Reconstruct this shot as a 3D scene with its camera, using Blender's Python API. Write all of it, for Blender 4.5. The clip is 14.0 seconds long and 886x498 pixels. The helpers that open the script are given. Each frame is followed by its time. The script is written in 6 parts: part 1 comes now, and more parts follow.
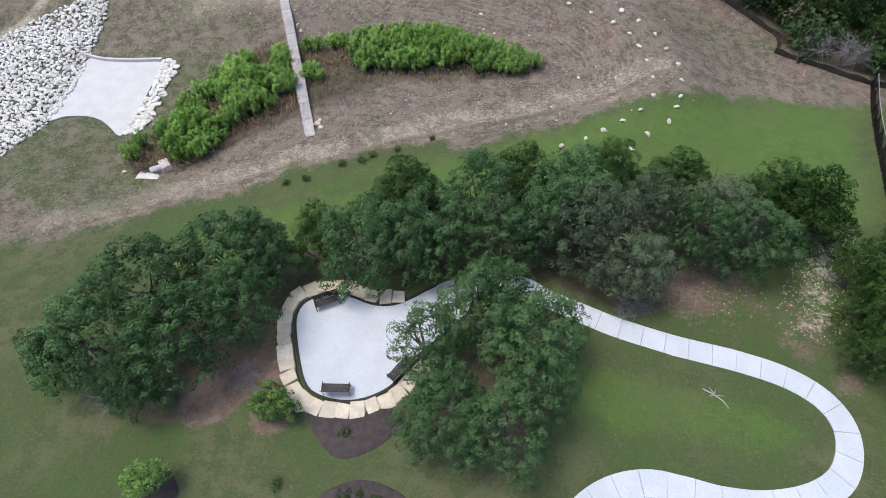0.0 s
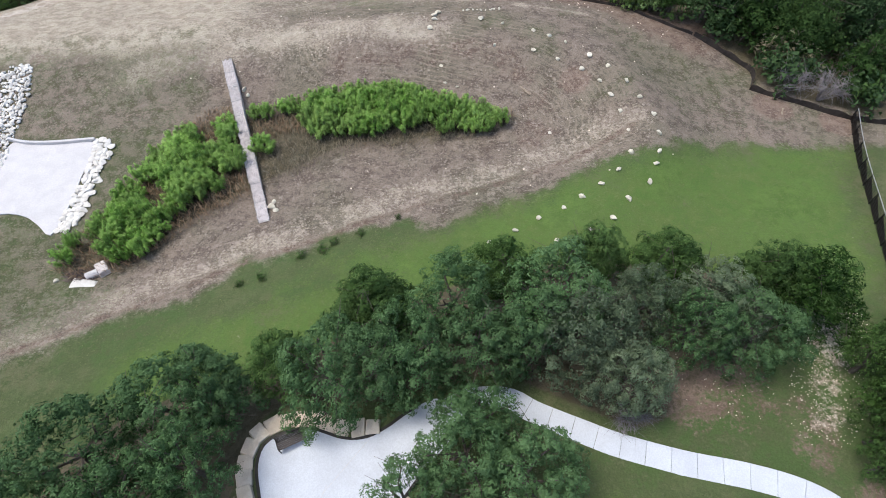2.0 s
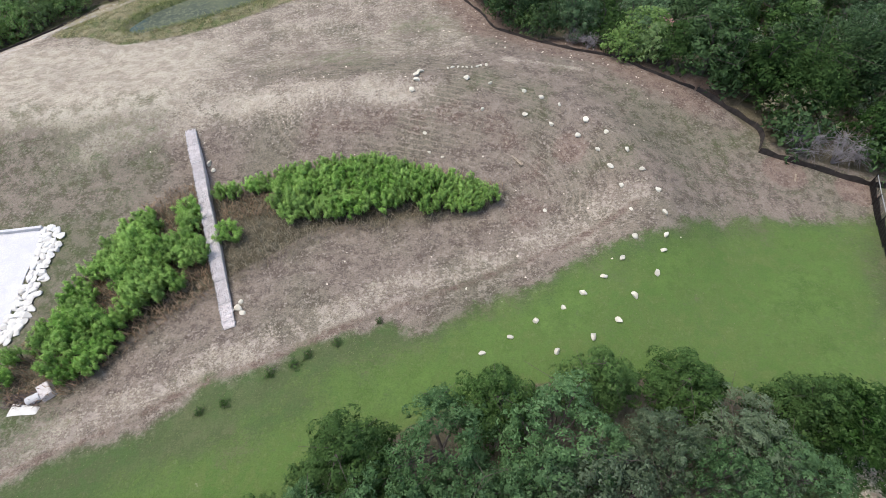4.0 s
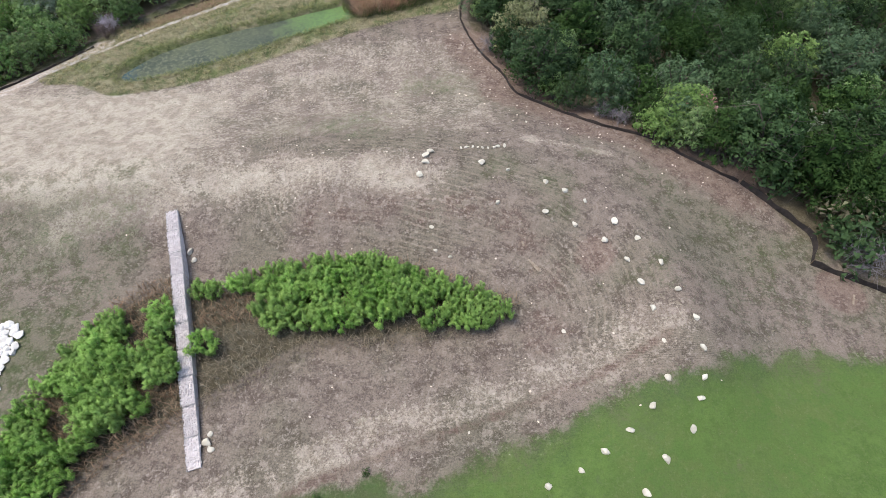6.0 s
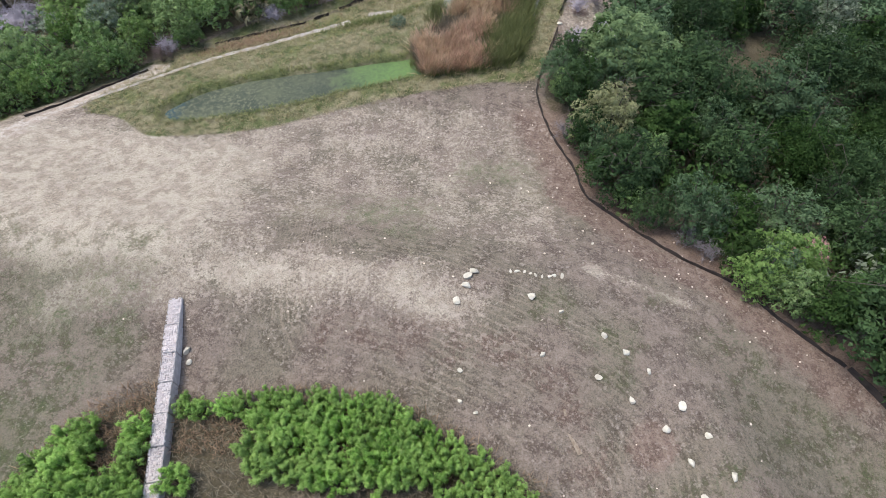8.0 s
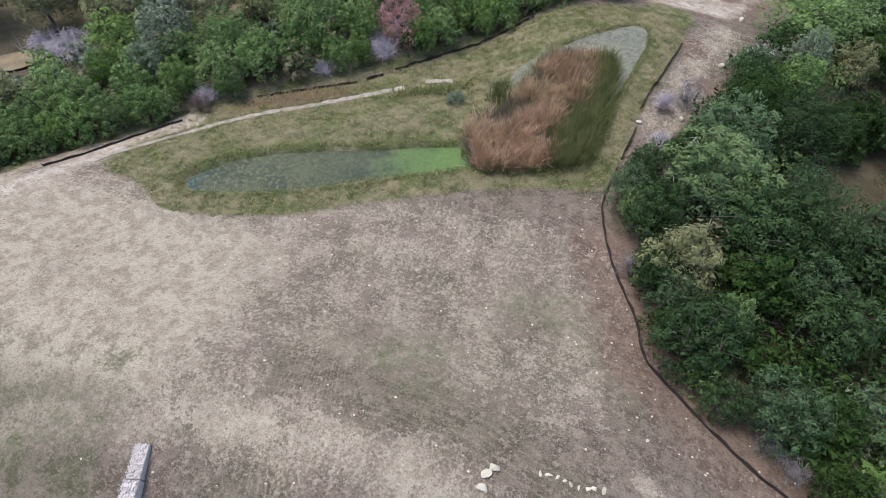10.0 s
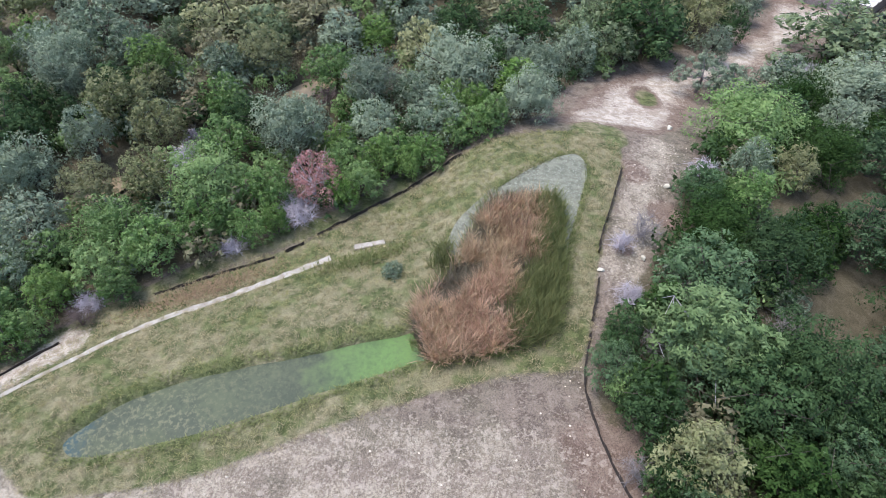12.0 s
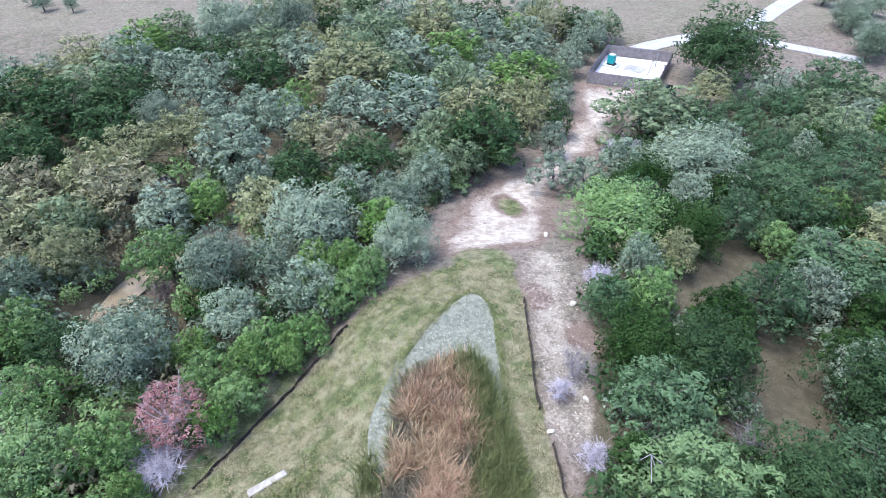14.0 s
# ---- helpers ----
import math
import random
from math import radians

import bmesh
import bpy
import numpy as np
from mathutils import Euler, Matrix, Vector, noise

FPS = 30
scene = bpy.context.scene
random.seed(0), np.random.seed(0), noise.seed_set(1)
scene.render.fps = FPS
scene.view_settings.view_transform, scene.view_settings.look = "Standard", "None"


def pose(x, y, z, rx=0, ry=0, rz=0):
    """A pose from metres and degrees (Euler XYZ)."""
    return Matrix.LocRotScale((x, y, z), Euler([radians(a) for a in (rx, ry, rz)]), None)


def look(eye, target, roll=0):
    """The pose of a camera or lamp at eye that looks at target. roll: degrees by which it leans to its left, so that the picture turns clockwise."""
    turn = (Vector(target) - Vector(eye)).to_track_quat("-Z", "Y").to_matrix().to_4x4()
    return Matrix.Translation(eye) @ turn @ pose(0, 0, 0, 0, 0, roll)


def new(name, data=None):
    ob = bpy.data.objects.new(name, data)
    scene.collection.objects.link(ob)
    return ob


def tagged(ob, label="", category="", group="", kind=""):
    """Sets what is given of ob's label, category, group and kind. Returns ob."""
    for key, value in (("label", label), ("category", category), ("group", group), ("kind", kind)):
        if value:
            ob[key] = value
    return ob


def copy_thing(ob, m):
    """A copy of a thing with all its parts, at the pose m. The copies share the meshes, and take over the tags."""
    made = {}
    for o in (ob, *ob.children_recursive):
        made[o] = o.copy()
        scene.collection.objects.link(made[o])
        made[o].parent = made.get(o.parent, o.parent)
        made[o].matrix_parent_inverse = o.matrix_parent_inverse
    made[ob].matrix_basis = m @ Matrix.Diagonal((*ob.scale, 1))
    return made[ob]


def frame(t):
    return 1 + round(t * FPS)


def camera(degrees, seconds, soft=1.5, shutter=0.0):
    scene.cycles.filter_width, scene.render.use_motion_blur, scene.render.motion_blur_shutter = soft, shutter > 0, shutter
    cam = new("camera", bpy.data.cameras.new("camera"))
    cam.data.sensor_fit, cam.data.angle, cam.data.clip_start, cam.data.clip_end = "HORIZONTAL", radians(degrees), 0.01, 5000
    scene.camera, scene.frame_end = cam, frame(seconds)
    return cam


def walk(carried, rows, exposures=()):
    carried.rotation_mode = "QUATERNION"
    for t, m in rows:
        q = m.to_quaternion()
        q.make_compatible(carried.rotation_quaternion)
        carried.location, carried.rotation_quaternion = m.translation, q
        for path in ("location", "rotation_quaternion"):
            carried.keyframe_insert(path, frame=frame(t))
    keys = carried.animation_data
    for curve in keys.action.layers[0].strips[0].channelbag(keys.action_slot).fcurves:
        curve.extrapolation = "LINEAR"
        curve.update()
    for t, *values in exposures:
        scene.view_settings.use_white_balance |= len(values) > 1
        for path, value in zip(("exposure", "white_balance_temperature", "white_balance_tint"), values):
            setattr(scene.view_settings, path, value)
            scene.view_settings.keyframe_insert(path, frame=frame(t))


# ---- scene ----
cam = camera(78.0, 14.0, soft=0.9)
METRES, EYE, TILT, LEAN, TURN = 74.0, 31.28, -57.1, 0.54, 0.0
ROWS = [
    (0.0, 0.0, 0.0, 0.0, -0.0, 0.0, 0.0),
    (0.5, 0.001, 0.0117, 0.0209, -0.53, -0.03, 0.89),
    (1.0, 0.0029, 0.0236, 0.0427, -1.06, -0.06, 1.81),
    (1.5, 0.0049, 0.0359, 0.0651, -1.74, -0.09, 2.99),
    (2.0, 0.0074, 0.0485, 0.088, -2.44, -0.14, 4.18),
    (2.5, 0.0106, 0.0619, 0.1109, -2.96, -0.16, 5.04),
    (3.0, 0.0146, 0.0758, 0.1339, -3.24, -0.13, 5.52),
    (5.5, 0.0386, 0.1554, 0.2654, -2.89, -0.19, 4.63),
    (6.0, 0.0428, 0.1748, 0.2949, -1.94, -0.11, 2.96),
    (6.5, 0.0467, 0.1952, 0.3258, -0.9, -0.08, 1.2),
    (7.0, 0.0501, 0.2164, 0.3579, 0.22, -0.12, -0.68),
    (7.5, 0.0518, 0.2384, 0.3902, 1.45, -0.15, -2.84),
    (8.0, 0.0523, 0.2611, 0.423, 3.21, -0.27, -5.83),
    (10.5, 0.024, 0.3783, 0.5963, 8.02, -0.1, -13.88),
    (11.0, 0.0126, 0.4026, 0.6323, 7.2, 2.15, -12.68),
    (11.5, 0.0005, 0.4274, 0.6675, 4.97, 4.91, -9.25),
    (12.0, -0.0118, 0.4512, 0.7027, 1.95, 7.61, -4.39),
    (12.5, -0.0238, 0.4737, 0.737, -1.4, 10.02, 1.11),
    (13.0, -0.0328, 0.4957, 0.7686, -4.37, 12.22, 5.97),
    (13.5, -0.0407, 0.5169, 0.798, -6.88, 14.24, 9.96),
    (14.0, -0.0454, 0.5351, 0.8273, -9.04, 16.05, 13.38),
]
walk(cam, [(t, pose(0, 0, EYE, TILT, LEAN, TURN) @ pose(METRES * x, METRES * y, METRES * z, 90 + pitch, roll, yaw)) for t, x, y, z, yaw, pitch, roll in ROWS],
     exposures=[(0.0, 0.50, 6500, 7), (3.0, 0.70, 6550, 7), (7.0, 0.74, 6550, 9), (10.5, 0.52, 6500, 9), (11.2, 0.64, 6450, 9), (12.5, 1.18, 6000, 10), (14.0, 1.38, 5650, 10)])

# ---- world and sun: thin high cloud ----
SUN_HIGH, SUN_TURN = 68.0, 285.0
world = bpy.data.worlds.new("sky")
scene.world = world
world.use_nodes = True
wt = world.node_tree
sky = wt.nodes.new("ShaderNodeTexSky")
sky.sky_type, sky.sun_disc = "NISHITA", False
sky.sun_elevation, sky.sun_rotation = radians(SUN_HIGH), radians(SUN_TURN)
sky.air_density, sky.dust_density = 1.0, 2.5
wt.links.new(sky.outputs[0], wt.nodes["Background"].inputs[0])
wt.nodes["Background"].inputs[1].default_value = 0.15
sun = bpy.data.lights.new("sun", "SUN")
sun.energy, sun.angle, sun.color = 1.5, radians(24), (1.0, 0.95, 0.88)
sun_ob = new("sun", sun)
to_sun = Vector((math.sin(radians(SUN_TURN)) * math.cos(radians(SUN_HIGH)), math.cos(radians(SUN_TURN)) * math.cos(radians(SUN_HIGH)), math.sin(radians(SUN_HIGH))))
sun_ob.matrix_world = look(to_sun * 80, (0, 0, 0))


# ---- materials ----
class Nodes:
    """Short way to write a material's node tree."""

    def __init__(self, name):
        self.mat = bpy.data.materials.new(name)
        self.mat.use_nodes = True
        self.tree = self.mat.node_tree
        self.bsdf = self.tree.nodes["Principled BSDF"]
        self.out = self.tree.nodes["Material Output"]

    def link(self, value, socket):
        if isinstance(value, bpy.types.NodeSocket):
            self.tree.links.new(value, socket)
        elif isinstance(value, tuple) and len(value) == 3 and socket.type == "RGBA":
            socket.default_value = (*value, 1)
        else:
            socket.default_value = value

    def coords(self, kind="Object"):
        return self.tree.nodes.new("ShaderNodeTexCoord").outputs[kind]

    def place(self):
        return self.tree.nodes.new("ShaderNodeNewGeometry").outputs["Position"]

    def island(self):
        return self.tree.nodes.new("ShaderNodeNewGeometry").outputs["Random Per Island"]

    def each(self):
        return self.tree.nodes.new("ShaderNodeObjectInfo").outputs["Random"]

    def noise(self, scale, detail=3.0, vector=None, rough=0.55, stretch=None):
        n = self.tree.nodes.new("ShaderNodeTexNoise")
        n.inputs["Scale"].default_value, n.inputs["Detail"].default_value, n.inputs["Roughness"].default_value = scale, detail, rough
        v = vector or self.place()
        if stretch:
            m = self.tree.nodes.new("ShaderNodeMapping")
            m.inputs["Scale"].default_value = stretch
            self.link(v, m.inputs[0])
            v = m.outputs[0]
        self.link(v, n.inputs["Vector"])
        return n.outputs[0]

    def cells(self, scale, what="Distance", feature="F1"):
        n = self.tree.nodes.new("ShaderNodeTexVoronoi")
        n.feature = feature
        n.inputs["Scale"].default_value = scale
        self.link(self.place(), n.inputs["Vector"])
        return n.outputs[what]

    def math(self, op, a, b=0.0, clamp=False):
        n = self.tree.nodes.new("ShaderNodeMath")
        n.operation, n.use_clamp = op, clamp
        self.link(a, n.inputs[0])
        self.link(b, n.inputs[1])
        return n.outputs[0]

    def ramp(self, v, lo, hi, a=0.0, b=1.0):
        n = self.tree.nodes.new("ShaderNodeMapRange")
        n.interpolation_type = "SMOOTHSTEP"
        for i, x in enumerate((v, lo, hi, a, b)):
            self.link(x, n.inputs[i])
        return n.outputs[0]

    def mix(self, fac, a, b, kind="MIX"):
        n = self.tree.nodes.new("ShaderNodeMix")
        n.data_type, n.blend_type = "RGBA", kind
        self.link(fac, n.inputs[0])
        self.link(a, n.inputs[6])
        self.link(b, n.inputs[7])
        return n.outputs[2]

    def attr(self, name):
        n = self.tree.nodes.new("ShaderNodeAttribute")
        n.attribute_name = name
        s = self.tree.nodes.new("ShaderNodeSeparateColor")
        self.tree.links.new(n.outputs["Color"], s.inputs[0])
        return s.outputs[0], s.outputs[1], s.outputs[2], n.outputs["Alpha"]

    def bump(self, height, strength=0.4, distance=0.05):
        n = self.tree.nodes.new("ShaderNodeBump")
        n.inputs["Strength"].default_value, n.inputs["Distance"].default_value = strength, distance
        self.link(height, n.inputs["Height"])
        self.tree.links.new(n.outputs[0], self.bsdf.inputs["Normal"])

    def done(self, colour, rough=0.85, metal=0.0, spec=0.3):
        self.link(colour, self.bsdf.inputs["Base Color"])
        self.link(rough, self.bsdf.inputs["Roughness"])
        self.bsdf.inputs["Metallic"].default_value = metal
        self.bsdf.inputs["Specular IOR Level"].default_value = spec
        return self.mat


def plain(name, a, b, scale=3.0, rough=0.8, metal=0.0, fine=25.0, bump=0.3, spec=0.3, vary=0.25):
    """A surface of two tones, with large stains, fine grain and a tone of its own for every object."""
    n = Nodes(name)
    c = n.mix(n.ramp(n.noise(scale, 5), 0.35, 0.65), a, b)
    grain = n.noise(fine, 4)
    c = n.mix(n.ramp(grain, 0.3, 0.7, 0.0, 0.35), c, tuple(v * 0.6 for v in a))
    c = n.mix(n.math("MULTIPLY", n.each(), vary), c, tuple(v * 0.5 for v in b))
    n.bump(grain, bump, 0.02)
    return n.done(c, rough, metal, spec)


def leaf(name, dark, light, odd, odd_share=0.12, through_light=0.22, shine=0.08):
    """Foliage: every leaf has a tone of its own, and every plant too. Clump-sized highlights and shade are painted in.
    """
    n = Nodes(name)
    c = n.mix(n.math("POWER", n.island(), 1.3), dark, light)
    # paler blotches about a metre wide imitate lit clump tops
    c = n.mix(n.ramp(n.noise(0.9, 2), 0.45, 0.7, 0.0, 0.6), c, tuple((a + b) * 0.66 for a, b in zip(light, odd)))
    # darker blotches imitate the shaded gaps between clumps
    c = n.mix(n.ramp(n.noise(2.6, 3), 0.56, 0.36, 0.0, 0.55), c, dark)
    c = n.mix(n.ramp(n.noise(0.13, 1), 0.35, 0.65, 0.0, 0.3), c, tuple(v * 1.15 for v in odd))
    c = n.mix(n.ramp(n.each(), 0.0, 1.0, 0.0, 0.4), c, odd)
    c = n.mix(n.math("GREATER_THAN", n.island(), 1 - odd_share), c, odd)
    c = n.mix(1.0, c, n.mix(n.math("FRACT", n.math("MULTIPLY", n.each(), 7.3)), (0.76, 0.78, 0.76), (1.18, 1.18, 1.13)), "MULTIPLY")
    n.done(c, 0.7, 0.0, shine)
    t = n.tree.nodes.new("ShaderNodeBsdfTranslucent")
    n.link(c, t.inputs[0])
    m = n.tree.nodes.new("ShaderNodeMixShader")
    m.inputs[0].default_value = through_light * 0.6
    n.tree.links.new(n.bsdf.outputs[0], m.inputs[1])
    n.tree.links.new(t.outputs[0], m.inputs[2])
    n.tree.links.new(m.outputs[0], n.out.inputs[0])
    return n.mat


def ground_material():
    n = Nodes("land")
    lush, lawn, straw, litter = n.attr("cover_a")
    dirt, sand, tall, mown = n.attr("cover_b")
    big, mid, small, grain = n.noise(0.16, 4), n.noise(0.9, 4, rough=0.65), n.noise(4.5, 4, rough=0.7), n.noise(9.5, 4, rough=0.8)
    patch = n.noise(0.38, 3, rough=0.6)
    breakup = n.math("SUBTRACT", n.math("ADD", n.math("MULTIPLY", patch, 0.26), n.math("ADD", n.math("MULTIPLY", mid, 0.34), n.math("MULTIPLY", small, 0.40))), 0.5)

    def zone(weight, ragged=0.9, lo=0.35, hi=0.65):
        return n.ramp(n.math("ADD", weight, n.math("MULTIPLY", breakup, ragged)), lo, hi)

    def tones(a, b, c):
        x = n.mix(n.ramp(n.math("ADD", n.math("MULTIPLY", mid, 0.66), n.math("MULTIPLY", small, 0.34)), 0.45, 0.55), a, tuple(0.9 * v for v in b))
        return n.mix(n.ramp(small, 0.5, 0.74, 0.0, 0.55), x, c)

    col = tones((0.246, 0.199, 0.165), (0.165, 0.130, 0.107), (0.372, 0.320, 0.274))
    col = n.mix(n.ramp(big, 0.42, 0.64, 0.0, 0.7), col, tones((0.184, 0.166, 0.121), (0.133, 0.123, 0.087), (0.283, 0.251, 0.200)))
    col = n.mix(zone(straw, 3.4, 0.3, 0.72), col, tones((0.525, 0.462, 0.372), (0.385, 0.325, 0.258), (0.640, 0.570, 0.475)))
    col = n.mix(zone(lawn, 2.2, 0.2, 0.8), col, n.mix(n.ramp(big, 0.42, 0.62), tones((0.080, 0.122, 0.044), (0.100, 0.126, 0.056), (0.066, 0.104, 0.034)), tones((0.128, 0.135, 0.072), (0.092, 0.120, 0.050), (0.165, 0.158, 0.096))))
    col = n.mix(zone(lush, 2.6, 0.2, 0.85), col, n.mix(n.ramp(n.math("ADD", n.math("MULTIPLY", big, 0.6), n.math("MULTIPLY", patch, 0.4)), 0.40, 0.60), tones((0.118, 0.190, 0.050), (0.098, 0.165, 0.042), (0.155, 0.210, 0.074)), tones((0.094, 0.160, 0.042), (0.130, 0.182, 0.058), (0.084, 0.145, 0.036))))
    col = n.mix(zone(litter, 0.9), col, tones((0.112, 0.097, 0.064), (0.165, 0.143, 0.098), (0.078, 0.072, 0.046)))
    col = n.mix(zone(dirt, 2.0), col, tones((0.240, 0.178, 0.146), (0.188, 0.134, 0.108), (0.310, 0.245, 0.205)))
    col = n.mix(zone(tall, 1.0), col, n.mix(n.ramp(patch, 0.42, 0.60), tones((0.290, 0.265, 0.165), (0.165, 0.165, 0.085), (0.400, 0.350, 0.245)), tones((0.160, 0.182, 0.080), (0.085, 0.108, 0.042), (0.240, 0.235, 0.125))))
    col = n.mix(zone(sand, 2.6, 0.3, 0.62), col, tones((0.660, 0.590, 0.520), (0.430, 0.355, 0.290), (0.780, 0.720, 0.650)))
    lines = n.math("SINE", n.math("ADD", n.math("MULTIPLY", mown, 190.0), n.math("ADD", n.math("MULTIPLY", patch, 9.0), n.math("MULTIPLY", mid, 7.0))))
    lines = n.math("MULTIPLY", n.ramp(lines, 0.2, 1.0), n.ramp(mown, 0.02, 0.12))
    lines = n.math("MULTIPLY", lines, n.math("MULTIPLY", n.ramp(mown, 0.62, 0.95, 1.0, 0.0), n.ramp(n.math("ADD", n.math("MULTIPLY", big, 0.5), n.math("MULTIPLY", small, 0.5)), 0.42, 0.60, 0.0, 0.42)))
    col = n.mix(n.math("MULTIPLY", lines, n.math("SUBTRACT", 1.0, n.math("MAXIMUM", n.math("MAXIMUM", lush, lawn), tall), True)), col, (0.42, 0.345, 0.275))
    speckle = n.math("MULTIPLY", n.ramp(grain, 0.34, 0.60, 0.5, 0.0), n.math("SUBTRACT", 1.0, n.math("MULTIPLY", n.math("MAXIMUM", lush, lawn), 0.6)))
    col = n.mix(speckle, col, (0.05, 0.045, 0.03), "MULTIPLY")
    wisps = n.math("MULTIPLY", n.ramp(n.noise(4.2, 3, rough=0.65), 0.53, 0.66, 0.0, 0.42), n.ramp(mid, 0.40, 0.58, 0.15, 1.0))
    bare = n.math("SUBTRACT", 1.0, n.math("MAXIMUM", n.math("MAXIMUM", lush, lawn), n.math("MAXIMUM", litter, tall)))
    col = n.mix(n.math("MULTIPLY", wisps, n.math("MAXIMUM", bare, 0.12)), col, (0.50, 0.435, 0.375))
    blotch = n.math("MULTIPLY", n.ramp(n.noise(1.5, 5, rough=0.75), 0.515, 0.60, 0.0, 0.42), n.ramp(straw, 0.0, 0.5, 0.4, 1.0))
    col = n.mix(n.math("MULTIPLY", blotch, n.math("MAXIMUM", bare, 0.0)), col, (0.50, 0.428, 0.362))
    n.bump(n.math("ADD", small, n.math("MULTIPLY", grain, 0.6)), 0.7, 0.12)
    return n.done(col, 0.95, 0.0, 0.1)


M_LAND = ground_material()
M_CONC = plain("pale concrete", (0.64, 0.675, 0.745), (0.585, 0.615, 0.68), 0.7, 0.8, fine=14, bump=0.1, vary=0.1)
M_CONC_OLD = plain("weathered concrete", (0.68, 0.66, 0.67), (0.61, 0.59, 0.60), 0.8, 0.85, fine=10)
M_ROAD = plain("pale road concrete", (0.47, 0.455, 0.455), (0.38, 0.365, 0.365), 0.4, 0.85)
M_KERB = plain("old kerb concrete", (0.52, 0.48, 0.44), (0.34, 0.30, 0.25), 1.4, 0.9, fine=8, bump=0.6)
M_LIME = plain("limestone", (0.80, 0.71, 0.60), (0.66, 0.56, 0.45), 2.2, 0.85, fine=18, bump=0.5, vary=0.4)
M_WHITE = plain("white limestone", (0.74, 0.70, 0.60), (0.60, 0.55, 0.44), 2.6, 0.85, fine=20, bump=0.5, vary=0.3)
M_RIP = plain("white rubble", (0.84, 0.81, 0.77), (0.68, 0.64, 0.59), 1.6, 0.85, fine=16, bump=0.4, vary=0.4)
M_GAB = plain("gabion stone", (0.76, 0.70, 0.69), (0.60, 0.54, 0.53), 3.0, 0.85, fine=22, bump=0.5)
M_EDGE = plain("dark steel edging", (0.035, 0.032, 0.030), (0.05, 0.045, 0.04), 4, 0.6)
M_BENCH = plain("dark brown slats", (0.030, 0.023, 0.026), (0.045, 0.034, 0.036), 6, 0.5, fine=40, bump=0.1)
M_IRON = plain("black iron", (0.02, 0.02, 0.022), (0.03, 0.03, 0.03), 6, 0.45, metal=0.3)
M_SILT = plain("black silt fabric", (0.030, 0.025, 0.023), (0.060, 0.048, 0.042), 2, 0.9)
M_STAKE = plain("stake wood", (0.22, 0.17, 0.11), (0.14, 0.11, 0.08), 6, 0.9)
M_BOARD = plain("weathered fence board", (0.36, 0.32, 0.315), (0.27, 0.235, 0.23), 1.5, 0.9, fine=30)
M_PLANK = plain("bleached plank", (0.40, 0.33, 0.25), (0.28, 0.22, 0.16), 5, 0.9)
M_STEEL = plain("galvanised steel", (0.46, 0.46, 0.46), (0.36, 0.36, 0.36), 5, 0.5, metal=0.4)
M_TEAL = plain("teal paint", (0.03, 0.36, 0.36), (0.025, 0.29, 0.30), 2, 0.5)
M_DARKBOX = plain("dark green paint", (0.03, 0.045, 0.04), (0.04, 0.055, 0.05), 2, 0.6)
M_BARK = plain("oak bark", (0.13, 0.11, 0.095), (0.085, 0.07, 0.06), 5, 0.95, fine=30, bump=0.6)
M_TWIG = plain("bleached twigs", (0.58, 0.535, 0.60), (0.44, 0.40, 0.45), 2, 0.9)
M_TWIGG = plain("grey twigs", (0.30, 0.275, 0.285), (0.20, 0.18, 0.185), 2, 0.9)
M_TWIGB = plain("brown twigs", (0.20, 0.155, 0.145), (0.15, 0.11, 0.10), 2, 0.9)
M_MULCH = plain("dark mulch", (0.085, 0.068, 0.068), (0.060, 0.048, 0.048), 3, 0.95, fine=14, bump=0.8)
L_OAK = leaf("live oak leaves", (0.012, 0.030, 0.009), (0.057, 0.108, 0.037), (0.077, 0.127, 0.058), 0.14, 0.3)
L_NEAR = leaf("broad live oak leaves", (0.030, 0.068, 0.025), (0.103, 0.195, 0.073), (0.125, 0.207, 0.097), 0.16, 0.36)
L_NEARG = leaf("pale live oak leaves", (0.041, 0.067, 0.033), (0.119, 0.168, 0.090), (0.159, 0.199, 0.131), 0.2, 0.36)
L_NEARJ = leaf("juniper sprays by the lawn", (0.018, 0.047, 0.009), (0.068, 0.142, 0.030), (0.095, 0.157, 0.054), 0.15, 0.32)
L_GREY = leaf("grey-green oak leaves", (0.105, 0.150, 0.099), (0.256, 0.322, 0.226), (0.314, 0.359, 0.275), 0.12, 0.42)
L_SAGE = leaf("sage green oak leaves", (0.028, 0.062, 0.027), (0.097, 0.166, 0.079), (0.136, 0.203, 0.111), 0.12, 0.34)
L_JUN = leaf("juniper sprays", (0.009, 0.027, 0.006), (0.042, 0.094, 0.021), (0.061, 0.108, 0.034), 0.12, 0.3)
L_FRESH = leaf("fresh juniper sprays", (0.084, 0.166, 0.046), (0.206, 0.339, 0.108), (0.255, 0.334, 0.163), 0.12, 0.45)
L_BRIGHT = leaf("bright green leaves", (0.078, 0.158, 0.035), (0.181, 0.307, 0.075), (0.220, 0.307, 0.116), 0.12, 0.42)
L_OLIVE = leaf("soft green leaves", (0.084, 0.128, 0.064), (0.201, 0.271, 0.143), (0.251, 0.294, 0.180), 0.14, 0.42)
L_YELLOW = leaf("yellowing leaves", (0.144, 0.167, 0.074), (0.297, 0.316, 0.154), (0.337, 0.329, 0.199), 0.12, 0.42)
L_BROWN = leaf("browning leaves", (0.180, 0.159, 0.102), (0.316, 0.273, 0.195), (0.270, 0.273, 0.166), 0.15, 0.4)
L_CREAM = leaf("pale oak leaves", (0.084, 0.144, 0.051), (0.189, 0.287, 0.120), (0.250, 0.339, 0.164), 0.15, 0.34)
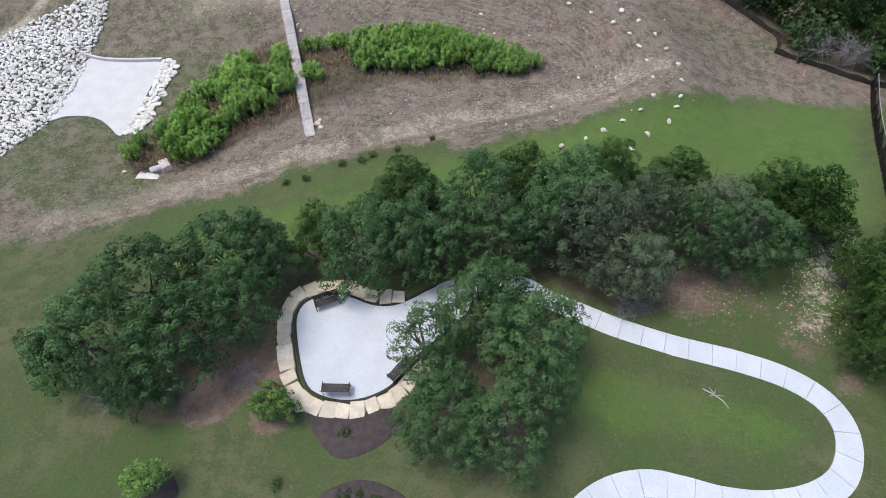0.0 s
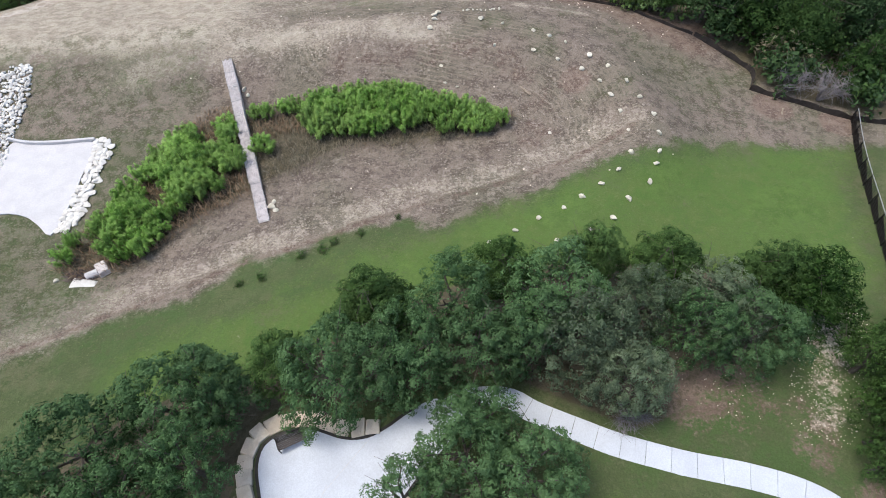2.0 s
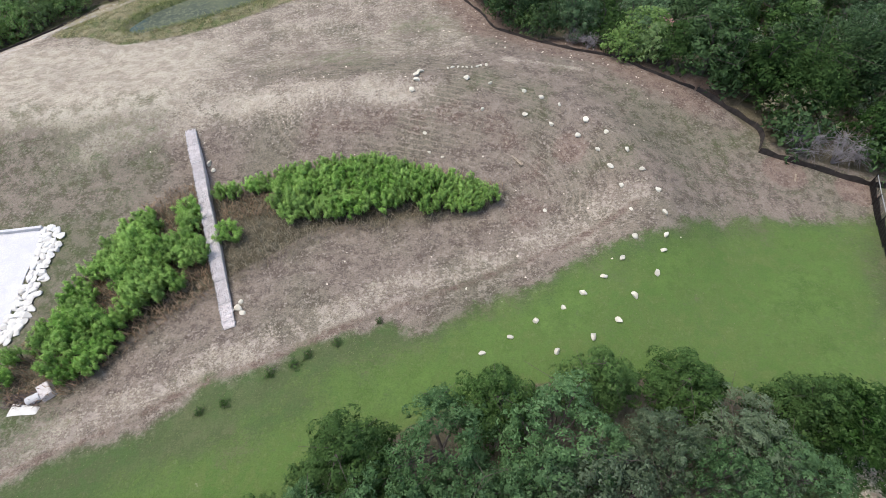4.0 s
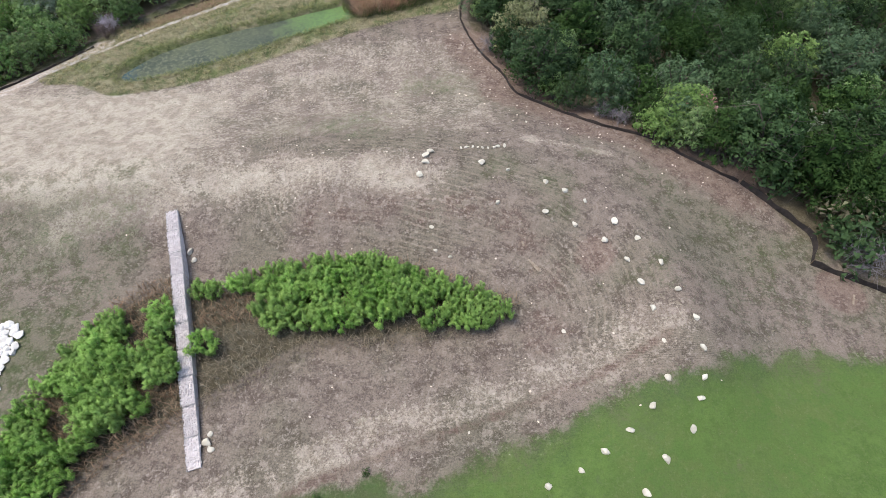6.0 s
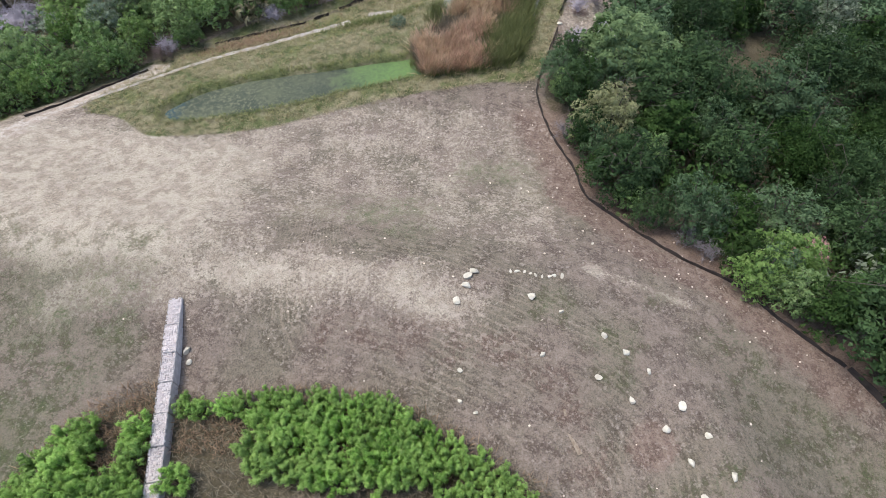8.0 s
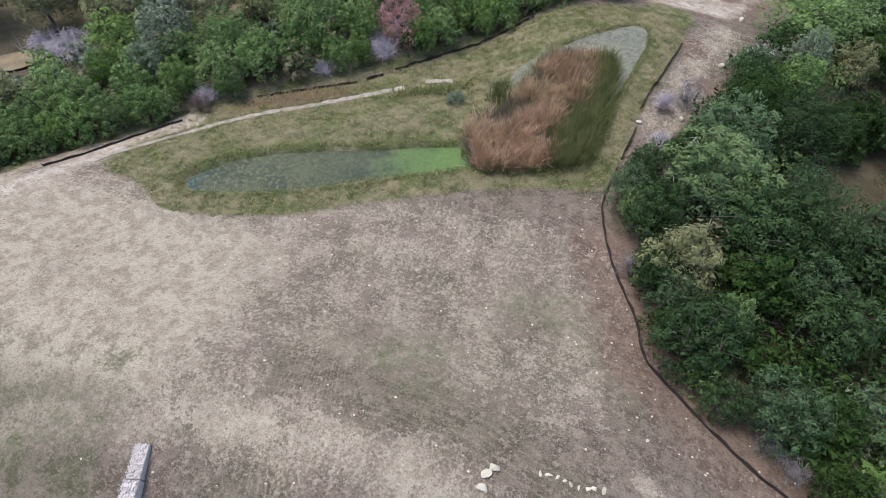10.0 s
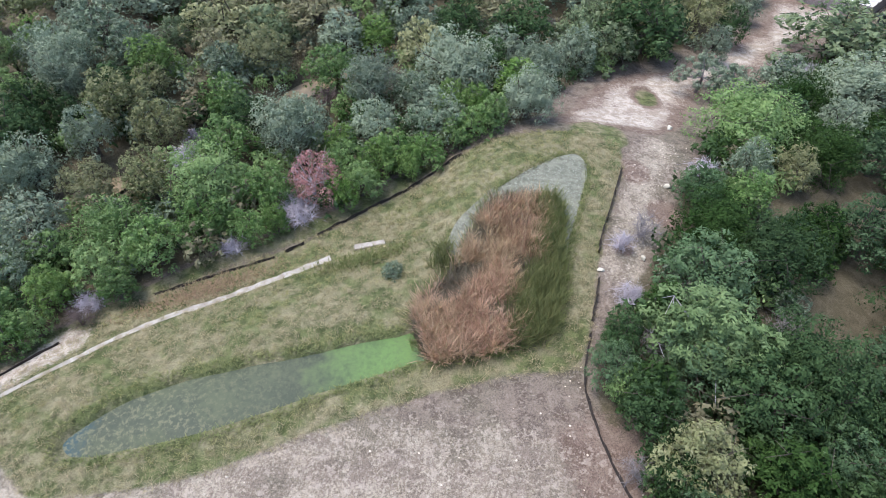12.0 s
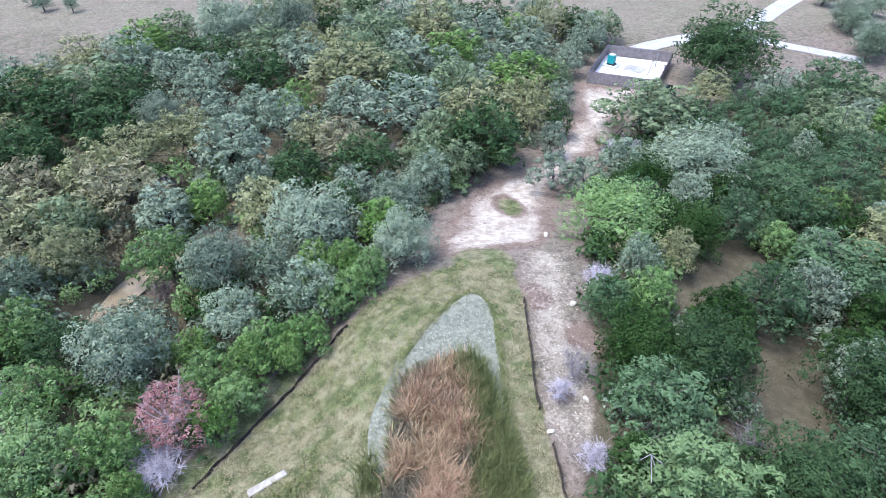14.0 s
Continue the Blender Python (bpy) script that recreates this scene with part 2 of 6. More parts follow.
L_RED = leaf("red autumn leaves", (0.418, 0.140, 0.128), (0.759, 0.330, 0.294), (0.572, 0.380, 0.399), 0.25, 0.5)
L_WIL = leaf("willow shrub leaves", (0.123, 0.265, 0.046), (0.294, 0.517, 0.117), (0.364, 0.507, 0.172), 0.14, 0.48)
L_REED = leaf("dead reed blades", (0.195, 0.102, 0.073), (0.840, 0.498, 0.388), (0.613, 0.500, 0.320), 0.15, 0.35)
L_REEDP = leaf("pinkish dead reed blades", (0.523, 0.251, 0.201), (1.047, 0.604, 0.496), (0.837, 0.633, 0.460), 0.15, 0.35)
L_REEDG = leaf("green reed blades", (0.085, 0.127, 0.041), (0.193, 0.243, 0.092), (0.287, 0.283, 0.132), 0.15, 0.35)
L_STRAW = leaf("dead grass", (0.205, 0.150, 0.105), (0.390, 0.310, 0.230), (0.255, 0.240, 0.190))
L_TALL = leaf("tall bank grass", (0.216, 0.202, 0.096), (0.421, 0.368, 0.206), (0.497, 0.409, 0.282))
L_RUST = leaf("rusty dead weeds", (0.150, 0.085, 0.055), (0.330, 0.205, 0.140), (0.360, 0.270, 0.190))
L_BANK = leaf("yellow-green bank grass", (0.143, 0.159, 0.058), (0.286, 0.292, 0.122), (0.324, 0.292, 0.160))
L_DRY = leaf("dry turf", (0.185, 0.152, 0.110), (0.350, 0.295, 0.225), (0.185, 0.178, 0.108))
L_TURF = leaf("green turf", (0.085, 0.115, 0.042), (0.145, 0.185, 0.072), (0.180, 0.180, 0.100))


def water_material(name, deep, scum, patchy):
    n = Nodes(name)
    west = n.tree.nodes.new("ShaderNodeSeparateXYZ")
    n.link(n.place(), west.inputs[0])
    n1, n2, n3 = n.noise(0.35, 4), n.noise(1.6, 4, rough=0.7), n.noise(3.0, 5, rough=0.75)
    mats = n.ramp(n.math("ADD", n.math("MULTIPLY", n1, 0.6), n.math("MULTIPLY", n2, 0.5)), 0.42, 0.72, 0.0, patchy)
    c = n.mix(mats, deep, scum)
    c = n.mix(n.ramp(n.math("ADD", west.outputs[0], n.math("MULTIPLY", n2, 3.0)), -24.6, -26.6, 0.0, 0.8), c, (0.035, 0.080, 0.100))
    speck = n.math("MULTIPLY", n.ramp(n3, 0.50, 0.60), n.ramp(n.math("ADD", west.outputs[0], n.math("MULTIPLY", n1, 16.0)), -2.0, -16.0, 0.1, 0.7))
    c = n.mix(speck, c, (0.185, 0.185, 0.115))
    green = n.ramp(n.math("ADD", west.outputs[0], n.math("ADD", n.math("MULTIPLY", n1, 7.0), n.math("MULTIPLY", n2, 5.0))), -7.5, -1.0)
    c = n.mix(n.math("MULTIPLY", green, n.ramp(n3, 0.3, 0.6, 0.6, 0.95)), c, (0.135, 0.225, 0.075))
    c = n.mix(n.ramp(west.outputs[0], -5.2, -4.0, 0.0, 0.55), c, (0.10, 0.135, 0.105))
    n.bump(n2, 0.05, 0.02)
    return n.done(c, n.ramp(mats, 0.0, 1.0, 0.35, 0.7), 0.0, 0.1)


M_WATER = water_material("murky pond water", (0.058, 0.072, 0.052), (0.108, 0.122, 0.080), 1.0)
n_ = Nodes("scummy water")
c_ = n_.mix(n_.ramp(n_.noise(1.3, 5, rough=0.7), 0.38, 0.62), (0.118, 0.120, 0.088), (0.205, 0.208, 0.155))
c_ = n_.mix(n_.ramp(n_.noise(7.0, 3, rough=0.7), 0.54, 0.64, 0.0, 0.8), c_, (0.36, 0.365, 0.30))
M_SCUM = n_.done(c_, 0.45, 0.0, 0.4)
n_ = Nodes("muddy creek water")
M_CREEK = n_.done(n_.mix(n_.ramp(n_.noise(0.6, 4), 0.35, 0.65), (0.30, 0.235, 0.150), (0.22, 0.175, 0.115)), 0.25, 0.0, 0.4)


# ---- meshes ----
class Shape:
    """Collects verts and faces of one mesh."""

    def __init__(self):
        self.v, self.f = [], []

    def add(self, verts, faces):
        k = len(self.v)
        self.v.extend(tuple(p) for p in verts)
        self.f.extend(tuple(i + k for i in face) for face in faces)
        return self

    def box(self, centre, size, turn=0.0, taper=1.0, jitter=0.0, rng=random):
        c, s = math.cos(turn), math.sin(turn)
        pts = []
        for iz in (-1, 1):
            for ix, iy in ((-1, -1), (1, -1), (1, 1), (-1, 1)):
                k = taper if iz > 0 else 1.0
                x, y, z = ix * size[0] / 2 * k, iy * size[1] / 2 * k, iz * size[2] / 2
                x, y, z = (a + rng.uniform(-jitter, jitter) for a in (x, y, z))
                pts.append((centre[0] + c * x - s * y, centre[1] + s * x + c * y, centre[2] + z))
        return self.add(pts, [(3, 2, 1, 0), (4, 5, 6, 7), (0, 1, 5, 4), (1, 2, 6, 5), (2, 3, 7, 6), (3, 0, 4, 7)])

    def tube(self, pts, radii, sides=6):
        rings = []
        for i, p in enumerate(pts):
            a, b = Vector(pts[max(i - 1, 0)]), Vector(pts[min(i + 1, len(pts) - 1)])
            q = (b - a).to_track_quat("Z", "Y")
            rings.append([Vector(p) + q @ Vector((math.cos(6.2832 * j / sides) * radii[i], math.sin(6.2832 * j / sides) * radii[i], 0)) for j in range(sides)])
        faces = []
        for i in range(len(pts) - 1):
            for j in range(sides):
                k = (j + 1) % sides
                faces.append((i * sides + j, i * sides + k, (i + 1) * sides + k, (i + 1) * sides + j))
        faces.append(tuple(reversed(range(sides))))
        faces.append(tuple((len(pts) - 1) * sides + j for j in range(sides)))
        return self.add([p for r in rings for p in r], faces)

    def mesh(self, name, material, smooth=False):
        me = bpy.data.meshes.new(name)
        me.from_pydata(self.v, [], self.f)
        me.materials.append(material)
        if smooth:
            me.shade_smooth()
        me.update()
        return me


def part(name, data, parent=None, label=""):
    """Links a mesh as one object under a thing or a part."""
    ob = new(name, data)
    if parent:
        ob.parent = parent
    return tagged(ob, label) if label else ob


def holder(name, x, y, z, turn=0.0):
    e = new(name)
    e.empty_display_size = 0.2
    e.matrix_basis = pose(x, y, z, 0, 0, turn)
    return e


def bevelled(shape, name, material, width):
    bm = bmesh.new()
    vs = [bm.verts.new(p) for p in shape.v]
    for f in shape.f:
        bm.faces.new([vs[i] for i in f])
    bmesh.ops.bevel(bm, geom=bm.edges[:], offset=width, segments=1, affect="EDGES", profile=0.6)
    me = bpy.data.meshes.new(name)
    bm.to_mesh(me)
    bm.free()
    me.materials.append(material)
    return me


_ico = bmesh.new()
bmesh.ops.create_icosphere(_ico, subdivisions=1, radius=1.0)
ICO1 = ([tuple(v.co) for v in _ico.verts], [tuple(v.index for v in f.verts) for f in _ico.faces])
_ico.free()
_ico = bmesh.new()
bmesh.ops.create_icosphere(_ico, subdivisions=2, radius=1.0)
ICO2 = ([tuple(v.co) for v in _ico.verts], [tuple(v.index for v in f.verts) for f in _ico.faces])
_ico.free()


def rock_points(rng, size, ico, cuts=7):
    """An angular stone: a ball cut by random planes."""
    planes = []
    for _ in range(cuts):
        d = Vector((rng.gauss(0, 1), rng.gauss(0, 1), rng.gauss(0, 1))).normalized()
        planes.append((d, rng.uniform(0.42, 0.8)))
    pts = []
    for p in ico[0]:
        v = Vector(p)
        for d, k in planes:
            over = v.dot(d) - k
            if over > 0:
                v -= d * over
        pts.append(Vector((v.x * size[0] / 1.5, v.y * size[1] / 1.5, v.z * size[2] / 1.5)))
    return pts


def curve_through(pts, closed=False, step=0.5):
    """A smooth line through plan points."""
    p = [np.array(q, float) for q in pts]
    n = len(p)
    out = []
    for i in range(n if closed else n - 1):
        a, b, c, d = (p[(i + k) % n] if closed else p[min(max(i + k, 0), n - 1)] for k in (-1, 0, 1, 2))
        m = max(2, int(np.linalg.norm(c - b) / step))
        for j in range(m):
            t = j / m
            out.append(0.5 * (2 * b + (c - a) * t + (2 * a - 5 * b + 4 * c - d) * t * t + (3 * b - a - 3 * c + d) * t ** 3))
    if not closed:
        out.append(p[-1])
    return np.array(out)


def even(line, gap):
    """Points at even gaps along a line, with the way it runs there."""
    seg = np.linalg.norm(np.diff(line, axis=0), axis=1)
    s = np.r_[0, np.cumsum(seg)]
    at = np.arange(0, s[-1], gap)
    xs = [np.interp(at, s, line[:, k]) for k in range(line.shape[1])]
    pts = np.stack(xs, 1)
    way = np.gradient(pts, axis=0) if len(pts) > 1 else np.zeros_like(pts)
    return pts, np.arctan2(way[:, 1], way[:, 0])


def inside(poly, x, y):
    """Signed distance to a closed line: plus inside."""
    x, y = np.asarray(x, float), np.asarray(y, float)
    best = np.full(x.shape, 1e9)
    odd = np.zeros(x.shape, bool)
    for (ax, ay), (bx, by) in zip(poly, np.roll(poly, -1, 0)):
        dx, dy = bx - ax, by - ay
        t = np.clip(((x - ax) * dx + (y - ay) * dy) / (dx * dx + dy * dy + 1e-9), 0, 1)
        best = np.minimum(best, (x - ax - t * dx) ** 2 + (y - ay - t * dy) ** 2)
        if abs(dy) > 1e-9:
            odd ^= ((ay > y) != (by > y)) & (x < (y - ay) / dy * dx + ax)
    return np.where(odd, 1, -1) * np.sqrt(best)


def near_line(line, x, y):
    best = np.full(np.shape(x), 1e9)
    for (ax, ay), (bx, by) in zip(line[:-1], line[1:]):
        dx, dy = bx - ax, by - ay
        t = np.clip(((x - ax) * dx + (y - ay) * dy) / (dx * dx + dy * dy + 1e-9), 0, 1)
        best = np.minimum(best, (x - ax - t * dx) ** 2 + (y - ay - t * dy) ** 2)
    return np.sqrt(best)


def rise(v, a, b):
    t = np.clip((np.asarray(v, float) - a) / (b - a), 0, 1)
    return t * t * (3 - 2 * t)


# ---- plan ----
POND = curve_through([(-28.9, 73.9), (-27.8, 75.7), (-25.5, 77.8), (-21.7, 79.8), (-17.4, 81.3), (-13.0, 82.7), (-9.4, 84.0), (-5.3, 85.4), (-4.9, 88.0), (-3.0, 91.5), (-2.4, 96.5), (-0.6, 99.8), (2.7, 104.2), (7.6, 108.0), (10.2, 108.9), (10.7, 105.5), (9.7, 100.9), (8.4, 96.0), (7.4, 90.0), (6.3, 86.0), (3.0, 83.9), (-3.3, 82.3), (-7.6, 80.4), (-11.7, 78.5), (-15.5, 76.5), (-19.4, 74.8), (-23.2, 73.4), (-25.5, 72.7), (-27.6, 72.6)], True)
REED = curve_through([(-5.2, 85.2), (-4.8, 88.0), (-2.5, 91.1), (-0.9, 96.5), (1.0, 100.3), (4.5, 101.2), (7.7, 100.0), (7.3, 92.9), (6.5, 86.4), (5.0, 84.7), (2.5, 83.9), (-1.1, 82.6), (-3.6, 82.4)], True)
BANK = curve_through([(-32.5, 72.6), (-29.5, 71.0), (-27.0, 70.2), (-18.5, 72.4), (-11.0, 76.2), (-2.9, 79.8), (3.5, 82.0), (7.5, 82.7), (9.0, 86.0), (9.9, 90.2), (10.6, 94.0), (11.3, 97.0), (12.6, 101.0), (14.0, 106.0), (14.5, 111.5), (9.0, 114.0), (2.0, 112.0), (-3.7, 108.4), (-9.4, 103.6), (-16.8, 97.1), (-23.7, 92.5), (-30.5, 87.8), (-34.6, 82.5), (-36.6, 78.0), (-37.0, 75.0), (-35.2, 73.0)], True)
WILLOW = curve_through([(-24.6, 29.4), (-21.6, 29.6), (-17.5, 33.3), (-13.2, 36.0), (-9.0, 38.3), (-5.1, 40.3), (0.0, 40.4), (6.1, 41.0), (9.4, 42.3), (6.4, 44.0), (2.4, 45.9), (-3.3, 47.3), (-8.2, 46.8), (-12.3, 45.5), (-16.8, 46.2), (-20.3, 43.2), (-23.6, 36.0), (-26.2, 31.0)], True)
PLAZA = curve_through([(-8.9, 13.0), (-8.1, 10.5), (-7.1, 9.6), (-5.3, 9.3), (-3.5, 9.9), (-2.4, 11.0), (-1.3, 12.2), (-0.2, 13.4), (1.2, 14.8), (1.5, 16.2), (0.6, 17.0), (-1.0, 16.4), (-2.2, 15.7), (-3.3, 15.25), (-4.6, 15.3), (-6.6, 16.0), (-8.5, 15.6), (-9.1, 14.6)], True, 0.3)
PATH = curve_through([(0.8, 16.1), (2.8, 16.9), (4.7, 16.7), (6.0, 15.8), (8.4, 14.5), (10.3, 13.55), (13.3, 12.4), (16.3, 11.5), (18.7, 10.5), (20.2, 9.3), (20.8, 7.9), (20.5, 6.4), (19.5, 5.1), (17.8, 4.3), (15.6, 4.0), (13.5, 4.2), (11.6, 4.7), (10.0, 5.0), (8.3, 4.75), (6.8, 4.0), (5.6, 2.8), (5.0, 1.4)], False, 0.2)
TRACE = curve_through([(-28.0, 22.2), (-24.5, 23.8), (-21.1, 25.5), (-17.1, 26.9), (-13.0, 28.7), (-8.6, 30.0), (-1.4, 32.5), (5.3, 34.4), (10.3, 35.9), (15.5, 37.8), (18.9, 39.4)])
SILT = curve_through([(9.0, 86.0), (8.2, 81.0), (9.6, 75.4), (11.6, 71.0), (12.6, 67.3), (15.3, 64.4), (19.0, 61.0), (22.7, 58.8), (25.1, 56.0), (29.1, 52.8)])
SAND = curve_through([(9.4, 117.0), (12.5, 124.0), (15.1, 128.6), (21.1, 134.0), (28.0, 137.0), (34.0, 143.5), (41.6, 150.5), (49.0, 160.0), (53.0, 167.0), (64.0, 159.0), (55.2, 154.5), (46.0, 144.5), (36.0, 137.0), (28.5, 129.0), (24.0, 121.0), (20.5, 116.8), (15.5, 116.4)], True, 1.0)
LANE = curve_through([(12.6, 93.0), (14.5, 99.0), (16.5, 106.0), (19.5, 113.0)])
CREEK = curve_through([(-92.0, 66.0), (-76.0, 77.0), (-60.0, 88.0), (-50.0, 95.0), (-43.9, 100.8), (-36.0, 109.0), (-29.0, 118.0), (-24.7, 124.8), (-20.5, 130.0), (-15.0, 138.0), (-9.0, 150.0)])
RIPRAP = curve_through([(-35.2, 53.0), (-34.6, 48.0), (-34.4, 44.2), (-34.3, 38.0), (-34.5, 35.0), (-36.5, 30.0), (-40.0, 26.5), (-44.0, 29.0), (-45.5, 36.0), (-45.0, 44.0), (-43.0, 48.0), (-39.5, 50.5)], True, 1.0)
_py = [-70, 0, 10.1, 15.7, 22.4, 29.2, 34.8, 41.5, 48.2, 52.7, 57.2, 61.7, 67.3, 72.9, 80.7, 107.6, 114.4, 121.1, 131.2, 145.8, 336, 1009]
_pz = [2.92, 2.13, 1.79, 1.23, 0.34, -1.01, -2.02, -2.58, -2.47, -1.57, -1.46, -3.03, -5.05, -5.83, -6.0, -6.17, -7.4, -9.64, -11.21, -12.33, -15.7, -22.4]
_fy = np.arange(-70, 1009, 0.5)
_fz = np.interp(_fy, _py, _pz)
_fz[8:-8] = np.convolve(_fz, np.ones(7) / 7, "same")[8:-8]
BERM = curve_through([(9.0, 26.0), (13.0, 30.0), (17.0, 33.5), (19.6, 38.0), (20.2, 42.0), (18.8, 46.8), (15.5, 50.2), (11.5, 51.6), (8.0, 53.4), (2.0, 55.5), (-4.0, 56.0)], False, 1.0)
WATER_Z = -6.22


def land(x, y):
    """Height of the land."""
    x, y = np.asarray(x, float), np.asarray(y, float)
    z = np.interp(y, _fy, _fz)
    z = z - 0.16 * np.clip(x - 12.3, 0, 29) * rise(y, 40, 69.5) * (1 - 0.6 * rise(y, 103, 123))
    z = z - 0.06 * np.clip(x - 20.2, 0, 22.4) * rise(y, 20, 40) * (1 - rise(y, 40, 69.5))
    z = z - 3.5 * rise(0.866 * y - 0.5 * x, 79.5, 92.5) * (1 - rise(x, -9, 2)) * (1 - rise(y, 110, 126))
    z = z - 1.1 * (1 - rise(near_line(CREEK, x, y), 1.5, 5.0))
    z = z - 1.23 * np.exp(-((x + 22.4) ** 2 + (y - 28.0) ** 2) / 100) - 0.5 * np.exp(-((x + 15.7) ** 2 + (y - 49.3) ** 2) / 75)
    z = z + np.interp(y, [24, 31.5, 36, 40, 47, 50, 52.5, 55, 58], [0.2, 0.8, 1.25, 1.7, 1.65, 1.4, 0.75, 0.5, 0.2]) * np.exp(-(near_line(BERM, x, y) / 4.2) ** 2)
    flat = rise(inside(PLAZA, x, y), -2.0, 0.2)
    z = z * (1 - flat) + 1.48 * flat
    z = z - 1.0 * rise(inside(POND, x, y), 0.0, 1.6)
    return z


# ---- land ----
def spread(lo, hi, step, far_lo, far_hi):
    mid = list(np.arange(lo, hi + 1e-6, step))
    a, s = lo, step
    low = []
    while a > far_lo:
        s *= 1.16
        a -= s
        low.append(a)
    a, s, high = mid[-1], step, []
    while a < far_hi:
        s *= 1.12
        a += s
        high.append(a)
    return np.array(low[::-1] + mid + high)


gx, gy = spread(-46, 42, 0.48, -1600, 1600), spread(0, 122, 0.48, -900, 1800)
GX, GY = np.meshgrid(gx, gy)
GZ = land(GX, GY)
rough = np.array([[noise.noise((x * 0.35, y * 0.35, 0)) for x in gx] for y in gy])
GZ = GZ + 0.07 * rough * (1 - rise(inside(PLAZA, GX, GY), -1.0, 0.2)) * (1 - rise(1.6 - near_line(PATH, GX, GY), 0, 0.8))
nx, ny = len(gx), len(gy)


def at(x, y, up=0.0):
    """Height of the ground's sheet at a place."""
    i, j = min(max(int(np.searchsorted(gx, x)) - 1, 0), nx - 2), min(max(int(np.searchsorted(gy, y)) - 1, 0), ny - 2)
    u, v = (x - gx[i]) / (gx[i + 1] - gx[i]), (y - gy[j]) / (gy[j + 1] - gy[j])
    return float(GZ[j, i] * (1 - u) * (1 - v) + GZ[j, i + 1] * u * (1 - v) + GZ[j + 1, i] * (1 - u) * v + GZ[j + 1, i + 1] * u * v) + up


me = bpy.data.meshes.new("ground")
idx = np.arange(nx * ny).reshape(ny, nx)
quads = np.stack([idx[:-1, :-1], idx[:-1, 1:], idx[1:, 1:], idx[1:, :-1]], -1).reshape(-1, 4)
me.from_pydata(np.stack([GX, GY, GZ], -1).reshape(-1, 3).tolist(), [], quads.tolist())
me.shade_smooth()

trace_y = np.interp(GX, TRACE[:, 0], TRACE[:, 1])
wob = np.array([[1.6 * noise.noise((x * 0.22, y * 0.22, 4)) + 1.0 * noise.noise((x * 0.7, y * 0.7, 9)) for x in gx] for y in gy])
south = rise(trace_y - GY + 0.8 * wob, -0.6, 2.2)
# lawn to the south, and its lush strip along the trees and the fence
east_y = np.interp(GX, [0, 6, 12, 17, 21, 27, 37], [31.5, 32.8, 34.4, 36.2, 38.0, 38.4, 37.4])
lawn_w = np.where(GX < 0, south, rise(east_y + 0.9 * wob - GY, -1.2, 1.8))
LUSH = curve_through([(-20.0, 21.0), (-12.0, 25.6), (-6.0, 28.0), (1.0, 31.0), (10.0, 33.4), (16.0, 35.4), (19.5, 37.0), (27.0, 38.0), (37.6, 37.2), (34.8, 32.0), (30.0, 22.6), (24.0, 21.5), (12.0, 23.0), (4.0, 22.0), (-8.0, 19.0), (-16.0, 16.0)], True)
lush_w = rise(inside(LUSH, GX, GY) + wob, -2.6, 3.4) * 0.8
LAWN_E = curve_through([(5.5, 12.2), (10, 11.6), (16.0, 9.8), (19.2, 8.2), (19.0, 6.6), (15.6, 5.6), (11.0, 6.5), (7.0, 7.0), (5.0, 9.5)], True)
lush_w = np.maximum(lush_w, 0.62 * rise(inside(LAWN_E, GX, GY), -0.4, 1.6))
west_dry = rise(-17 - GX, 0, 10) * rise(GY, 12, 22)
lawn_w = lawn_w * (1 - 0.12 * west_dry)
lawn_w = np.maximum(lawn_w, 0.56 * rise(-17 - GX, 0, 9) * rise(50 - GY, 0, 8) * rise(GY, 20, 27))
FIELD_GREEN = [(13.5, 51.0, 6.5), (9.0, 55.0, 5.0), (20.5, 44.0, 6.5), (16.5, 56.5, 4.0), (25.0, 49.0, 8.0), (29.0, 45.5, 7.0), (22.5, 54.0, 4.5), (5.5, 69.0, 8.0), (-4.0, 62.0, 9.0)]
for cx, cy, r in FIELD_GREEN:
    lawn_w = np.maximum(lawn_w, 0.40 * (1 - rise(np.hypot(GX - cx, (GY - cy) * 1.3) + 2.0 * wob, 0.1 * r, 1.1 * r)))
lawn_w = np.maximum(lawn_w, 0.34 * rise(GX + 1.5 * wob, 16, 23) * rise(GY, 37, 41) * rise(near_line(SILT, GX, GY), 2.0, 6.0) * rise(60 - GY, 0, 5))
lawn_w = np.maximum(lawn_w, 0.40 * rise(-15 - GX + wob, 0, 6) * rise(62 - GY + wob, 0, 8) * rise(GY, 30, 36))
lawn_w = np.maximum(lawn_w, 0.36 * rise(GY, 165, 185))
# pale worn turf along the berm and towards the west
straw_w = 0.62 * np.exp(-((GY - 55.0 + 0.012 * (GX + 8) ** 2) / 3.0) ** 2) * rise(8 - GX, 0, 6) * rise(GX, -32, -24)
straw_w = np.maximum(straw_w, 0.80 * rise(-5 - GX, 0, 16) * rise(GY, 50, 56) * rise(74 - GY, 0, 5))
straw_w = np.maximum(straw_w, 0.72 * (1 - rise(near_line(curve_through([(-29, 61), (-33, 66), (-38, 70), (-43, 67)]), GX, GY), 0.4, 4.5)))
straw_w = np.maximum(straw_w, 0.45 * (1 - rise(near_line(TRACE, GX, GY - 1.0), 0.8, 3.0)))
straw_w = np.maximum(straw_w, 0.46 * rise(GY, 57, 62) * rise(80 - GY, 0, 4) * rise(12 - GX, 0, 3))
straw_w = np.maximum(straw_w, 0.36 * rise(GY, 205 - 0.25 * GX, 215 - 0.25 * GX))
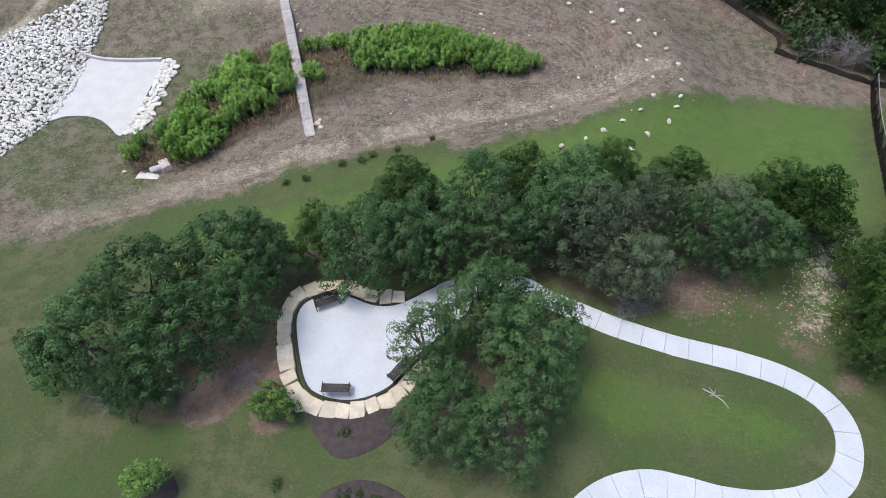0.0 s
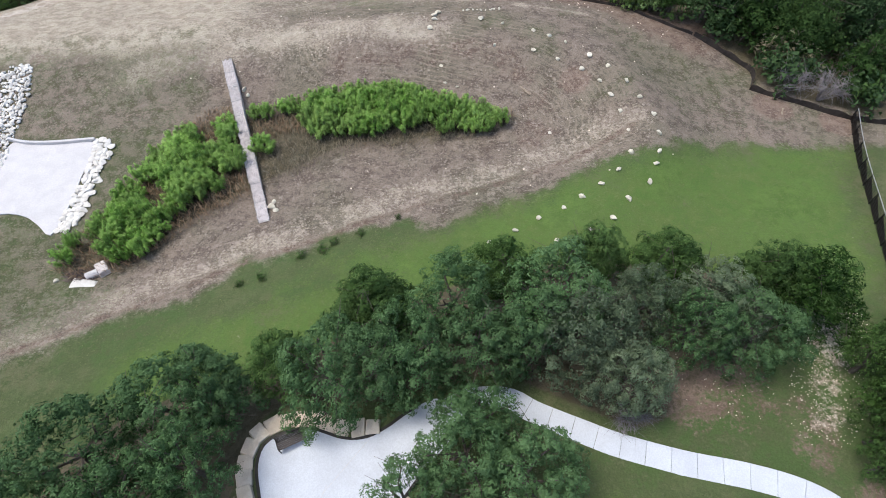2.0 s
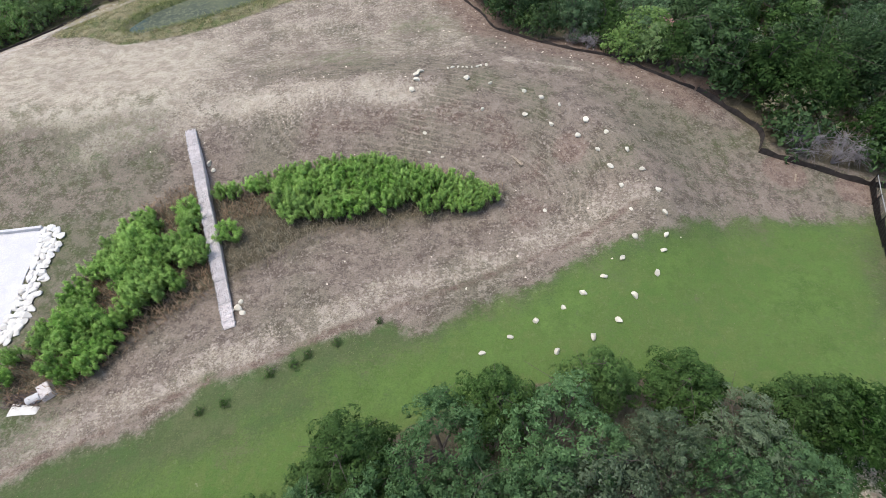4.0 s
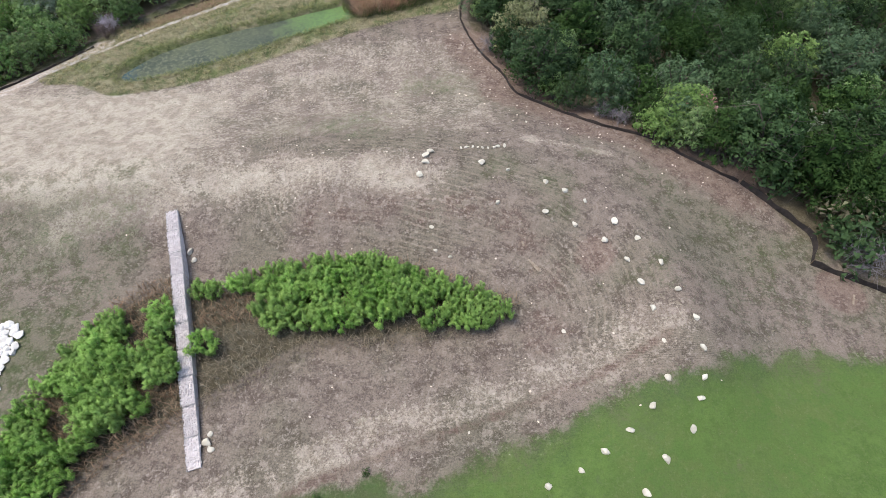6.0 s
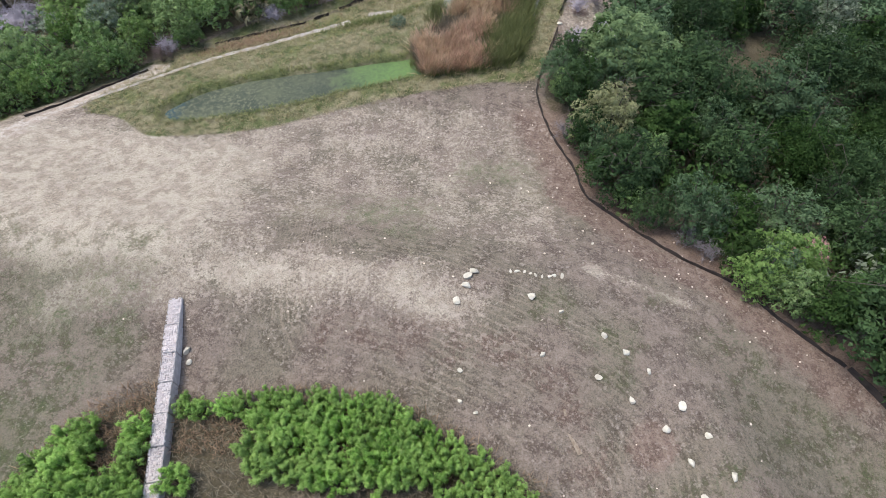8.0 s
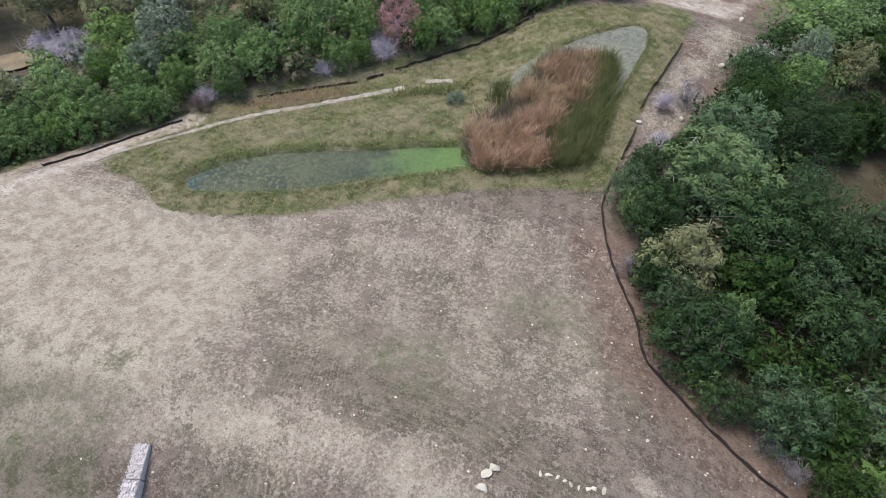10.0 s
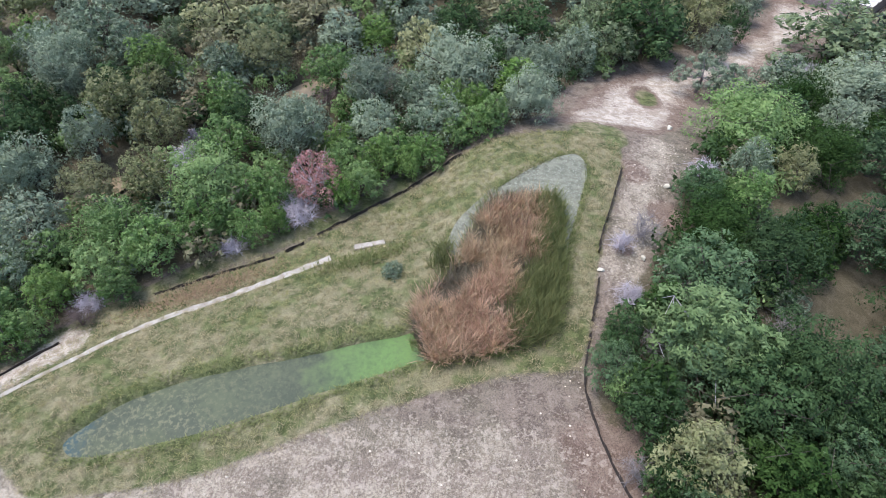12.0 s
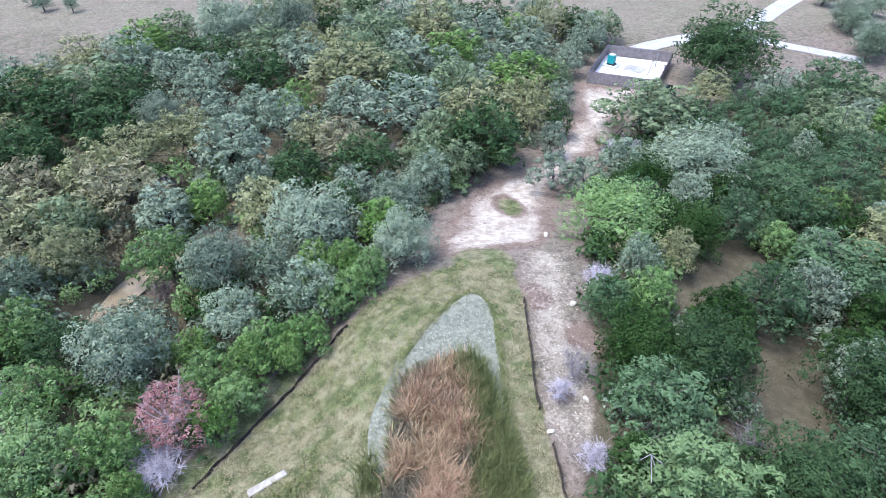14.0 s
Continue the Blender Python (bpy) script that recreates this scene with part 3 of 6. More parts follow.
straw_w = np.maximum(straw_w, 0.6 * (1 - rise(near_line(np.array([(11.5, 58.0), (15.5, 57.0), (19.0, 55.8)]), GX, GY) + 0.3 * wob, 0.0, 1.1)))
straw_w = np.maximum(straw_w, 0.8 * (1 - rise(near_line(curve_through([(-41, 55), (-42, 50), (-45, 47), (-52, 44)]), GX, GY), 0.3, 1.2)))
straw_w = np.maximum(straw_w, 0.54 * (1 - rise(near_line(LANE, GX, GY) + 0.5 * wob, 0.8, 3.6)))
# bare ground: along the silt fence, the mower's turning ring, beds under the trees
dirt_w = 0.75 * rise(6.0 - near_line(SILT, GX, GY), 0, 5.0) * rise(80 - GY, -2, 3)
ring = curve_through([(10.2, 39.5), (11.8, 42.5), (11.6, 46.5), (9.0, 49.5), (3, 51.0), (-6, 51.5)])
dirt_w = np.maximum(dirt_w, 0.46 * (1 - rise(near_line(ring, GX, GY) + 0.4 * wob, 0.6, 3.4)))
dirt_w = np.maximum(dirt_w, 0.56 * (1 - rise(near_line(TRACE, GX, GY), 0.1, 0.8)))
for cx, cy, r in [(15.3, 46.0, 2.2), (33.0, 42.6, 2.8), (38.0, 40.0, 2.5), (-10.5, 11.0, 2.4), (-9.5, 8.5, 1.8), (-13, 9.5, 2.6), (15.5, 107.0, 3.0), (13.0, 95.5, 1.5), (18.0, 101.0, 3.0)]:
    dirt_w = np.maximum(dirt_w, 0.8 * (1 - rise(np.hypot(GX - cx, GY - cy), 0.4 * r, r)))
for cx, cy, r in [(17.6, 16.0, 4.6), (21.0, 14.0, 2.6), (14.8, 15.6, 3.2), (20.0, 12.6, 2.4), (22.2, 10.0, 1.8)]:
    dirt_w = np.maximum(dirt_w, 0.52 * (1 - rise(np.hypot(GX - cx, GY - cy) + 0.5 * wob, 0.2 * r, r)))
dirt_w = np.maximum(dirt_w, 0.22 * (1 - rise(near_line(LANE, GX, GY) + 0.5 * wob, 0.5, 3.2)))
sand_w = 0.64 * rise(inside(SAND, GX, GY) + 0.9 * wob, -1.5, 3.0)
dirt_w = np.maximum(dirt_w, 0.75 * rise(inside(SAND, GX, GY), -2.5, 0.5))
sand_w *= rise(np.hypot(GX - 21.2, (GY - 127.5) * 0.6), 1.2, 2.6)
sand_w = np.maximum(sand_w, 0.16 * (1 - rise(near_line(LANE, GX, GY) + 0.6 * wob, 0.2, 2.4)))
sand_w = np.maximum(sand_w, 0.66 * (1 - rise(near_line(curve_through([(-46.0, 62.0), (-42.5, 67.5), (-39.8, 72.5), (-38.0, 76.8), (-36.2, 80.2), (-34.2, 83.2)]), GX, GY) + 0.4 * wob, 0.5, 2.6)))
PEBBLES = curve_through([(24.4, 20.4), (27.6, 20.4), (25.5, 18.0), (24.2, 15.6), (22.4, 13.2), (20.5, 13.2), (20.3, 14.8), (22.2, 17.4)], True)
sand_w = np.maximum(sand_w, 0.42 * rise(inside(PEBBLES, GX, GY) + 0.5 * wob, -0.9, 1.0))
WOODS_E = curve_through([(40.5, 41.5), (33.5, 46.0), (29.0, 53.2), (25.1, 56.5), (19.2, 61.5), (15.5, 65.0), (12.9, 68.0), (10.0, 75.4), (8.8, 81.0), (9.8, 86.5), (13.5, 92.0), (17.0, 98.0), (20.0, 105.0), (24.5, 113.0), (31.0, 124.0), (40.0, 136.0), (52.0, 146.0), (60.0, 150.5), (67.0, 151.0), (76.0, 150.0), (100.0, 140.0), (100.0, 60.0), (70.0, 30.0)], True, 1.5)
WOODS_N = curve_through([(-70.0, 56.0), (-48.0, 68.0), (-44.4, 73.9), (-42.7, 76.5), (-40.3, 79.4), (-35.8, 83.6), (-30.5, 88.5), (-24.5, 93.6), (-17.2, 98.3), (-10.2, 104.7), (-4.2, 110.0), (3.0, 113.0), (7.5, 117.5), (11.5, 126.0), (17.0, 133.5), (27.0, 139.5), (36.0, 148.5), (46.0, 163.0), (56.0, 178.0), (70.0, 186.0), (60.0, 202.0), (18.0, 218.0), (-14.0, 216.0), (-42.0, 205.0), (-60.0, 190.0), (-120.0, 180.0), (-130.0, 90.0)], True, 2.0)
tall_w = np.maximum(0.95 * rise(inside(BANK, GX, GY), -0.8, 0.8), 0.8 * rise(inside(WOODS_N, GX, GY), -2.0, 0.0) * (1 - rise(inside(WOODS_N, GX, GY), 0.6, 2.0)) * rise(112 - GY, 0, 4))
tall_w = np.maximum(tall_w, 0.8 * (1 - rise(np.hypot(GX - 21.2, (GY - 127.5) * 0.6) + 0.3 * wob, 1.0, 2.4)))
tall_w = np.maximum(tall_w, 0.7 * (1 - rise(np.hypot(GX - 12.5, GY - 114.0) + 0.8 * wob, 2.6, 4.6)))
litter_w = np.maximum(rise(inside(WOODS_E, GX, GY), -0.6, 1.2), rise(inside(WOODS_N, GX, GY), 0.6, 3.0))
GROVE = curve_through([(-21, 12.5), (-17, 18), (-9, 20), (-2, 23.5), (6, 26), (16, 25.5), (23, 22.5), (19.5, 18.5), (12.5, 14.5), (8.5, 15.8), (4.0, 18.2), (-2.0, 17.2), (-8.5, 17.2), (-10.2, 13.0), (-11.5, 9.5), (-16, 8.0)], True)
litter_w = np.maximum(litter_w, rise(inside(GROVE, GX, GY), -0.5, 0.8))
litter_w = np.maximum(litter_w, 0.7 * (1 - rise(np.hypot(GX - 2.5, GY - 9.5), 2.5, 4.2)))
litter_w = np.maximum(litter_w, 0.56 * (1 - rise(near_line(TRACE, GX, GY) + 0.2 * wob, 0.05, 0.55)))
litter_w = np.maximum(litter_w, 0.75 * rise(inside(WILLOW, GX, GY), -0.2, 1.0))
mown_w = np.clip(-inside(WILLOW, GX, GY) / 16, 0, 1) * rise(GX, -12, -4) * rise(GY, 36, 40)
col_a = np.stack([lush_w, lawn_w, straw_w, litter_w], -1).reshape(-1, 4).astype(np.float32)
col_b = np.stack([dirt_w, sand_w, tall_w, mown_w], -1).reshape(-1, 4).astype(np.float32)
for key, values in (("cover_a", col_a), ("cover_b", col_b)):
    layer = me.color_attributes.new(key, "FLOAT_COLOR", "POINT")
    layer.data.foreach_set("color", values.ravel())
me.materials.append(M_LAND)
ground = tagged(new("ground", me), "rolling grassland with dry turf, lawn and bare soil", "ground", kind="structure")


# ---- water ----
def sheet(name, outline, z, material, thick=0.0):
    bm = bmesh.new()
    loop = [bm.verts.new((x, y, z)) for x, y in outline]
    face = bm.faces.new(loop)
    if face.normal.z < 0:
        face.normal_flip()
    if thick:
        made = bmesh.ops.extrude_face_region(bm, geom=[face])
        for v in made["geom"]:
            if isinstance(v, bmesh.types.BMVert):
                v.co.z += thick
    bmesh.ops.recalc_face_normals(bm, faces=bm.faces[:])
    bmesh.ops.triangulate(bm, faces=[f for f in bm.faces if len(f.verts) > 4])
    m = bpy.data.meshes.new(name)
    bm.to_mesh(m)
    bm.free()
    m.materials.append(material)
    return m


west_pond = curve_through([(-30.0, 74.0), (-28.5, 76.6), (-21.7, 80.8), (-13.0, 83.7), (-5.0, 86.6), (-2.0, 90.0), (3.0, 88.0), (3.0, 83.3), (-3.3, 81.3), (-11.7, 77.5), (-19.4, 73.8), (-26.5, 71.8)], True)
tagged(new("water", sheet("water", west_pond, WATER_Z, M_WATER)), "still murky pond water with green algae", "water", kind="structure")
north_pond = curve_through([(-3.1, 91.6), (-2.7, 96.6), (-0.9, 100.0), (2.4, 104.3), (7.3, 107.7), (9.8, 108.4), (10.8, 105.5), (9.9, 100.8), (8.5, 95.0), (4.0, 91.0), (0.0, 90.5)], True)
tagged(new("water", sheet("water", north_pond, WATER_Z + 0.004, M_SCUM)), "pond arm covered by pale grey scum", "water", kind="structure")
pts, ways = even(CREEK, 1.0)
sh = Shape()
for (x, y), w in zip(pts, ways):
    wide = 1.2 + 0.5 * math.sin(x * 0.7)
    sh.v += [(x - math.sin(w) * wide, y + math.cos(w) * wide, at(x, y, 0.35)), (x + math.sin(w) * wide, y - math.cos(w) * wide, at(x, y, 0.35))]
sh.f = [(2 * i, 2 * i + 1, 2 * i + 3, 2 * i + 2) for i in range(len(pts) - 1)]
tagged(new("creek", sh.mesh("creek", M_CREEK, True)), "shallow muddy tan creek among the trees", "water", kind="structure")

# ---- concrete plaza and path ----
plaza = tagged(new("plaza", sheet("plaza", PLAZA, 1.42, M_CONC, 0.12)), "pale smooth concrete seating plaza with saw-cut joints", "pavement", kind="structure")
sh = Shape()
edge_line = np.vstack([PLAZA, PLAZA[:1]])
for i in range(len(edge_line) - 1):
    (x0, y0), (x1, y1) = edge_line[i], edge_line[i + 1]
    if (x0 > -0.6 and y0 > 13.0):
        continue
    sh.box(((x0 + x1) / 2, (y0 + y1) / 2, 1.50), (math.hypot(x1 - x0, y1 - y0) + 0.05, 0.15, 0.16), math.atan2(y1 - y0, x1 - x0))
part("edging", sh.mesh("edging", M_EDGE), plaza, "dark steel edging strip")
for a, b in (((-6.9, 9.6), (-5.6, 12.6)), ((-5.6, 12.6), (-3.0, 15.3)), ((-5.6, 12.6), (-5.4, 13.0))):
    sh = Shape().box(((a[0] + b[0]) / 2, (a[1] + b[1]) / 2, 1.5425), (math.hypot(b[0] - a[0], b[1] - a[1]), 0.02, 0.005), math.atan2(b[1] - a[1], b[0] - a[0]))
    part("joint", sh.mesh("joint", M_CONC_OLD), plaza)


def paved_strip(parent, line, width, panel, material, up=0.06, gap=0.011, thick=0.1):
    """Concrete panels laid end to end along a line."""
    pts, ways = even(line, panel / 4)
    for k in range(0, len(pts) - 4, 4):
        s = Shape()
        ring = []
        for i in range(k, k + 5):
            x, y = pts[i]
            shift = gap * (1 if i == k else -1 if i == k + 4 else 0)
            x, y = x + math.cos(ways[i]) * shift, y + math.sin(ways[i]) * shift
            z = at(x, y, up)
            for side in (1, -1):
                px, py = x - math.sin(ways[i]) * side * width / 2, y + math.cos(ways[i]) * side * width / 2
                ring += [(px, py, z), (px, py, z - thick)]
        f = []
        for j in range(4):
            a, b = 4 * j, 4 * j + 4
            f += [(a, a + 2, b + 2, b), (a + 1, a, b, b + 1), (a + 2, a + 3, b + 3, b + 2)]
        f += [(0, 1, 3, 2), (16, 18, 19, 17)]
        s.add(ring, f)
        part("panel", s.mesh("panel", material), parent)


path = tagged(holder("path", 0, 0, 0), "winding pale concrete garden path in jointed panels", "path", kind="structure")
paved_strip(path, PATH, 1.32, 1.3, M_CONC)

# border of sawn limestone blocks
rng = random.Random(4)
ring_pts = curve_through([(-3.0, 15.75), (-4.6, 15.85), (-6.6, 16.55), (-8.85, 16.15), (-9.7, 14.8), (-9.55, 12.9), (-8.75, 10.3), (-7.5, 9.05), (-5.3, 8.7), (-3.2, 9.35), (-1.95, 10.5), (-0.9, 11.8)], False, 0.1)
pts, ways = even(ring_pts, 0.80)
for (x, y), w in zip(pts, ways):
    size = (rng.uniform(0.74, 0.98), rng.uniform(0.84, 1.04), rng.uniform(0.32, 0.38))
    b = bevelled(Shape().box((0, 0, size[2] / 2), size, 0, rng.uniform(0.88, 0.97), 0.05, rng), "border_block", M_LIME, 0.035)
    o = tagged(new("border_block", b), "cream sawn limestone block edging the plaza", "stone block", "blocks round the plaza")
    o.matrix_basis = pose(x, y, at(x, y, -0.12), rng.uniform(-3, 3), rng.uniform(-3, 3), math.degrees(w) + rng.uniform(-7, 7))
for x, y in ((-8.15, 8.75), (-8.7, 9.25), (-3.75, 8.95), (-2.6, 9.75), (-3.65, 15.5)):
    s = Shape().add(rock_points(rng, (0.34, 0.24, 0.24), ICO2), ICO2[1])
    o = tagged(new("border_rock", s.mesh("border_rock", M_LIME)), "small cream limestone wedged between the border blocks", "stone", "stones in the border")
    o.matrix_basis = pose(x, y, at(x, y, 0.08), 0, 0, rng.uniform(0, 360))


def bench():
    b = holder("bench", 0, 0, 0)
    w = 1.52
    for i in range(5):
        part("seat_slat", Shape().box((0, -0.16 + i * 0.095, 0.44), (w, 0.08, 0.035)).mesh("seat_slat", M_BENCH), b)
    for i in range(4):
        part("back_slat", Shape().box((0, 0.27 + i * 0.035, 0.54 + i * 0.1), (w, 0.035, 0.085)).mesh("back_slat", M_BENCH), b)
    for s in (-1, 1):
        x = s * (w / 2 - 0.03)
        leg = Shape()
        leg.tube([(x, -0.22, 0), (x, -0.2, 0.42)], [0.03, 0.025])
        leg.tube([(x, 0.3, 0), (x, 0.24, 0.42), (x, 0.40, 0.92)], [0.03, 0.028, 0.024])
        leg.box((x, 0.02, 0.40), (0.045, 0.48, 0.04))
        side = part("end_frame", leg.mesh("end_frame", M_IRON), b, "black cast iron end frame")
        part("armrest", Shape().tube([(x, 0.32, 0.64), (x, 0.05, 0.67), (x, -0.22, 0.64), (x, -0.22, 0.42)], [0.025, 0.028, 0.028, 0.02]).mesh("armrest", M_IRON), side)
    return tagged(b, "dark brown slatted park bench with iron ends", "bench", "benches on the plaza")


first_bench = bench()
first_bench.matrix_basis = pose(-7.25, 15.25, 1.54, 0, 0, 20)
copy_thing(first_bench, pose(-6.15, 9.95, 1.54, 0, 0, 179))
copy_thing(first_bench, pose(-2.75, 11.05, 1.54, 0, 0, 230))

sh = Shape().tube([(-0.55, 0.35, 0.03), (-0.1, 0.05, 0.06), (0.35, -0.3, 0.03), (0.6, -0.75, 0.02)], [0.03, 0.04, 0.03, 0.012], 5)
for tip in ((-0.45, -0.1, 0.12), (0.1, 0.35, 0.1), (0.5, -0.1, 0.08), (-0.2, 0.45, 0.05)):
    sh.tube([(tip[0] * 0.2, tip[1] * 0.2, 0.05), tip], [0.022, 0.008], 4)
o = tagged(new("fallen_branch", sh.mesh("fallen_branch", M_TWIG)), "bleached fallen branch lying on the lawn", "branch")
o.matrix_basis = pose(14.5, 9.5, at(14.5, 9.5), 0, 0, 0)

# mulch beds
for outline, label in (([(-7.6, 8.6), (-6.6, 6.9), (-5.5, 6.2), (-4.2, 6.5), (-3.0, 7.3), (-2.3, 8.4), (-3.4, 8.9), (-5.4, 8.5)], "dark mulch bed beside the plaza"), ([(-6.5, 4.2), (-5.6, 4.9), (-4.4, 5.2), (-3.1, 4.9), (-2.0, 4.2), (-2.2, 2.8), (-5.8, 2.6)], "dark oval mulch bed in the lawn"), ([(-13.4, 4.6), (-14.4, 5.8), (-15.4, 4.9), (-14.8, 3.9), (-13.8, 3.8)], "small mulch ring round a young tree")):
    line = curve_through(outline, True, 0.3)
    cx, cy = line.mean(0)
    s = Shape()
    rings = []
    for k, up in ((1.0, -0.03), (0.93, 0.05), (0.6, 0.08), (0.25, 0.09)):
        rings.append([(cx + (x - cx) * k, cy + (y - cy) * k, at(cx + (x - cx) * k, cy + (y - cy) * k, up + 0.04)) for x, y in line])
    n = len(line)
    s.v = [p for r in rings for p in r]
    s.f = [(r * n + i, r * n + (i + 1) % n, (r + 1) * n + (i + 1) % n, (r + 1) * n + i) for r in range(3) for i in range(n)] + [tuple(3 * n + i for i in range(n))]
    tagged(new("mulch_bed", s.mesh("mulch_bed", M_MULCH, True)), label, "mulch bed")

# ---- concrete apron, its wing wall, grouted stones and rubble ----
apron_line = curve_through([(-34.2, 43.8), (-31.0, 43.3), (-27.3, 43.3), (-27.2, 39.5), (-27.4, 35.4), (-27.8, 33.4), (-28.8, 34.2), (-30.1, 35.3), (-31.7, 35.8), (-33.4, 35.6), (-34.8, 35.0), (-34.6, 39.0)], True, 0.6)
s = Shape()
n = len(apron_line)
s.v = [(x, y, at(x, y, 0.10)) for x, y in apron_line] + [(x, y, at(x, y, -0.3)) for x, y in apron_line] + [(-30.5, 39.5, at(-30.5, 39.5, 0.06))]
s.f = [(i, (i + 1) % n, 2 * n) for i in range(n)] + [(i, n + i, n + (i + 1) % n, (i + 1) % n) for i in range(n)]
apron = tagged(new("apron", s.mesh("apron", M_CONC_OLD)), "pale concrete drainage apron with a low wing wall", "drainage apron")
wing = curve_through([(-34.6, 44.2), (-32.8, 43.6), (-30.0, 43.4), (-27.1, 43.5)], False, 0.5)
s = Shape()
for x, y in wing:
    g = at(x, y)
    s.v += [(x, y - 0.11, g - 0.3), (x, y - 0.11, g + 0.38), (x, y + 0.11, g + 0.38), (x, y + 0.11, g - 0.3)]
for i in range(len(wing) - 1):
    s.f += [(4 * i + k, 4 * i + (k + 1) % 4, 4 * i + 4 + (k + 1) % 4, 4 * i + 4 + k) for k in range(4)]
s.f += [(0, 1, 2, 3), tuple(4 * len(wing) - k for k in (1, 2, 3, 4))]
part("wing_wall", s.mesh("wing_wall", M_CONC_OLD), apron)
rng = random.Random(11)
for row in range(4):
    line = np.array([(-26.95 + 0.44 * row, 43.4), (-26.9 + 0.44 * row, 39.5), (-27.5 + 0.44 * row - (0.12 * row), 33.6)])
    pts, ways = even(line, 0.5)
    for k, (x, y) in enumerate(pts):
        if row == 3 and rng.random() < 0.45:
            continue
        g = rng.uniform(0.52, 0.68)
        s = Shape().add(rock_points(rng, (g, g * rng.uniform(0.8, 1.1), 0.26), ICO2, 10), ICO2[1])
        o = part("edge_stone", s.mesh("edge_stone", M_RIP), apron)
        o.matrix_basis = pose(x + rng.uniform(-0.06, 0.06), y + rng.uniform(-0.1, 0.1), at(x, y, 0.07), 0, 0, rng.uniform(0, 360))
rubble_shapes = [Shape().add(rock_points(rng, (1.0, rng.uniform(0.65, 0.95), rng.uniform(0.5, 0.75)), ICO1, 6), ICO1[1]).mesh("stone", M_RIP) for _ in range(10)]
riprap = tagged(holder("riprap", -37, 42, at(-37, 42)), "bed of loose white limestone rubble beside the apron", "rubble bed", kind="structure")
base_inv = riprap.matrix_basis.inverted()
rest = Shape()
made = 0
cells = [(x, y) for x in np.arange(-46, -33.5, 0.31) for y in np.arange(26, 53.5, 0.31)]
cells.sort(key=lambda c: -c[0] + 0.15 * abs(c[1] - 42))
inside_now = inside(RIPRAP, np.array([c[0] for c in cells]), np.array([c[1] for c in cells]))
for (x, y), d in zip(cells, inside_now):
    if d < -0.15 or rng.random() < 0.06:
        continue
    x, y = x + rng.uniform(-0.17, 0.17), y + rng.uniform(-0.17, 0.17)
    k = rng.uniform(0.26, 0.50)
    m = pose(x, y, at(x, y, rng.uniform(0.04, 0.13)), rng.uniform(-25, 25), rng.uniform(-25, 25), rng.uniform(0, 360)) @ Matrix.Diagonal((k, k, k, 1))
    if made < 300:
        o = part("stone", rubble_shapes[made % 10], riprap)
        o.matrix_basis = base_inv @ m
        made += 1
    else:
        src = rubble_shapes[rng.randrange(10)]
        rest.add([m @ v.co for v in src.vertices], [tuple(p.vertices) for p in src.polygons])
o = part("rubble", rest.mesh("rubble", M_RIP), riprap)
o.matrix_basis = base_inv
tagged(o, "loose white rubble", kind="stuff")

# ---- gabion weir across the basin ----
weir = tagged(holder("gabion_weir", 0, 0, 0), "low gabion wall of grey stones in wire baskets across the basin", "gabion wall")
ax, ay, bx, by = -16.7, 52.3, -11.4, 32.8
run = math.hypot(bx - ax, by - ay)
wturn = math.atan2(by - ay, bx - ax)
rng = random.Random(21)
baskets = 10
weir_base = (at(ax, ay) + at(bx, by)) / 2 - 0.25
for k in range(baskets):
    f0, f1 = (k + 0.01) / baskets, (k + 0.99) / baskets
    cx, cy = ax + (bx - ax) * (f0 + f1) / 2, ay + (by - ay) * (f0 + f1) / 2
    top = weir_base + 0.42 + 0.05 * math.sin(k * 2.1)
    low = at(cx, cy, -0.3)
    length, wide = run * (f1 - f0), 0.88 + 0.05 * math.sin(k * 1.3)
    s = Shape().box((0, 0, (top + low) / 2 - 0.03), (length - 0.04, wide - 0.06, top - low - 0.04))
    step = 0.155
    for i in range(int(length / step)):
        for j in range(int(wide / step) + 1):
            k2 = rng.uniform(0.8, 1.25) * step
            p = Vector((-length / 2 + (i + 0.5) * step + rng.uniform(-0.05, 0.05), -wide / 2 + (j + 0.35) * step * 0.95 + rng.uniform(-0.04, 0.04), top - 0.02 + rng.uniform(-0.02, 0.03)))
            q = rng.uniform(0, 6.28)
            src = rubble_shapes[rng.randrange(10)]
            c, sn = math.cos(q), math.sin(q)
            s.add([p + Vector((v.co.x * c - v.co.y * sn, v.co.x * sn + v.co.y * c, v.co.z)) * k2 * 1.1 for v in src.vertices], [tuple(f.vertices) for f in src.polygons])
    o = part("basket", s.mesh("basket", M_GAB), weir)
    o.matrix_basis = pose(cx, cy, 0, 0, 0, math.degrees(wturn))
    wires = Shape()
    for e in (-1, 1):
        wires.tube([(-length / 2, e * wide / 2, top + 0.06), (length / 2, e * wide / 2, top + 0.06)], [0.012, 0.012], 4)
        wires.tube([(e * length / 2, -wide / 2, top + 0.06), (e * length / 2, wide / 2, top + 0.06)], [0.014, 0.014], 4)
    part("wire", wires.mesh("wire", M_STEEL), o, "galvanised basket wire")
for x, y, g in ((-15.0, 48.9, 0.6), (-14.6, 48.2, 0.4), (-11.0, 34.4, 0.55), (-10.7, 34.0, 0.4), (-10.9, 34.9, 0.35)):
    s = Shape().add(rock_points(rng, (g, g * 0.8, g * 0.7), ICO2), ICO2[1])
    o = tagged(new("stone", s.mesh("stone", M_WHITE)), "pale limestone lying against the gabion wall", "stone", "stones at the gabion wall")
    o.matrix_basis = pose(x, y, at(x, y, g * 0.15), 0, 0, rng.uniform(0, 360))

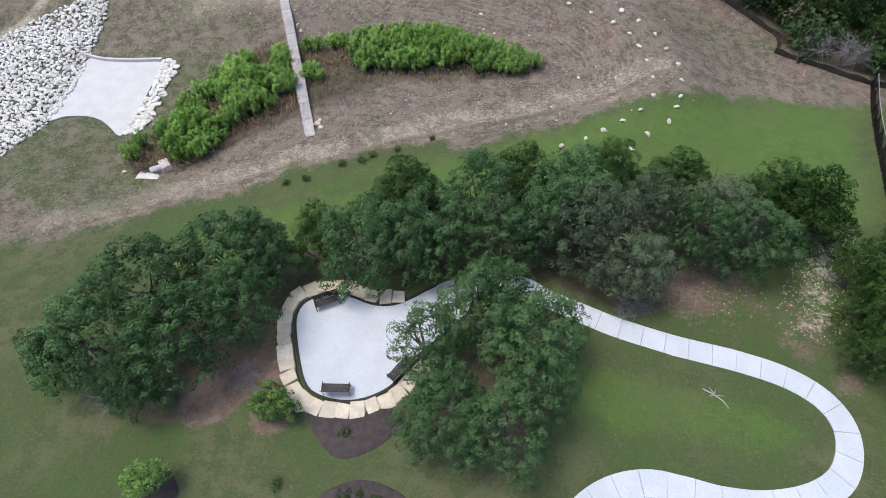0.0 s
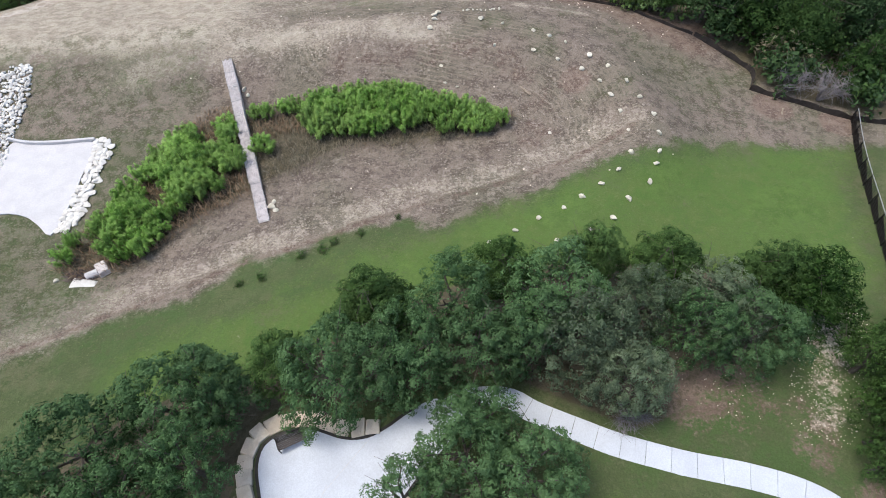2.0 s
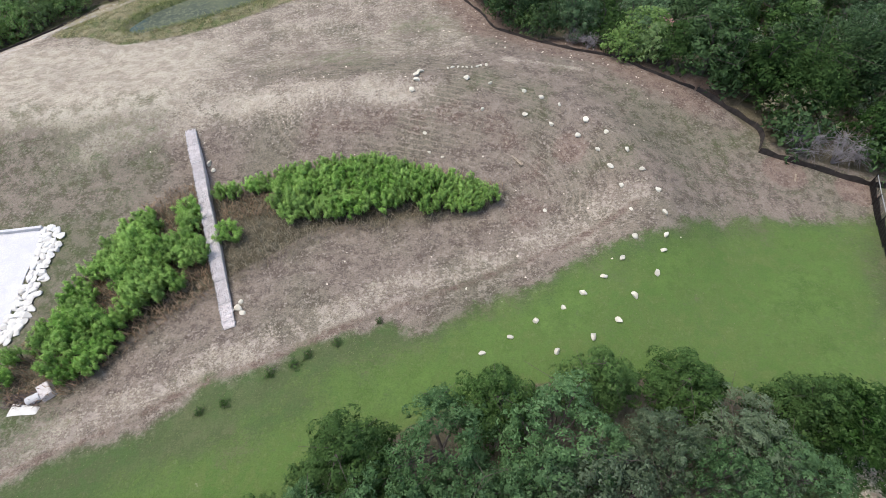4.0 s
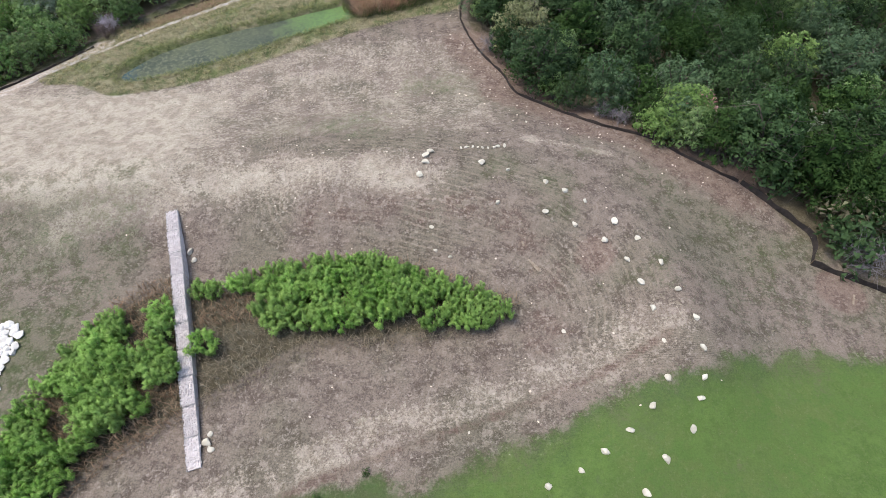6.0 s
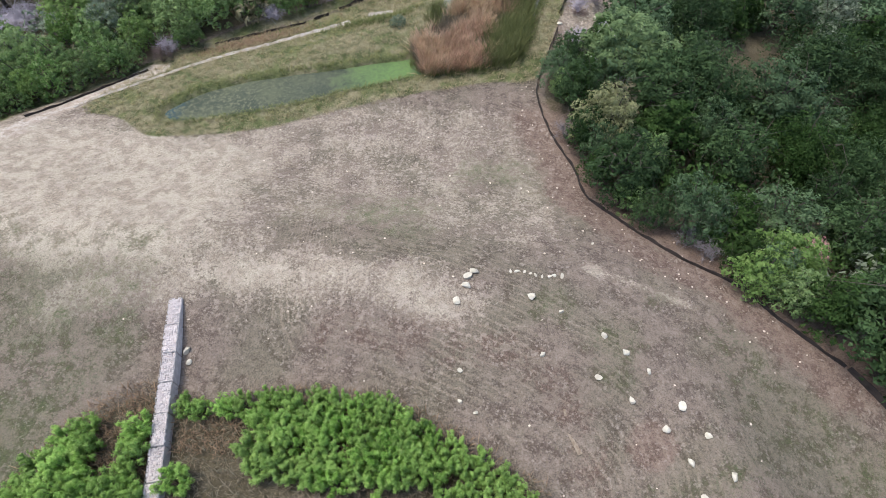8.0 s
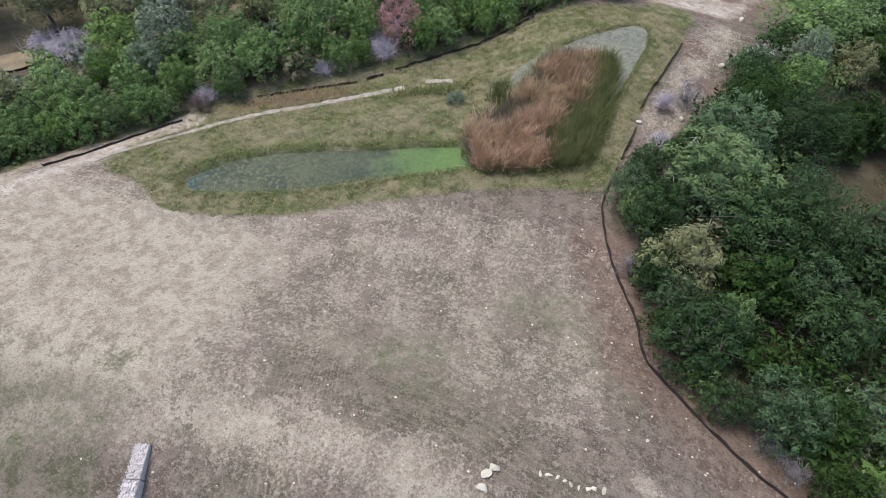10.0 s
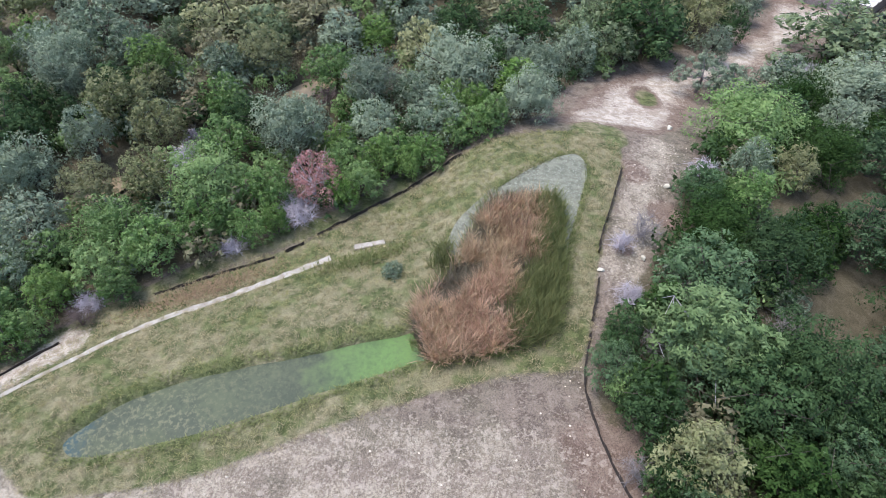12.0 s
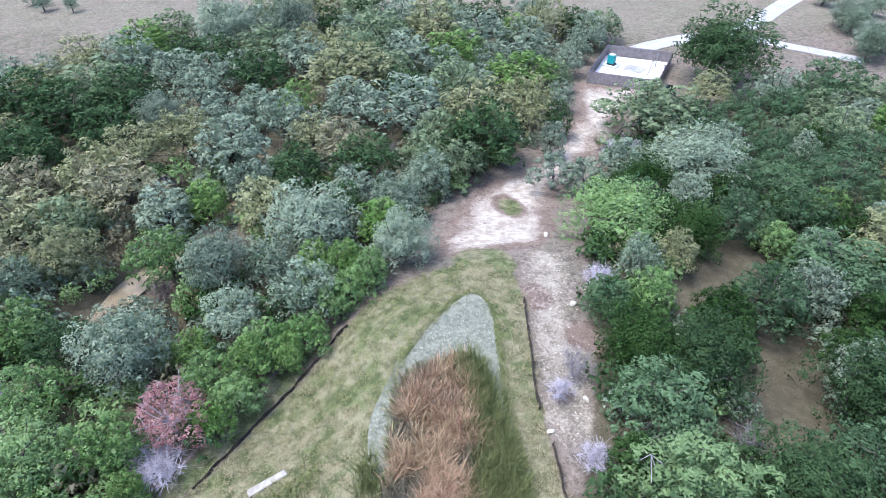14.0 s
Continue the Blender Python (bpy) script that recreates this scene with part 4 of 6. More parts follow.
# ---- pipe outlet at the end of the basin ----
outlet = tagged(holder("pipe_outlet", -24.0, 29.1, at(-24, 29.1)), "small concrete pipe outlet with a broken white slab", "pipe outlet")
part("slab", bevelled(Shape().box((0.1, -0.55, 0.02), (1.9, 0.85, 0.16), -0.15, 0.95, 0.12, rng), "slab", M_RIP, 0.03), outlet, "broken white concrete slab")
part("headwall", bevelled(Shape().box((1.2, 0.7, 0.12), (0.9, 1.2, 0.5), 0.6, 0.8, 0.05, rng), "headwall", M_GAB, 0.04), outlet)
part("pipe", Shape().tube([(1.0, 0.4, 0.12), (0.2, 0.1, 0.05)], [0.3, 0.3], 12).mesh("pipe", M_CONC_OLD), outlet)
twigs = Shape()
for _ in range(260):
    x, y, q = rng.uniform(-1.2, 0.9), rng.uniform(-0.2, 0.7), rng.uniform(0, 6.28)
    ln = rng.uniform(0.2, 0.6)
    twigs.tube([(x, y, 0.08), (x + ln * math.cos(q), y + ln * math.sin(q) * 0.5, rng.uniform(0.1, 0.3))], [0.025, 0.01], 3)
part("debris", twigs.mesh("debris", M_TWIGB), outlet, "dark heap of washed-up twigs")
o = tagged(new("stone", Shape().add(rock_points(rng, (0.4, 0.3, 0.25), ICO2), ICO2[1]).mesh("stone", M_WHITE)), "pale stone beside the pipe outlet", "stone", "stones in the field")
o.matrix_basis = pose(-25.9, 29.0, at(-25.9, 29.0, 0.06))

# ---- loose stones set out in the field ----
rng = random.Random(31)
FIELD_A = [(20.6, 40.1), (20.1, 42.3), (18.1, 41.2), (17.8, 43.2), (19.5, 44.6), (17.3, 45.1), (18.4, 46.7), (16.1, 46.9), (17.1, 48.3), (14.2, 48.4), (15.2, 50.3), (13.9, 51.4), (12.1, 49.6), (12.6, 52.4), (8.6, 50.7), (9.8, 53.9), (7.8, 54.8), (3.5, 49.4), (3.7, 47.5), (4.7, 46.9), (2.8, 53.9)]
FIELD_B = [(18.1, 33.0), (19.2, 34.8), (19.9, 36.1), (20.4, 38.0), (17.6, 36.2), (18.1, 38.7), (16.2, 34.5), (14.4, 33.2), (16.0, 31.4), (14.4, 29.7), (12.4, 28.7), (12.7, 32.1), (11.1, 31.1), (9.1, 30.4), (7.2, 29.4), (5.2, 28.5), (9.9, 28.0)]
HEAP = [(3.3, 55.1), (3.4, 55.9), (3.7, 56.4)]
stone_shapes = [Shape().add(rock_points(rng, (1.0, rng.uniform(0.65, 0.95), rng.uniform(0.5, 0.7)), ICO2, 8), ICO2[1]).mesh("field_stone", M_WHITE) for _ in range(9)]
for k, (x, y) in enumerate(FIELD_A + FIELD_B + HEAP):
    o = tagged(new("field_stone", stone_shapes[k % 9]), "cream limestone boulder lying in short grass", "stone", "stones in the field")
    g = rng.uniform(0.38, 0.56) * (1.25 if (x, y) in HEAP else 1.0)
    if (x, y) in ((3.5, 49.4), (3.7, 47.5), (4.7, 46.9), (18.1, 38.7)):
        g *= 0.75
    o.matrix_basis = pose(x, y, at(x, y, g * 0.16), rng.uniform(-12, 12), rng.uniform(-12, 12), rng.uniform(0, 360)) @ Matrix.Diagonal((g, g, g, 1))
for k in range(9):
    x, y = 6.4 + k * 0.44 + rng.uniform(-0.1, 0.1), 56.8 + 0.12 * math.sin(k)
    o = tagged(new("field_stone", stone_shapes[k % 9]), "small white stone in a row in the turf", "stone", "row of small stones")
    g = rng.uniform(0.18, 0.3)
    o.matrix_basis = pose(x, y, at(x, y, 0.04), 0, 0, rng.uniform(0, 360)) @ Matrix.Diagonal((g * 1.4, g, g, 1))
pebbles = Shape()
for _ in range(170):
    if rng.random() < 0.4:
        k = rng.randrange(len(SILT))
        x, y = SILT[k][0] - rng.uniform(0.3, 5.5), SILT[k][1] - rng.uniform(0, 2.5)
    else:
        x, y = rng.uniform(-20, 24), rng.uniform(33, 76)
    if inside(WILLOW, x, y) > -0.5 or inside(POND, x, y) > -2:
        continue
    g = rng.uniform(0.05, 0.13)
    p = Vector((x, y, at(x, y, 0.03)))
    pebbles.add([p + v * g for v in rock_points(rng, (1.3, 1.1, 0.8), ICO1, 5)], ICO1[1])
for _ in range(2000):
    x, y = rng.uniform(13.5, 27.5), rng.uniform(12.5, 20.5)
    d = float(inside(PEBBLES, x, y))
    if d < -0.5 and not (np.hypot(x - 17.0, y - 16.8) < 2.8 and rng.random() < 0.18):
        continue
    g = rng.uniform(0.02, 0.06)
    p = Vector((x, y, at(x, y, 0.02)))
    pebbles.add([p + v * g for v in rock_points(rng, (1.3, 1.1, 0.8), ICO1, 5)], ICO1[1])
for _ in range(110):
    k = rng.randrange(len(LANE))
    x, y = LANE[k][0] + rng.gauss(1.0, 1.6), LANE[k][1] + rng.gauss(0, 1.2)
    g = rng.uniform(0.04, 0.12)
    p = Vector((x, y, at(x, y, 0.02)))
    pebbles.add([p + v * g for v in rock_points(rng, (1.3, 1.1, 0.8), ICO1, 5)], ICO1[1])
tagged(new("pebbles", pebbles.mesh("pebbles", M_LIME)), "scattered pale pebbles on bare soil", "pebbles", kind="stuff")
for x, y, g in ((12.1, 40.4, 0.34), (19.0, 105.2, 0.8), (22.3, 118.5, 0.9), (10.5, 92.6, 0.6), (5.0, 33.9, 0.2), (12.5, 60.8, 0.25), (14.6, 94.6, 0.6)):
    o = tagged(new("stone", stone_shapes[int(x) % 9]), "single pale limestone on bare ground", "stone", "single stones")
    o.matrix_basis = pose(x, y, at(x, y, g * 0.15), 0, 0, rng.uniform(0, 360)) @ Matrix.Diagonal((g, g, g, 1))
for x, y, turn, ln in ((10.7, 45.8, 118, 1.7), (10.95, 45.6, 123, 1.1), (10.2, 47.4, 100, 0.4), (33.7, 41.9, 60, 0.9)):
    b = bevelled(Shape().box((0, 0, 0.03), (ln, 0.13, 0.05), 0, 1, 0.01, rng), "plank", M_PLANK, 0.008)
    o = tagged(new("plank", b), "bleached old plank lying in the turf", "plank", "planks in the field")
    o.matrix_basis = pose(x, y, at(x, y, 0.02), 0, 0, turn)


# ---- silt fences ----
def silt_fence(line, high, label, lean=0.08, gap=2.2):
    pts, ways = even(line, 0.5)
    zs = [at(x, y) for x, y in pts]
    th = holder("silt_fence", pts[0][0], pts[0][1], zs[0])
    inv = th.matrix_basis.inverted()
    s = Shape()
    for i, ((x, y), w) in enumerate(zip(pts, ways)):
        wob = 0.05 * math.sin(i * 1.7) + 0.03 * math.sin(i * 0.6)
        h = high * (1 + 0.18 * math.sin(i * 0.9 + x))
        for off, z in ((0.02, -0.12), (0.02 + lean + wob, h), (-0.02 + lean + wob, h), (-0.02, -0.12)):
            s.v.append((x - math.sin(w) * off, y + math.cos(w) * off, zs[i] + z))
    for i in range(len(pts) - 1):
        a, b = 4 * i, 4 * i + 4
        s.f += [(a, b, b + 1, a + 1), (a + 1, b + 1, b + 2, a + 2), (a + 2, b + 2, b + 3, a + 3)]
    o = part("fabric", s.mesh("fabric", M_SILT), th)
    o.matrix_basis = inv
    step = max(1, int(gap / 0.5))
    for i in range(0, len(pts), step):
        (x, y), w = pts[i], ways[i]
        px, py = x - math.sin(w) * 0.14, y + math.cos(w) * 0.14
        o = part("stake", Shape().box((px, py, zs[i] + high / 2), (0.05, 0.05, high + 0.35), w).mesh("stake", M_STAKE), th, "wooden stake")
        o.matrix_basis = inv
    return tagged(th, label, "silt fence")


silt_fence(SILT, 0.26, "low sagging black silt fence along the wood's edge")
silt_fence(curve_through([(29.1, 52.8), (31.2, 50.3), (33.1, 47.6), (31.9, 45.0)]), 0.5, "black silt fence bending round dead brush")
silt_fence(curve_through([(31.9, 45.0), (35.3, 43.0), (39.5, 40.6), (44.0, 39.4)]), 0.5, "black silt fence below dead brush")
# this low black strip imitates a shadow line beside the sandy track
silt_fence(curve_through([(-41.9, 72.1), (-39.7, 75.6), (-37.6, 79.6), (-35.0, 83.2)]), 0.2, "low black strip with stakes, standing in for a shadow line beside a sandy track")
silt_fence(curve_through([(-29.4, 88.9), (-25.4, 91.3), (-22.4, 92.9), (-19.6, 94.4)]), 0.26, "black silt fence along the creek bank")
silt_fence(curve_through([(-18.9, 95.0), (-17.2, 96.5)]), 0.34, "short loose stretch of black silt fence")
silt_fence(curve_through([(-16.3, 97.5), (-13.2, 100.4), (-10.1, 103.2), (-5.6, 107.0), (-2.2, 109.4)]), 0.36, "black silt fence below the northern trees")
silt_fence(curve_through([(14.1, 106.5), (12.6, 101.6), (11.1, 97.0), (10.4, 94.2)]), 0.45, "black silt fence between bank and lane")
silt_fence(curve_through([(10.2, 91.6), (9.8, 89.6), (9.2, 87.0)]), 0.4, "torn end of black silt fence")

# ---- wire field fence ----
f_line = np.array([(39.6, 40.7), (38.7, 38.9), (35.1, 31.6), (30.4, 22.0), (27.0, 15.5)])
pts, ways = even(f_line, 2.4)
fence = tagged(holder("wire_fence", pts[0][0], pts[0][1], at(*pts[0])), "dark wire mesh fence on steel posts beside the lawn", "fence")
inv = fence.matrix_basis.inverted()
high = 1.25
for i in range(len(pts)):
    (x, y), z = pts[i], at(*pts[i])
    o = part("post", Shape().tube([(x, y, z - 0.2), (x, y, z + high + 0.05)], [0.045, 0.045], 6).mesh("post", M_IRON), fence)
    o.matrix_basis = inv
    if i + 1 < len(pts):
        (x1, y1), z1 = pts[i + 1], at(*pts[i + 1])
        o = part("rail", Shape().tube([(x, y, z + high), (x1, y1, z1 + high)], [0.035, 0.035], 6).mesh("rail", M_STEEL), fence, "pale steel top rail")
        o.matrix_basis = inv
        s = Shape()
        for k in range(16):
            u = k / 16
            px, py, pz = x + (x1 - x) * u, y + (y1 - y) * u, z + (z1 - z) * u
            s.tube([(px, py, pz), (px, py, pz + high)], [0.012, 0.012], 3)
        for k in range(1, 9):
            s.tube([(x, y, z + high * k / 9), (x1, y1, z1 + high * k / 9)], [0.012, 0.012], 3)
        o = part("mesh_panel", s.mesh("mesh_panel", M_IRON), fence)
        o.matrix_basis = inv
        q = math.atan2(y1 - y, x1 - x)
        # thin black strip along the lower part of each fence bay
        s = Shape().box(((x + x1) / 2 + 0.06, (y + y1) / 2 - 0.03, (z + z1) / 2 + 0.3), (math.hypot(x1 - x, y1 - y), 0.02, 0.75), q, 1, 0.02, rng)
        o = part("skirt", s.mesh("skirt", M_SILT), fence, "black strip low along the fence")
        o.matrix_basis = inv

# ---- half-buried concrete kerb by the creek, in broken lengths ----
kerb_line = curve_through([(-37.9, 74.0), (-35.2, 77.8), (-32.4, 81.0), (-29.6, 84.0), (-26.5, 86.3), (-22.9, 88.3), (-17.8, 91.6), (-15.2, 93.4), (-12.6, 95.0)])
pts, ways = even(kerb_line, 0.75)
for k in range(0, len(pts) - 6, 6):
    s = Shape()
    wide = 0.15 + 0.0065 * k + 0.05 * math.sin(k)
    for i in range(k, k + 7):
        (x, y), w = pts[i], ways[i]
        ww = wide * (1 + 0.25 * math.sin(i * 2.3))
        for side, up in ((1, -0.15), (1, 0.10), (-1, 0.10), (-1, -0.15)):
            s.v.append((x - math.sin(w) * side * ww, y + math.cos(w) * side * ww, at(x, y, up)))
    for i in range(6):
        a, b = 4 * i, 4 * i + 4
        s.f += [(a + j, b + j, b + j + 1, a + j + 1) for j in range(3)]
    s.f += [(0, 1, 2, 3), (27, 26, 25, 24)]
    tagged(new("kerb", s.mesh("kerb", M_KERB)), "half-buried pale concrete kerb in tall grass", "kerb", "kerb lengths by the creek")
for x, y, ln, turn in ((-10.7, 96.0, 3.2, 19),):
    b = bevelled(Shape().box((0, 0, 0.12), (ln, 0.62, 0.3), 0, 0.9, 0.08, rng), "slab", M_KERB, 0.05)
    o = tagged(new("slab", b), "loose pale concrete slab in tall grass", "slab", "slabs by the creek")
    o.matrix_basis = pose(x, y, at(x, y), 0, 0, turn)

# ---- fenced utility yard beyond the woods ----
Y0, Y1, Y2, Y3 = (53.8, 167.3), (64.5, 159.2), (76.0, 171.2), (64.9, 179.3)
yard_z = max(at(64, 169), at(64.5, 159.2) - 0.05, at(53.8, 167.3) - 0.05)
YARD = np.array([Y0, Y1, Y2, Y3])
pad = tagged(new("yard_slab", sheet("yard_slab", YARD * 0.985 + YARD.mean(0) * 0.015, yard_z - 0.4, M_CONC_OLD, 0.48)), "pale concrete slab of a fenced utility yard", "slab", kind="structure")
board_mesh = Shape().box((0, 0, 1.2), (0.29, 0.03, 2.4), 0, 1, 0.006, rng).mesh("board", M_BOARD)
for (ax, ay), (bx, by) in ((Y0, Y1), (Y1, Y2), (Y2, Y3), (Y3, Y0)):
    q = math.atan2(by - ay, bx - ax)
    ln = math.hypot(bx - ax, by - ay)
    f = tagged(holder("board_fence", ax, ay, yard_z - 0.05, math.degrees(q)), "weathered grey-brown board fence round the utility yard", "fence", "sides of the yard fence")
    for k in range(int(ln / 0.31)):
        o = part("board", board_mesh, f)
        o.matrix_basis = pose(0.15 + k * 0.31, 0, 0.02 * math.sin(k * 3.1), 0, 0, rng.uniform(-1, 1))
    for z in (0.4, 1.9):
        part("rail", Shape().box((ln / 2, 0.05, z), (ln - 0.1, 0.04, 0.09)).mesh("rail", M_BOARD), f)
    for k in range(int(ln / 2.6) + 1):
        part("post", Shape().box((0.1 + k * 2.6, 0.1, 1.2), (0.1, 0.1, 2.4)).mesh("post", M_BOARD), f)
yz = yard_z + 0.08
tank = tagged(holder("generator", 62.9, 173.6, yz, 35), "teal painted generator cabinet on a concrete plinth", "generator")
part("plinth", bevelled(Shape().box((0, 0, 0.1), (2.6, 3.2, 0.2)), "plinth", M_CONC, 0.03), tank)
part("cabinet", bevelled(Shape().box((0, 0.1, 1.35), (1.1, 1.5, 1.7)), "cabinet", M_TEAL, 0.06), tank)
part("hood", bevelled(Shape().box((0, 0.1, 2.3), (0.9, 1.2, 0.22)), "hood", M_CONC, 0.04), tank, "white vent hood")
part("base", bevelled(Shape().box((0, 0, 0.36), (1.2, 1.7, 0.32)), "base", M_IRON, 0.03), tank)
patch = tagged(holder("manhole_slab", 66.6, 170.4, yz, 37), "grey raised slab with hatches in the yard", "slab")
part("slab", Shape().box((0, 0, 0.04), (3.2, 3.8, 0.08)).mesh("slab", M_ROAD), patch)
part("hatch", Shape().box((0, 0.4, 0.12), (1.2, 1.2, 0.08)).mesh("hatch", M_STEEL), patch)
for k in range(7):
    x, y = Y0[0] + (Y1[0] - Y0[0]) * (0.34 + 0.045 * k) + 0.9, Y0[1] + (Y1[1] - Y0[1]) * (0.34 + 0.045 * k) + 1.2
    o = tagged(new("pipe_stub", Shape().tube([(x, y, yz - 0.05), (x, y, yz + 0.45)], [0.13, 0.13], 8).mesh("pipe_stub", M_IRON)), "dark capped pipe stub beside the board fence", "pipe", "pipe stubs in the yard")
for x, y, h, lean in ((67.3, 166.6, 2.9, 0.8), (71.2, 169.8, 2.7, 0.0), (70.2, 165.4, 2.2, 0.0)):
    p = tagged(holder("pole", x, y, yz), "thin grey steel pole in the utility yard", "pole", "poles in the yard")
    part("shaft", Shape().tube([(0, 0, 0), (lean, 0.1, h)], [0.09, 0.06], 7).mesh("shaft", M_STEEL), p)
    part("head", Shape().box((lean, 0.1, h), (0.55, 0.2, 0.14)).mesh("head", M_STEEL), p)
util = tagged(holder("utility_pole", 64.4, 181.8, at(64.4, 181.8)), "grey wooden utility pole behind the yard", "utility pole")
part("shaft", Shape().tube([(0, 0, -0.3), (0.1, 0, 6.2)], [0.17, 0.12], 8).mesh("shaft", M_BOARD), util)
part("crossarm", Shape().box((0.1, 0, 5.7), (1.3, 0.1, 0.12)).mesh("crossarm", M_BOARD), util)
bin_ = tagged(holder("waste_container", 66.9, 158.0, at(66.9, 158.0), 40), "dark green open waste container beside the yard", "container")
s = Shape()
for cx, cy, sx, sy in ((0, -0.65, 1.9, 0.06), (0, 0.65, 1.9, 0.06), (-0.95, 0, 0.06, 1.3), (0.95, 0, 0.06, 1.3)):
    s.box((cx, cy, 0.6), (sx, sy, 1.1))
s.box((0, 0, 0.1), (1.9, 1.3, 0.08))
part("body", s.mesh("body", M_DARKBOX), bin_)
part("lid", Shape().box((0, 0.95, 1.2), (1.9, 0.6, 0.05)).mesh("lid", M_DARKBOX), bin_)


def flat_road(name, line, width, label, material, up):
    pts, ways = even(line, 2.0)
    s = Shape()
    for (x, y), w in zip(pts, ways):
        for side, dz in ((1, -0.3), (1, up), (-1, up), (-1, -0.3)):
            px, py = x - math.sin(w) * side * width / 2, y + math.cos(w) * side * width / 2
            s.v.append((px, py, at(px, py, dz)))
    for i in range(len(pts) - 1):
        a, b = 4 * i, 4 * i + 4
        s.f += [(a + j, b + j, b + j + 1, a + j + 1) for j in range(3)]
    return tagged(new(name, s.mesh(name, material)), label, "road", kind="structure")


flat_road("road", curve_through([(73.4, 180.6), (80.0, 182.6), (90.0, 184.2), (101.0, 184.5), (113.5, 189.6), (126.0, 197.0), (140.0, 205.0), (170.0, 221.0)]), 5.0, "pale concrete access road curving over the field", M_ROAD, 0.12)
flat_road("drive", curve_through([(101.5, 184.0), (104.0, 178.5), (107.0, 173.5), (111.0, 167.5), (116.0, 160.0)]), 4.2, "pale concrete side drive", M_ROAD, 0.125)


# ---- plants ----
def cloud(rng, centres, radii, count, long, wide, up=0.35, outward=1.0, flat=0.8, inner=0.55):
    """Leaves in tufts round a set of clumps: verts, and the way that each leaf's tuft faces there."""
    centres, radii = np.asarray(centres, float), np.asarray(radii, float)
    pick = rng.choice(len(radii), count, p=radii ** 2 / (radii ** 2).sum())
    tufts = rng.normal(size=(len(radii), 14, 3)) + (0, 0, up)
    tufts /= np.linalg.norm(tufts, axis=2)[:, :, None]
    tuft = tufts[pick, rng.integers(0, 14, count)]
    d = tuft + rng.normal(size=(count, 3)) * 0.25
    d /= np.linalg.norm(d, axis=1)[:, None]
    reach = rng.uniform(inner, 1.08, count) ** 0.6
    p = centres[pick] + d * (radii[pick] * reach)[:, None] * (1, 1, flat)
    nrm = d * outward + rng.normal(size=(count, 3)) * 0.36 + (0, 0, 0.3)
    nrm /= np.linalg.norm(nrm, axis=1)[:, None]
    u = np.cross(nrm, rng.normal(size=(count, 3)))
    u /= np.linalg.norm(u, axis=1)[:, None]
    v = np.cross(nrm, u)
    k = rng.uniform(0.65, 1.35, count)[:, None]
    verts = np.stack([p + u * long * k, p - u * long * k * 0.6 + v * wide * k, p - u * long * k * 0.6 - v * wide * k], 1).reshape(-1, 3)
    face = d + 1.5 * (d - tuft) + 0.35 * nrm + (0, 0, 0.12)
    face /= np.linalg.norm(face, axis=1)[:, None]
    return verts, np.repeat(face, 3, axis=0)


def leaf_mesh(name, verts, faces, material):
    m = bpy.data.meshes.new(name)
    m.from_pydata(verts.tolist(), [], faces.tolist())
    m.materials.append(material)
    return m


def puff_mesh(name, verts, normals, material):
    m = leaf_mesh(name, verts, np.arange(len(verts)).reshape(-1, 3), material)
    m.normals_split_custom_set_from_vertices(normals.tolist())
    return m


def corner_ways(mesh):
    """The corner normals of a leaf mesh."""
    out = np.empty(len(mesh.loops) * 3, np.float32)
    mesh.corner_normals.foreach_get("vector", out)
    return out.reshape(-1, 3)


def crown_clumps(rng, r, low, high, n, kind):
    """Clumps set apart over an uneven crown of radius r between two heights, and some deeper in."""
    out, rad = [], []
    lobes = rng.uniform(0.55, 1.22, 9)
    for tries in range(n * 14):
        if len(out) >= n:
            break
        a = rng.uniform(0, 2 * np.pi)
        h = rng.uniform(0, 1) ** 0.8
        edge = (1 - h) ** 0.75 * 0.95 + 0.1 if kind == "cone" else np.sqrt(max(0.02, 1 - (h * 0.97) ** 2.3))
        edge *= lobes[int(a / 2 / np.pi * 9) % 9]
        deep = tries > n * 10
        q = edge * r * (rng.uniform(0.3, 0.7) if deep else rng.uniform(0.8, 1.0))
        p = np.array((q * np.cos(a), q * np.sin(a), low + (high - low) * (0.1 + 0.85 * h) * (0.75 if deep else 1.0)))
        c = r * rng.uniform(0.15, 0.30) * (0.85 if kind == "cone" else 1.0)
        if not deep and any(np.linalg.norm(p - o) < 0.72 * (c + k) for o, k in zip(out, rad)):
            continue
        out.append(p)
        rad.append(c)
    return out, rad


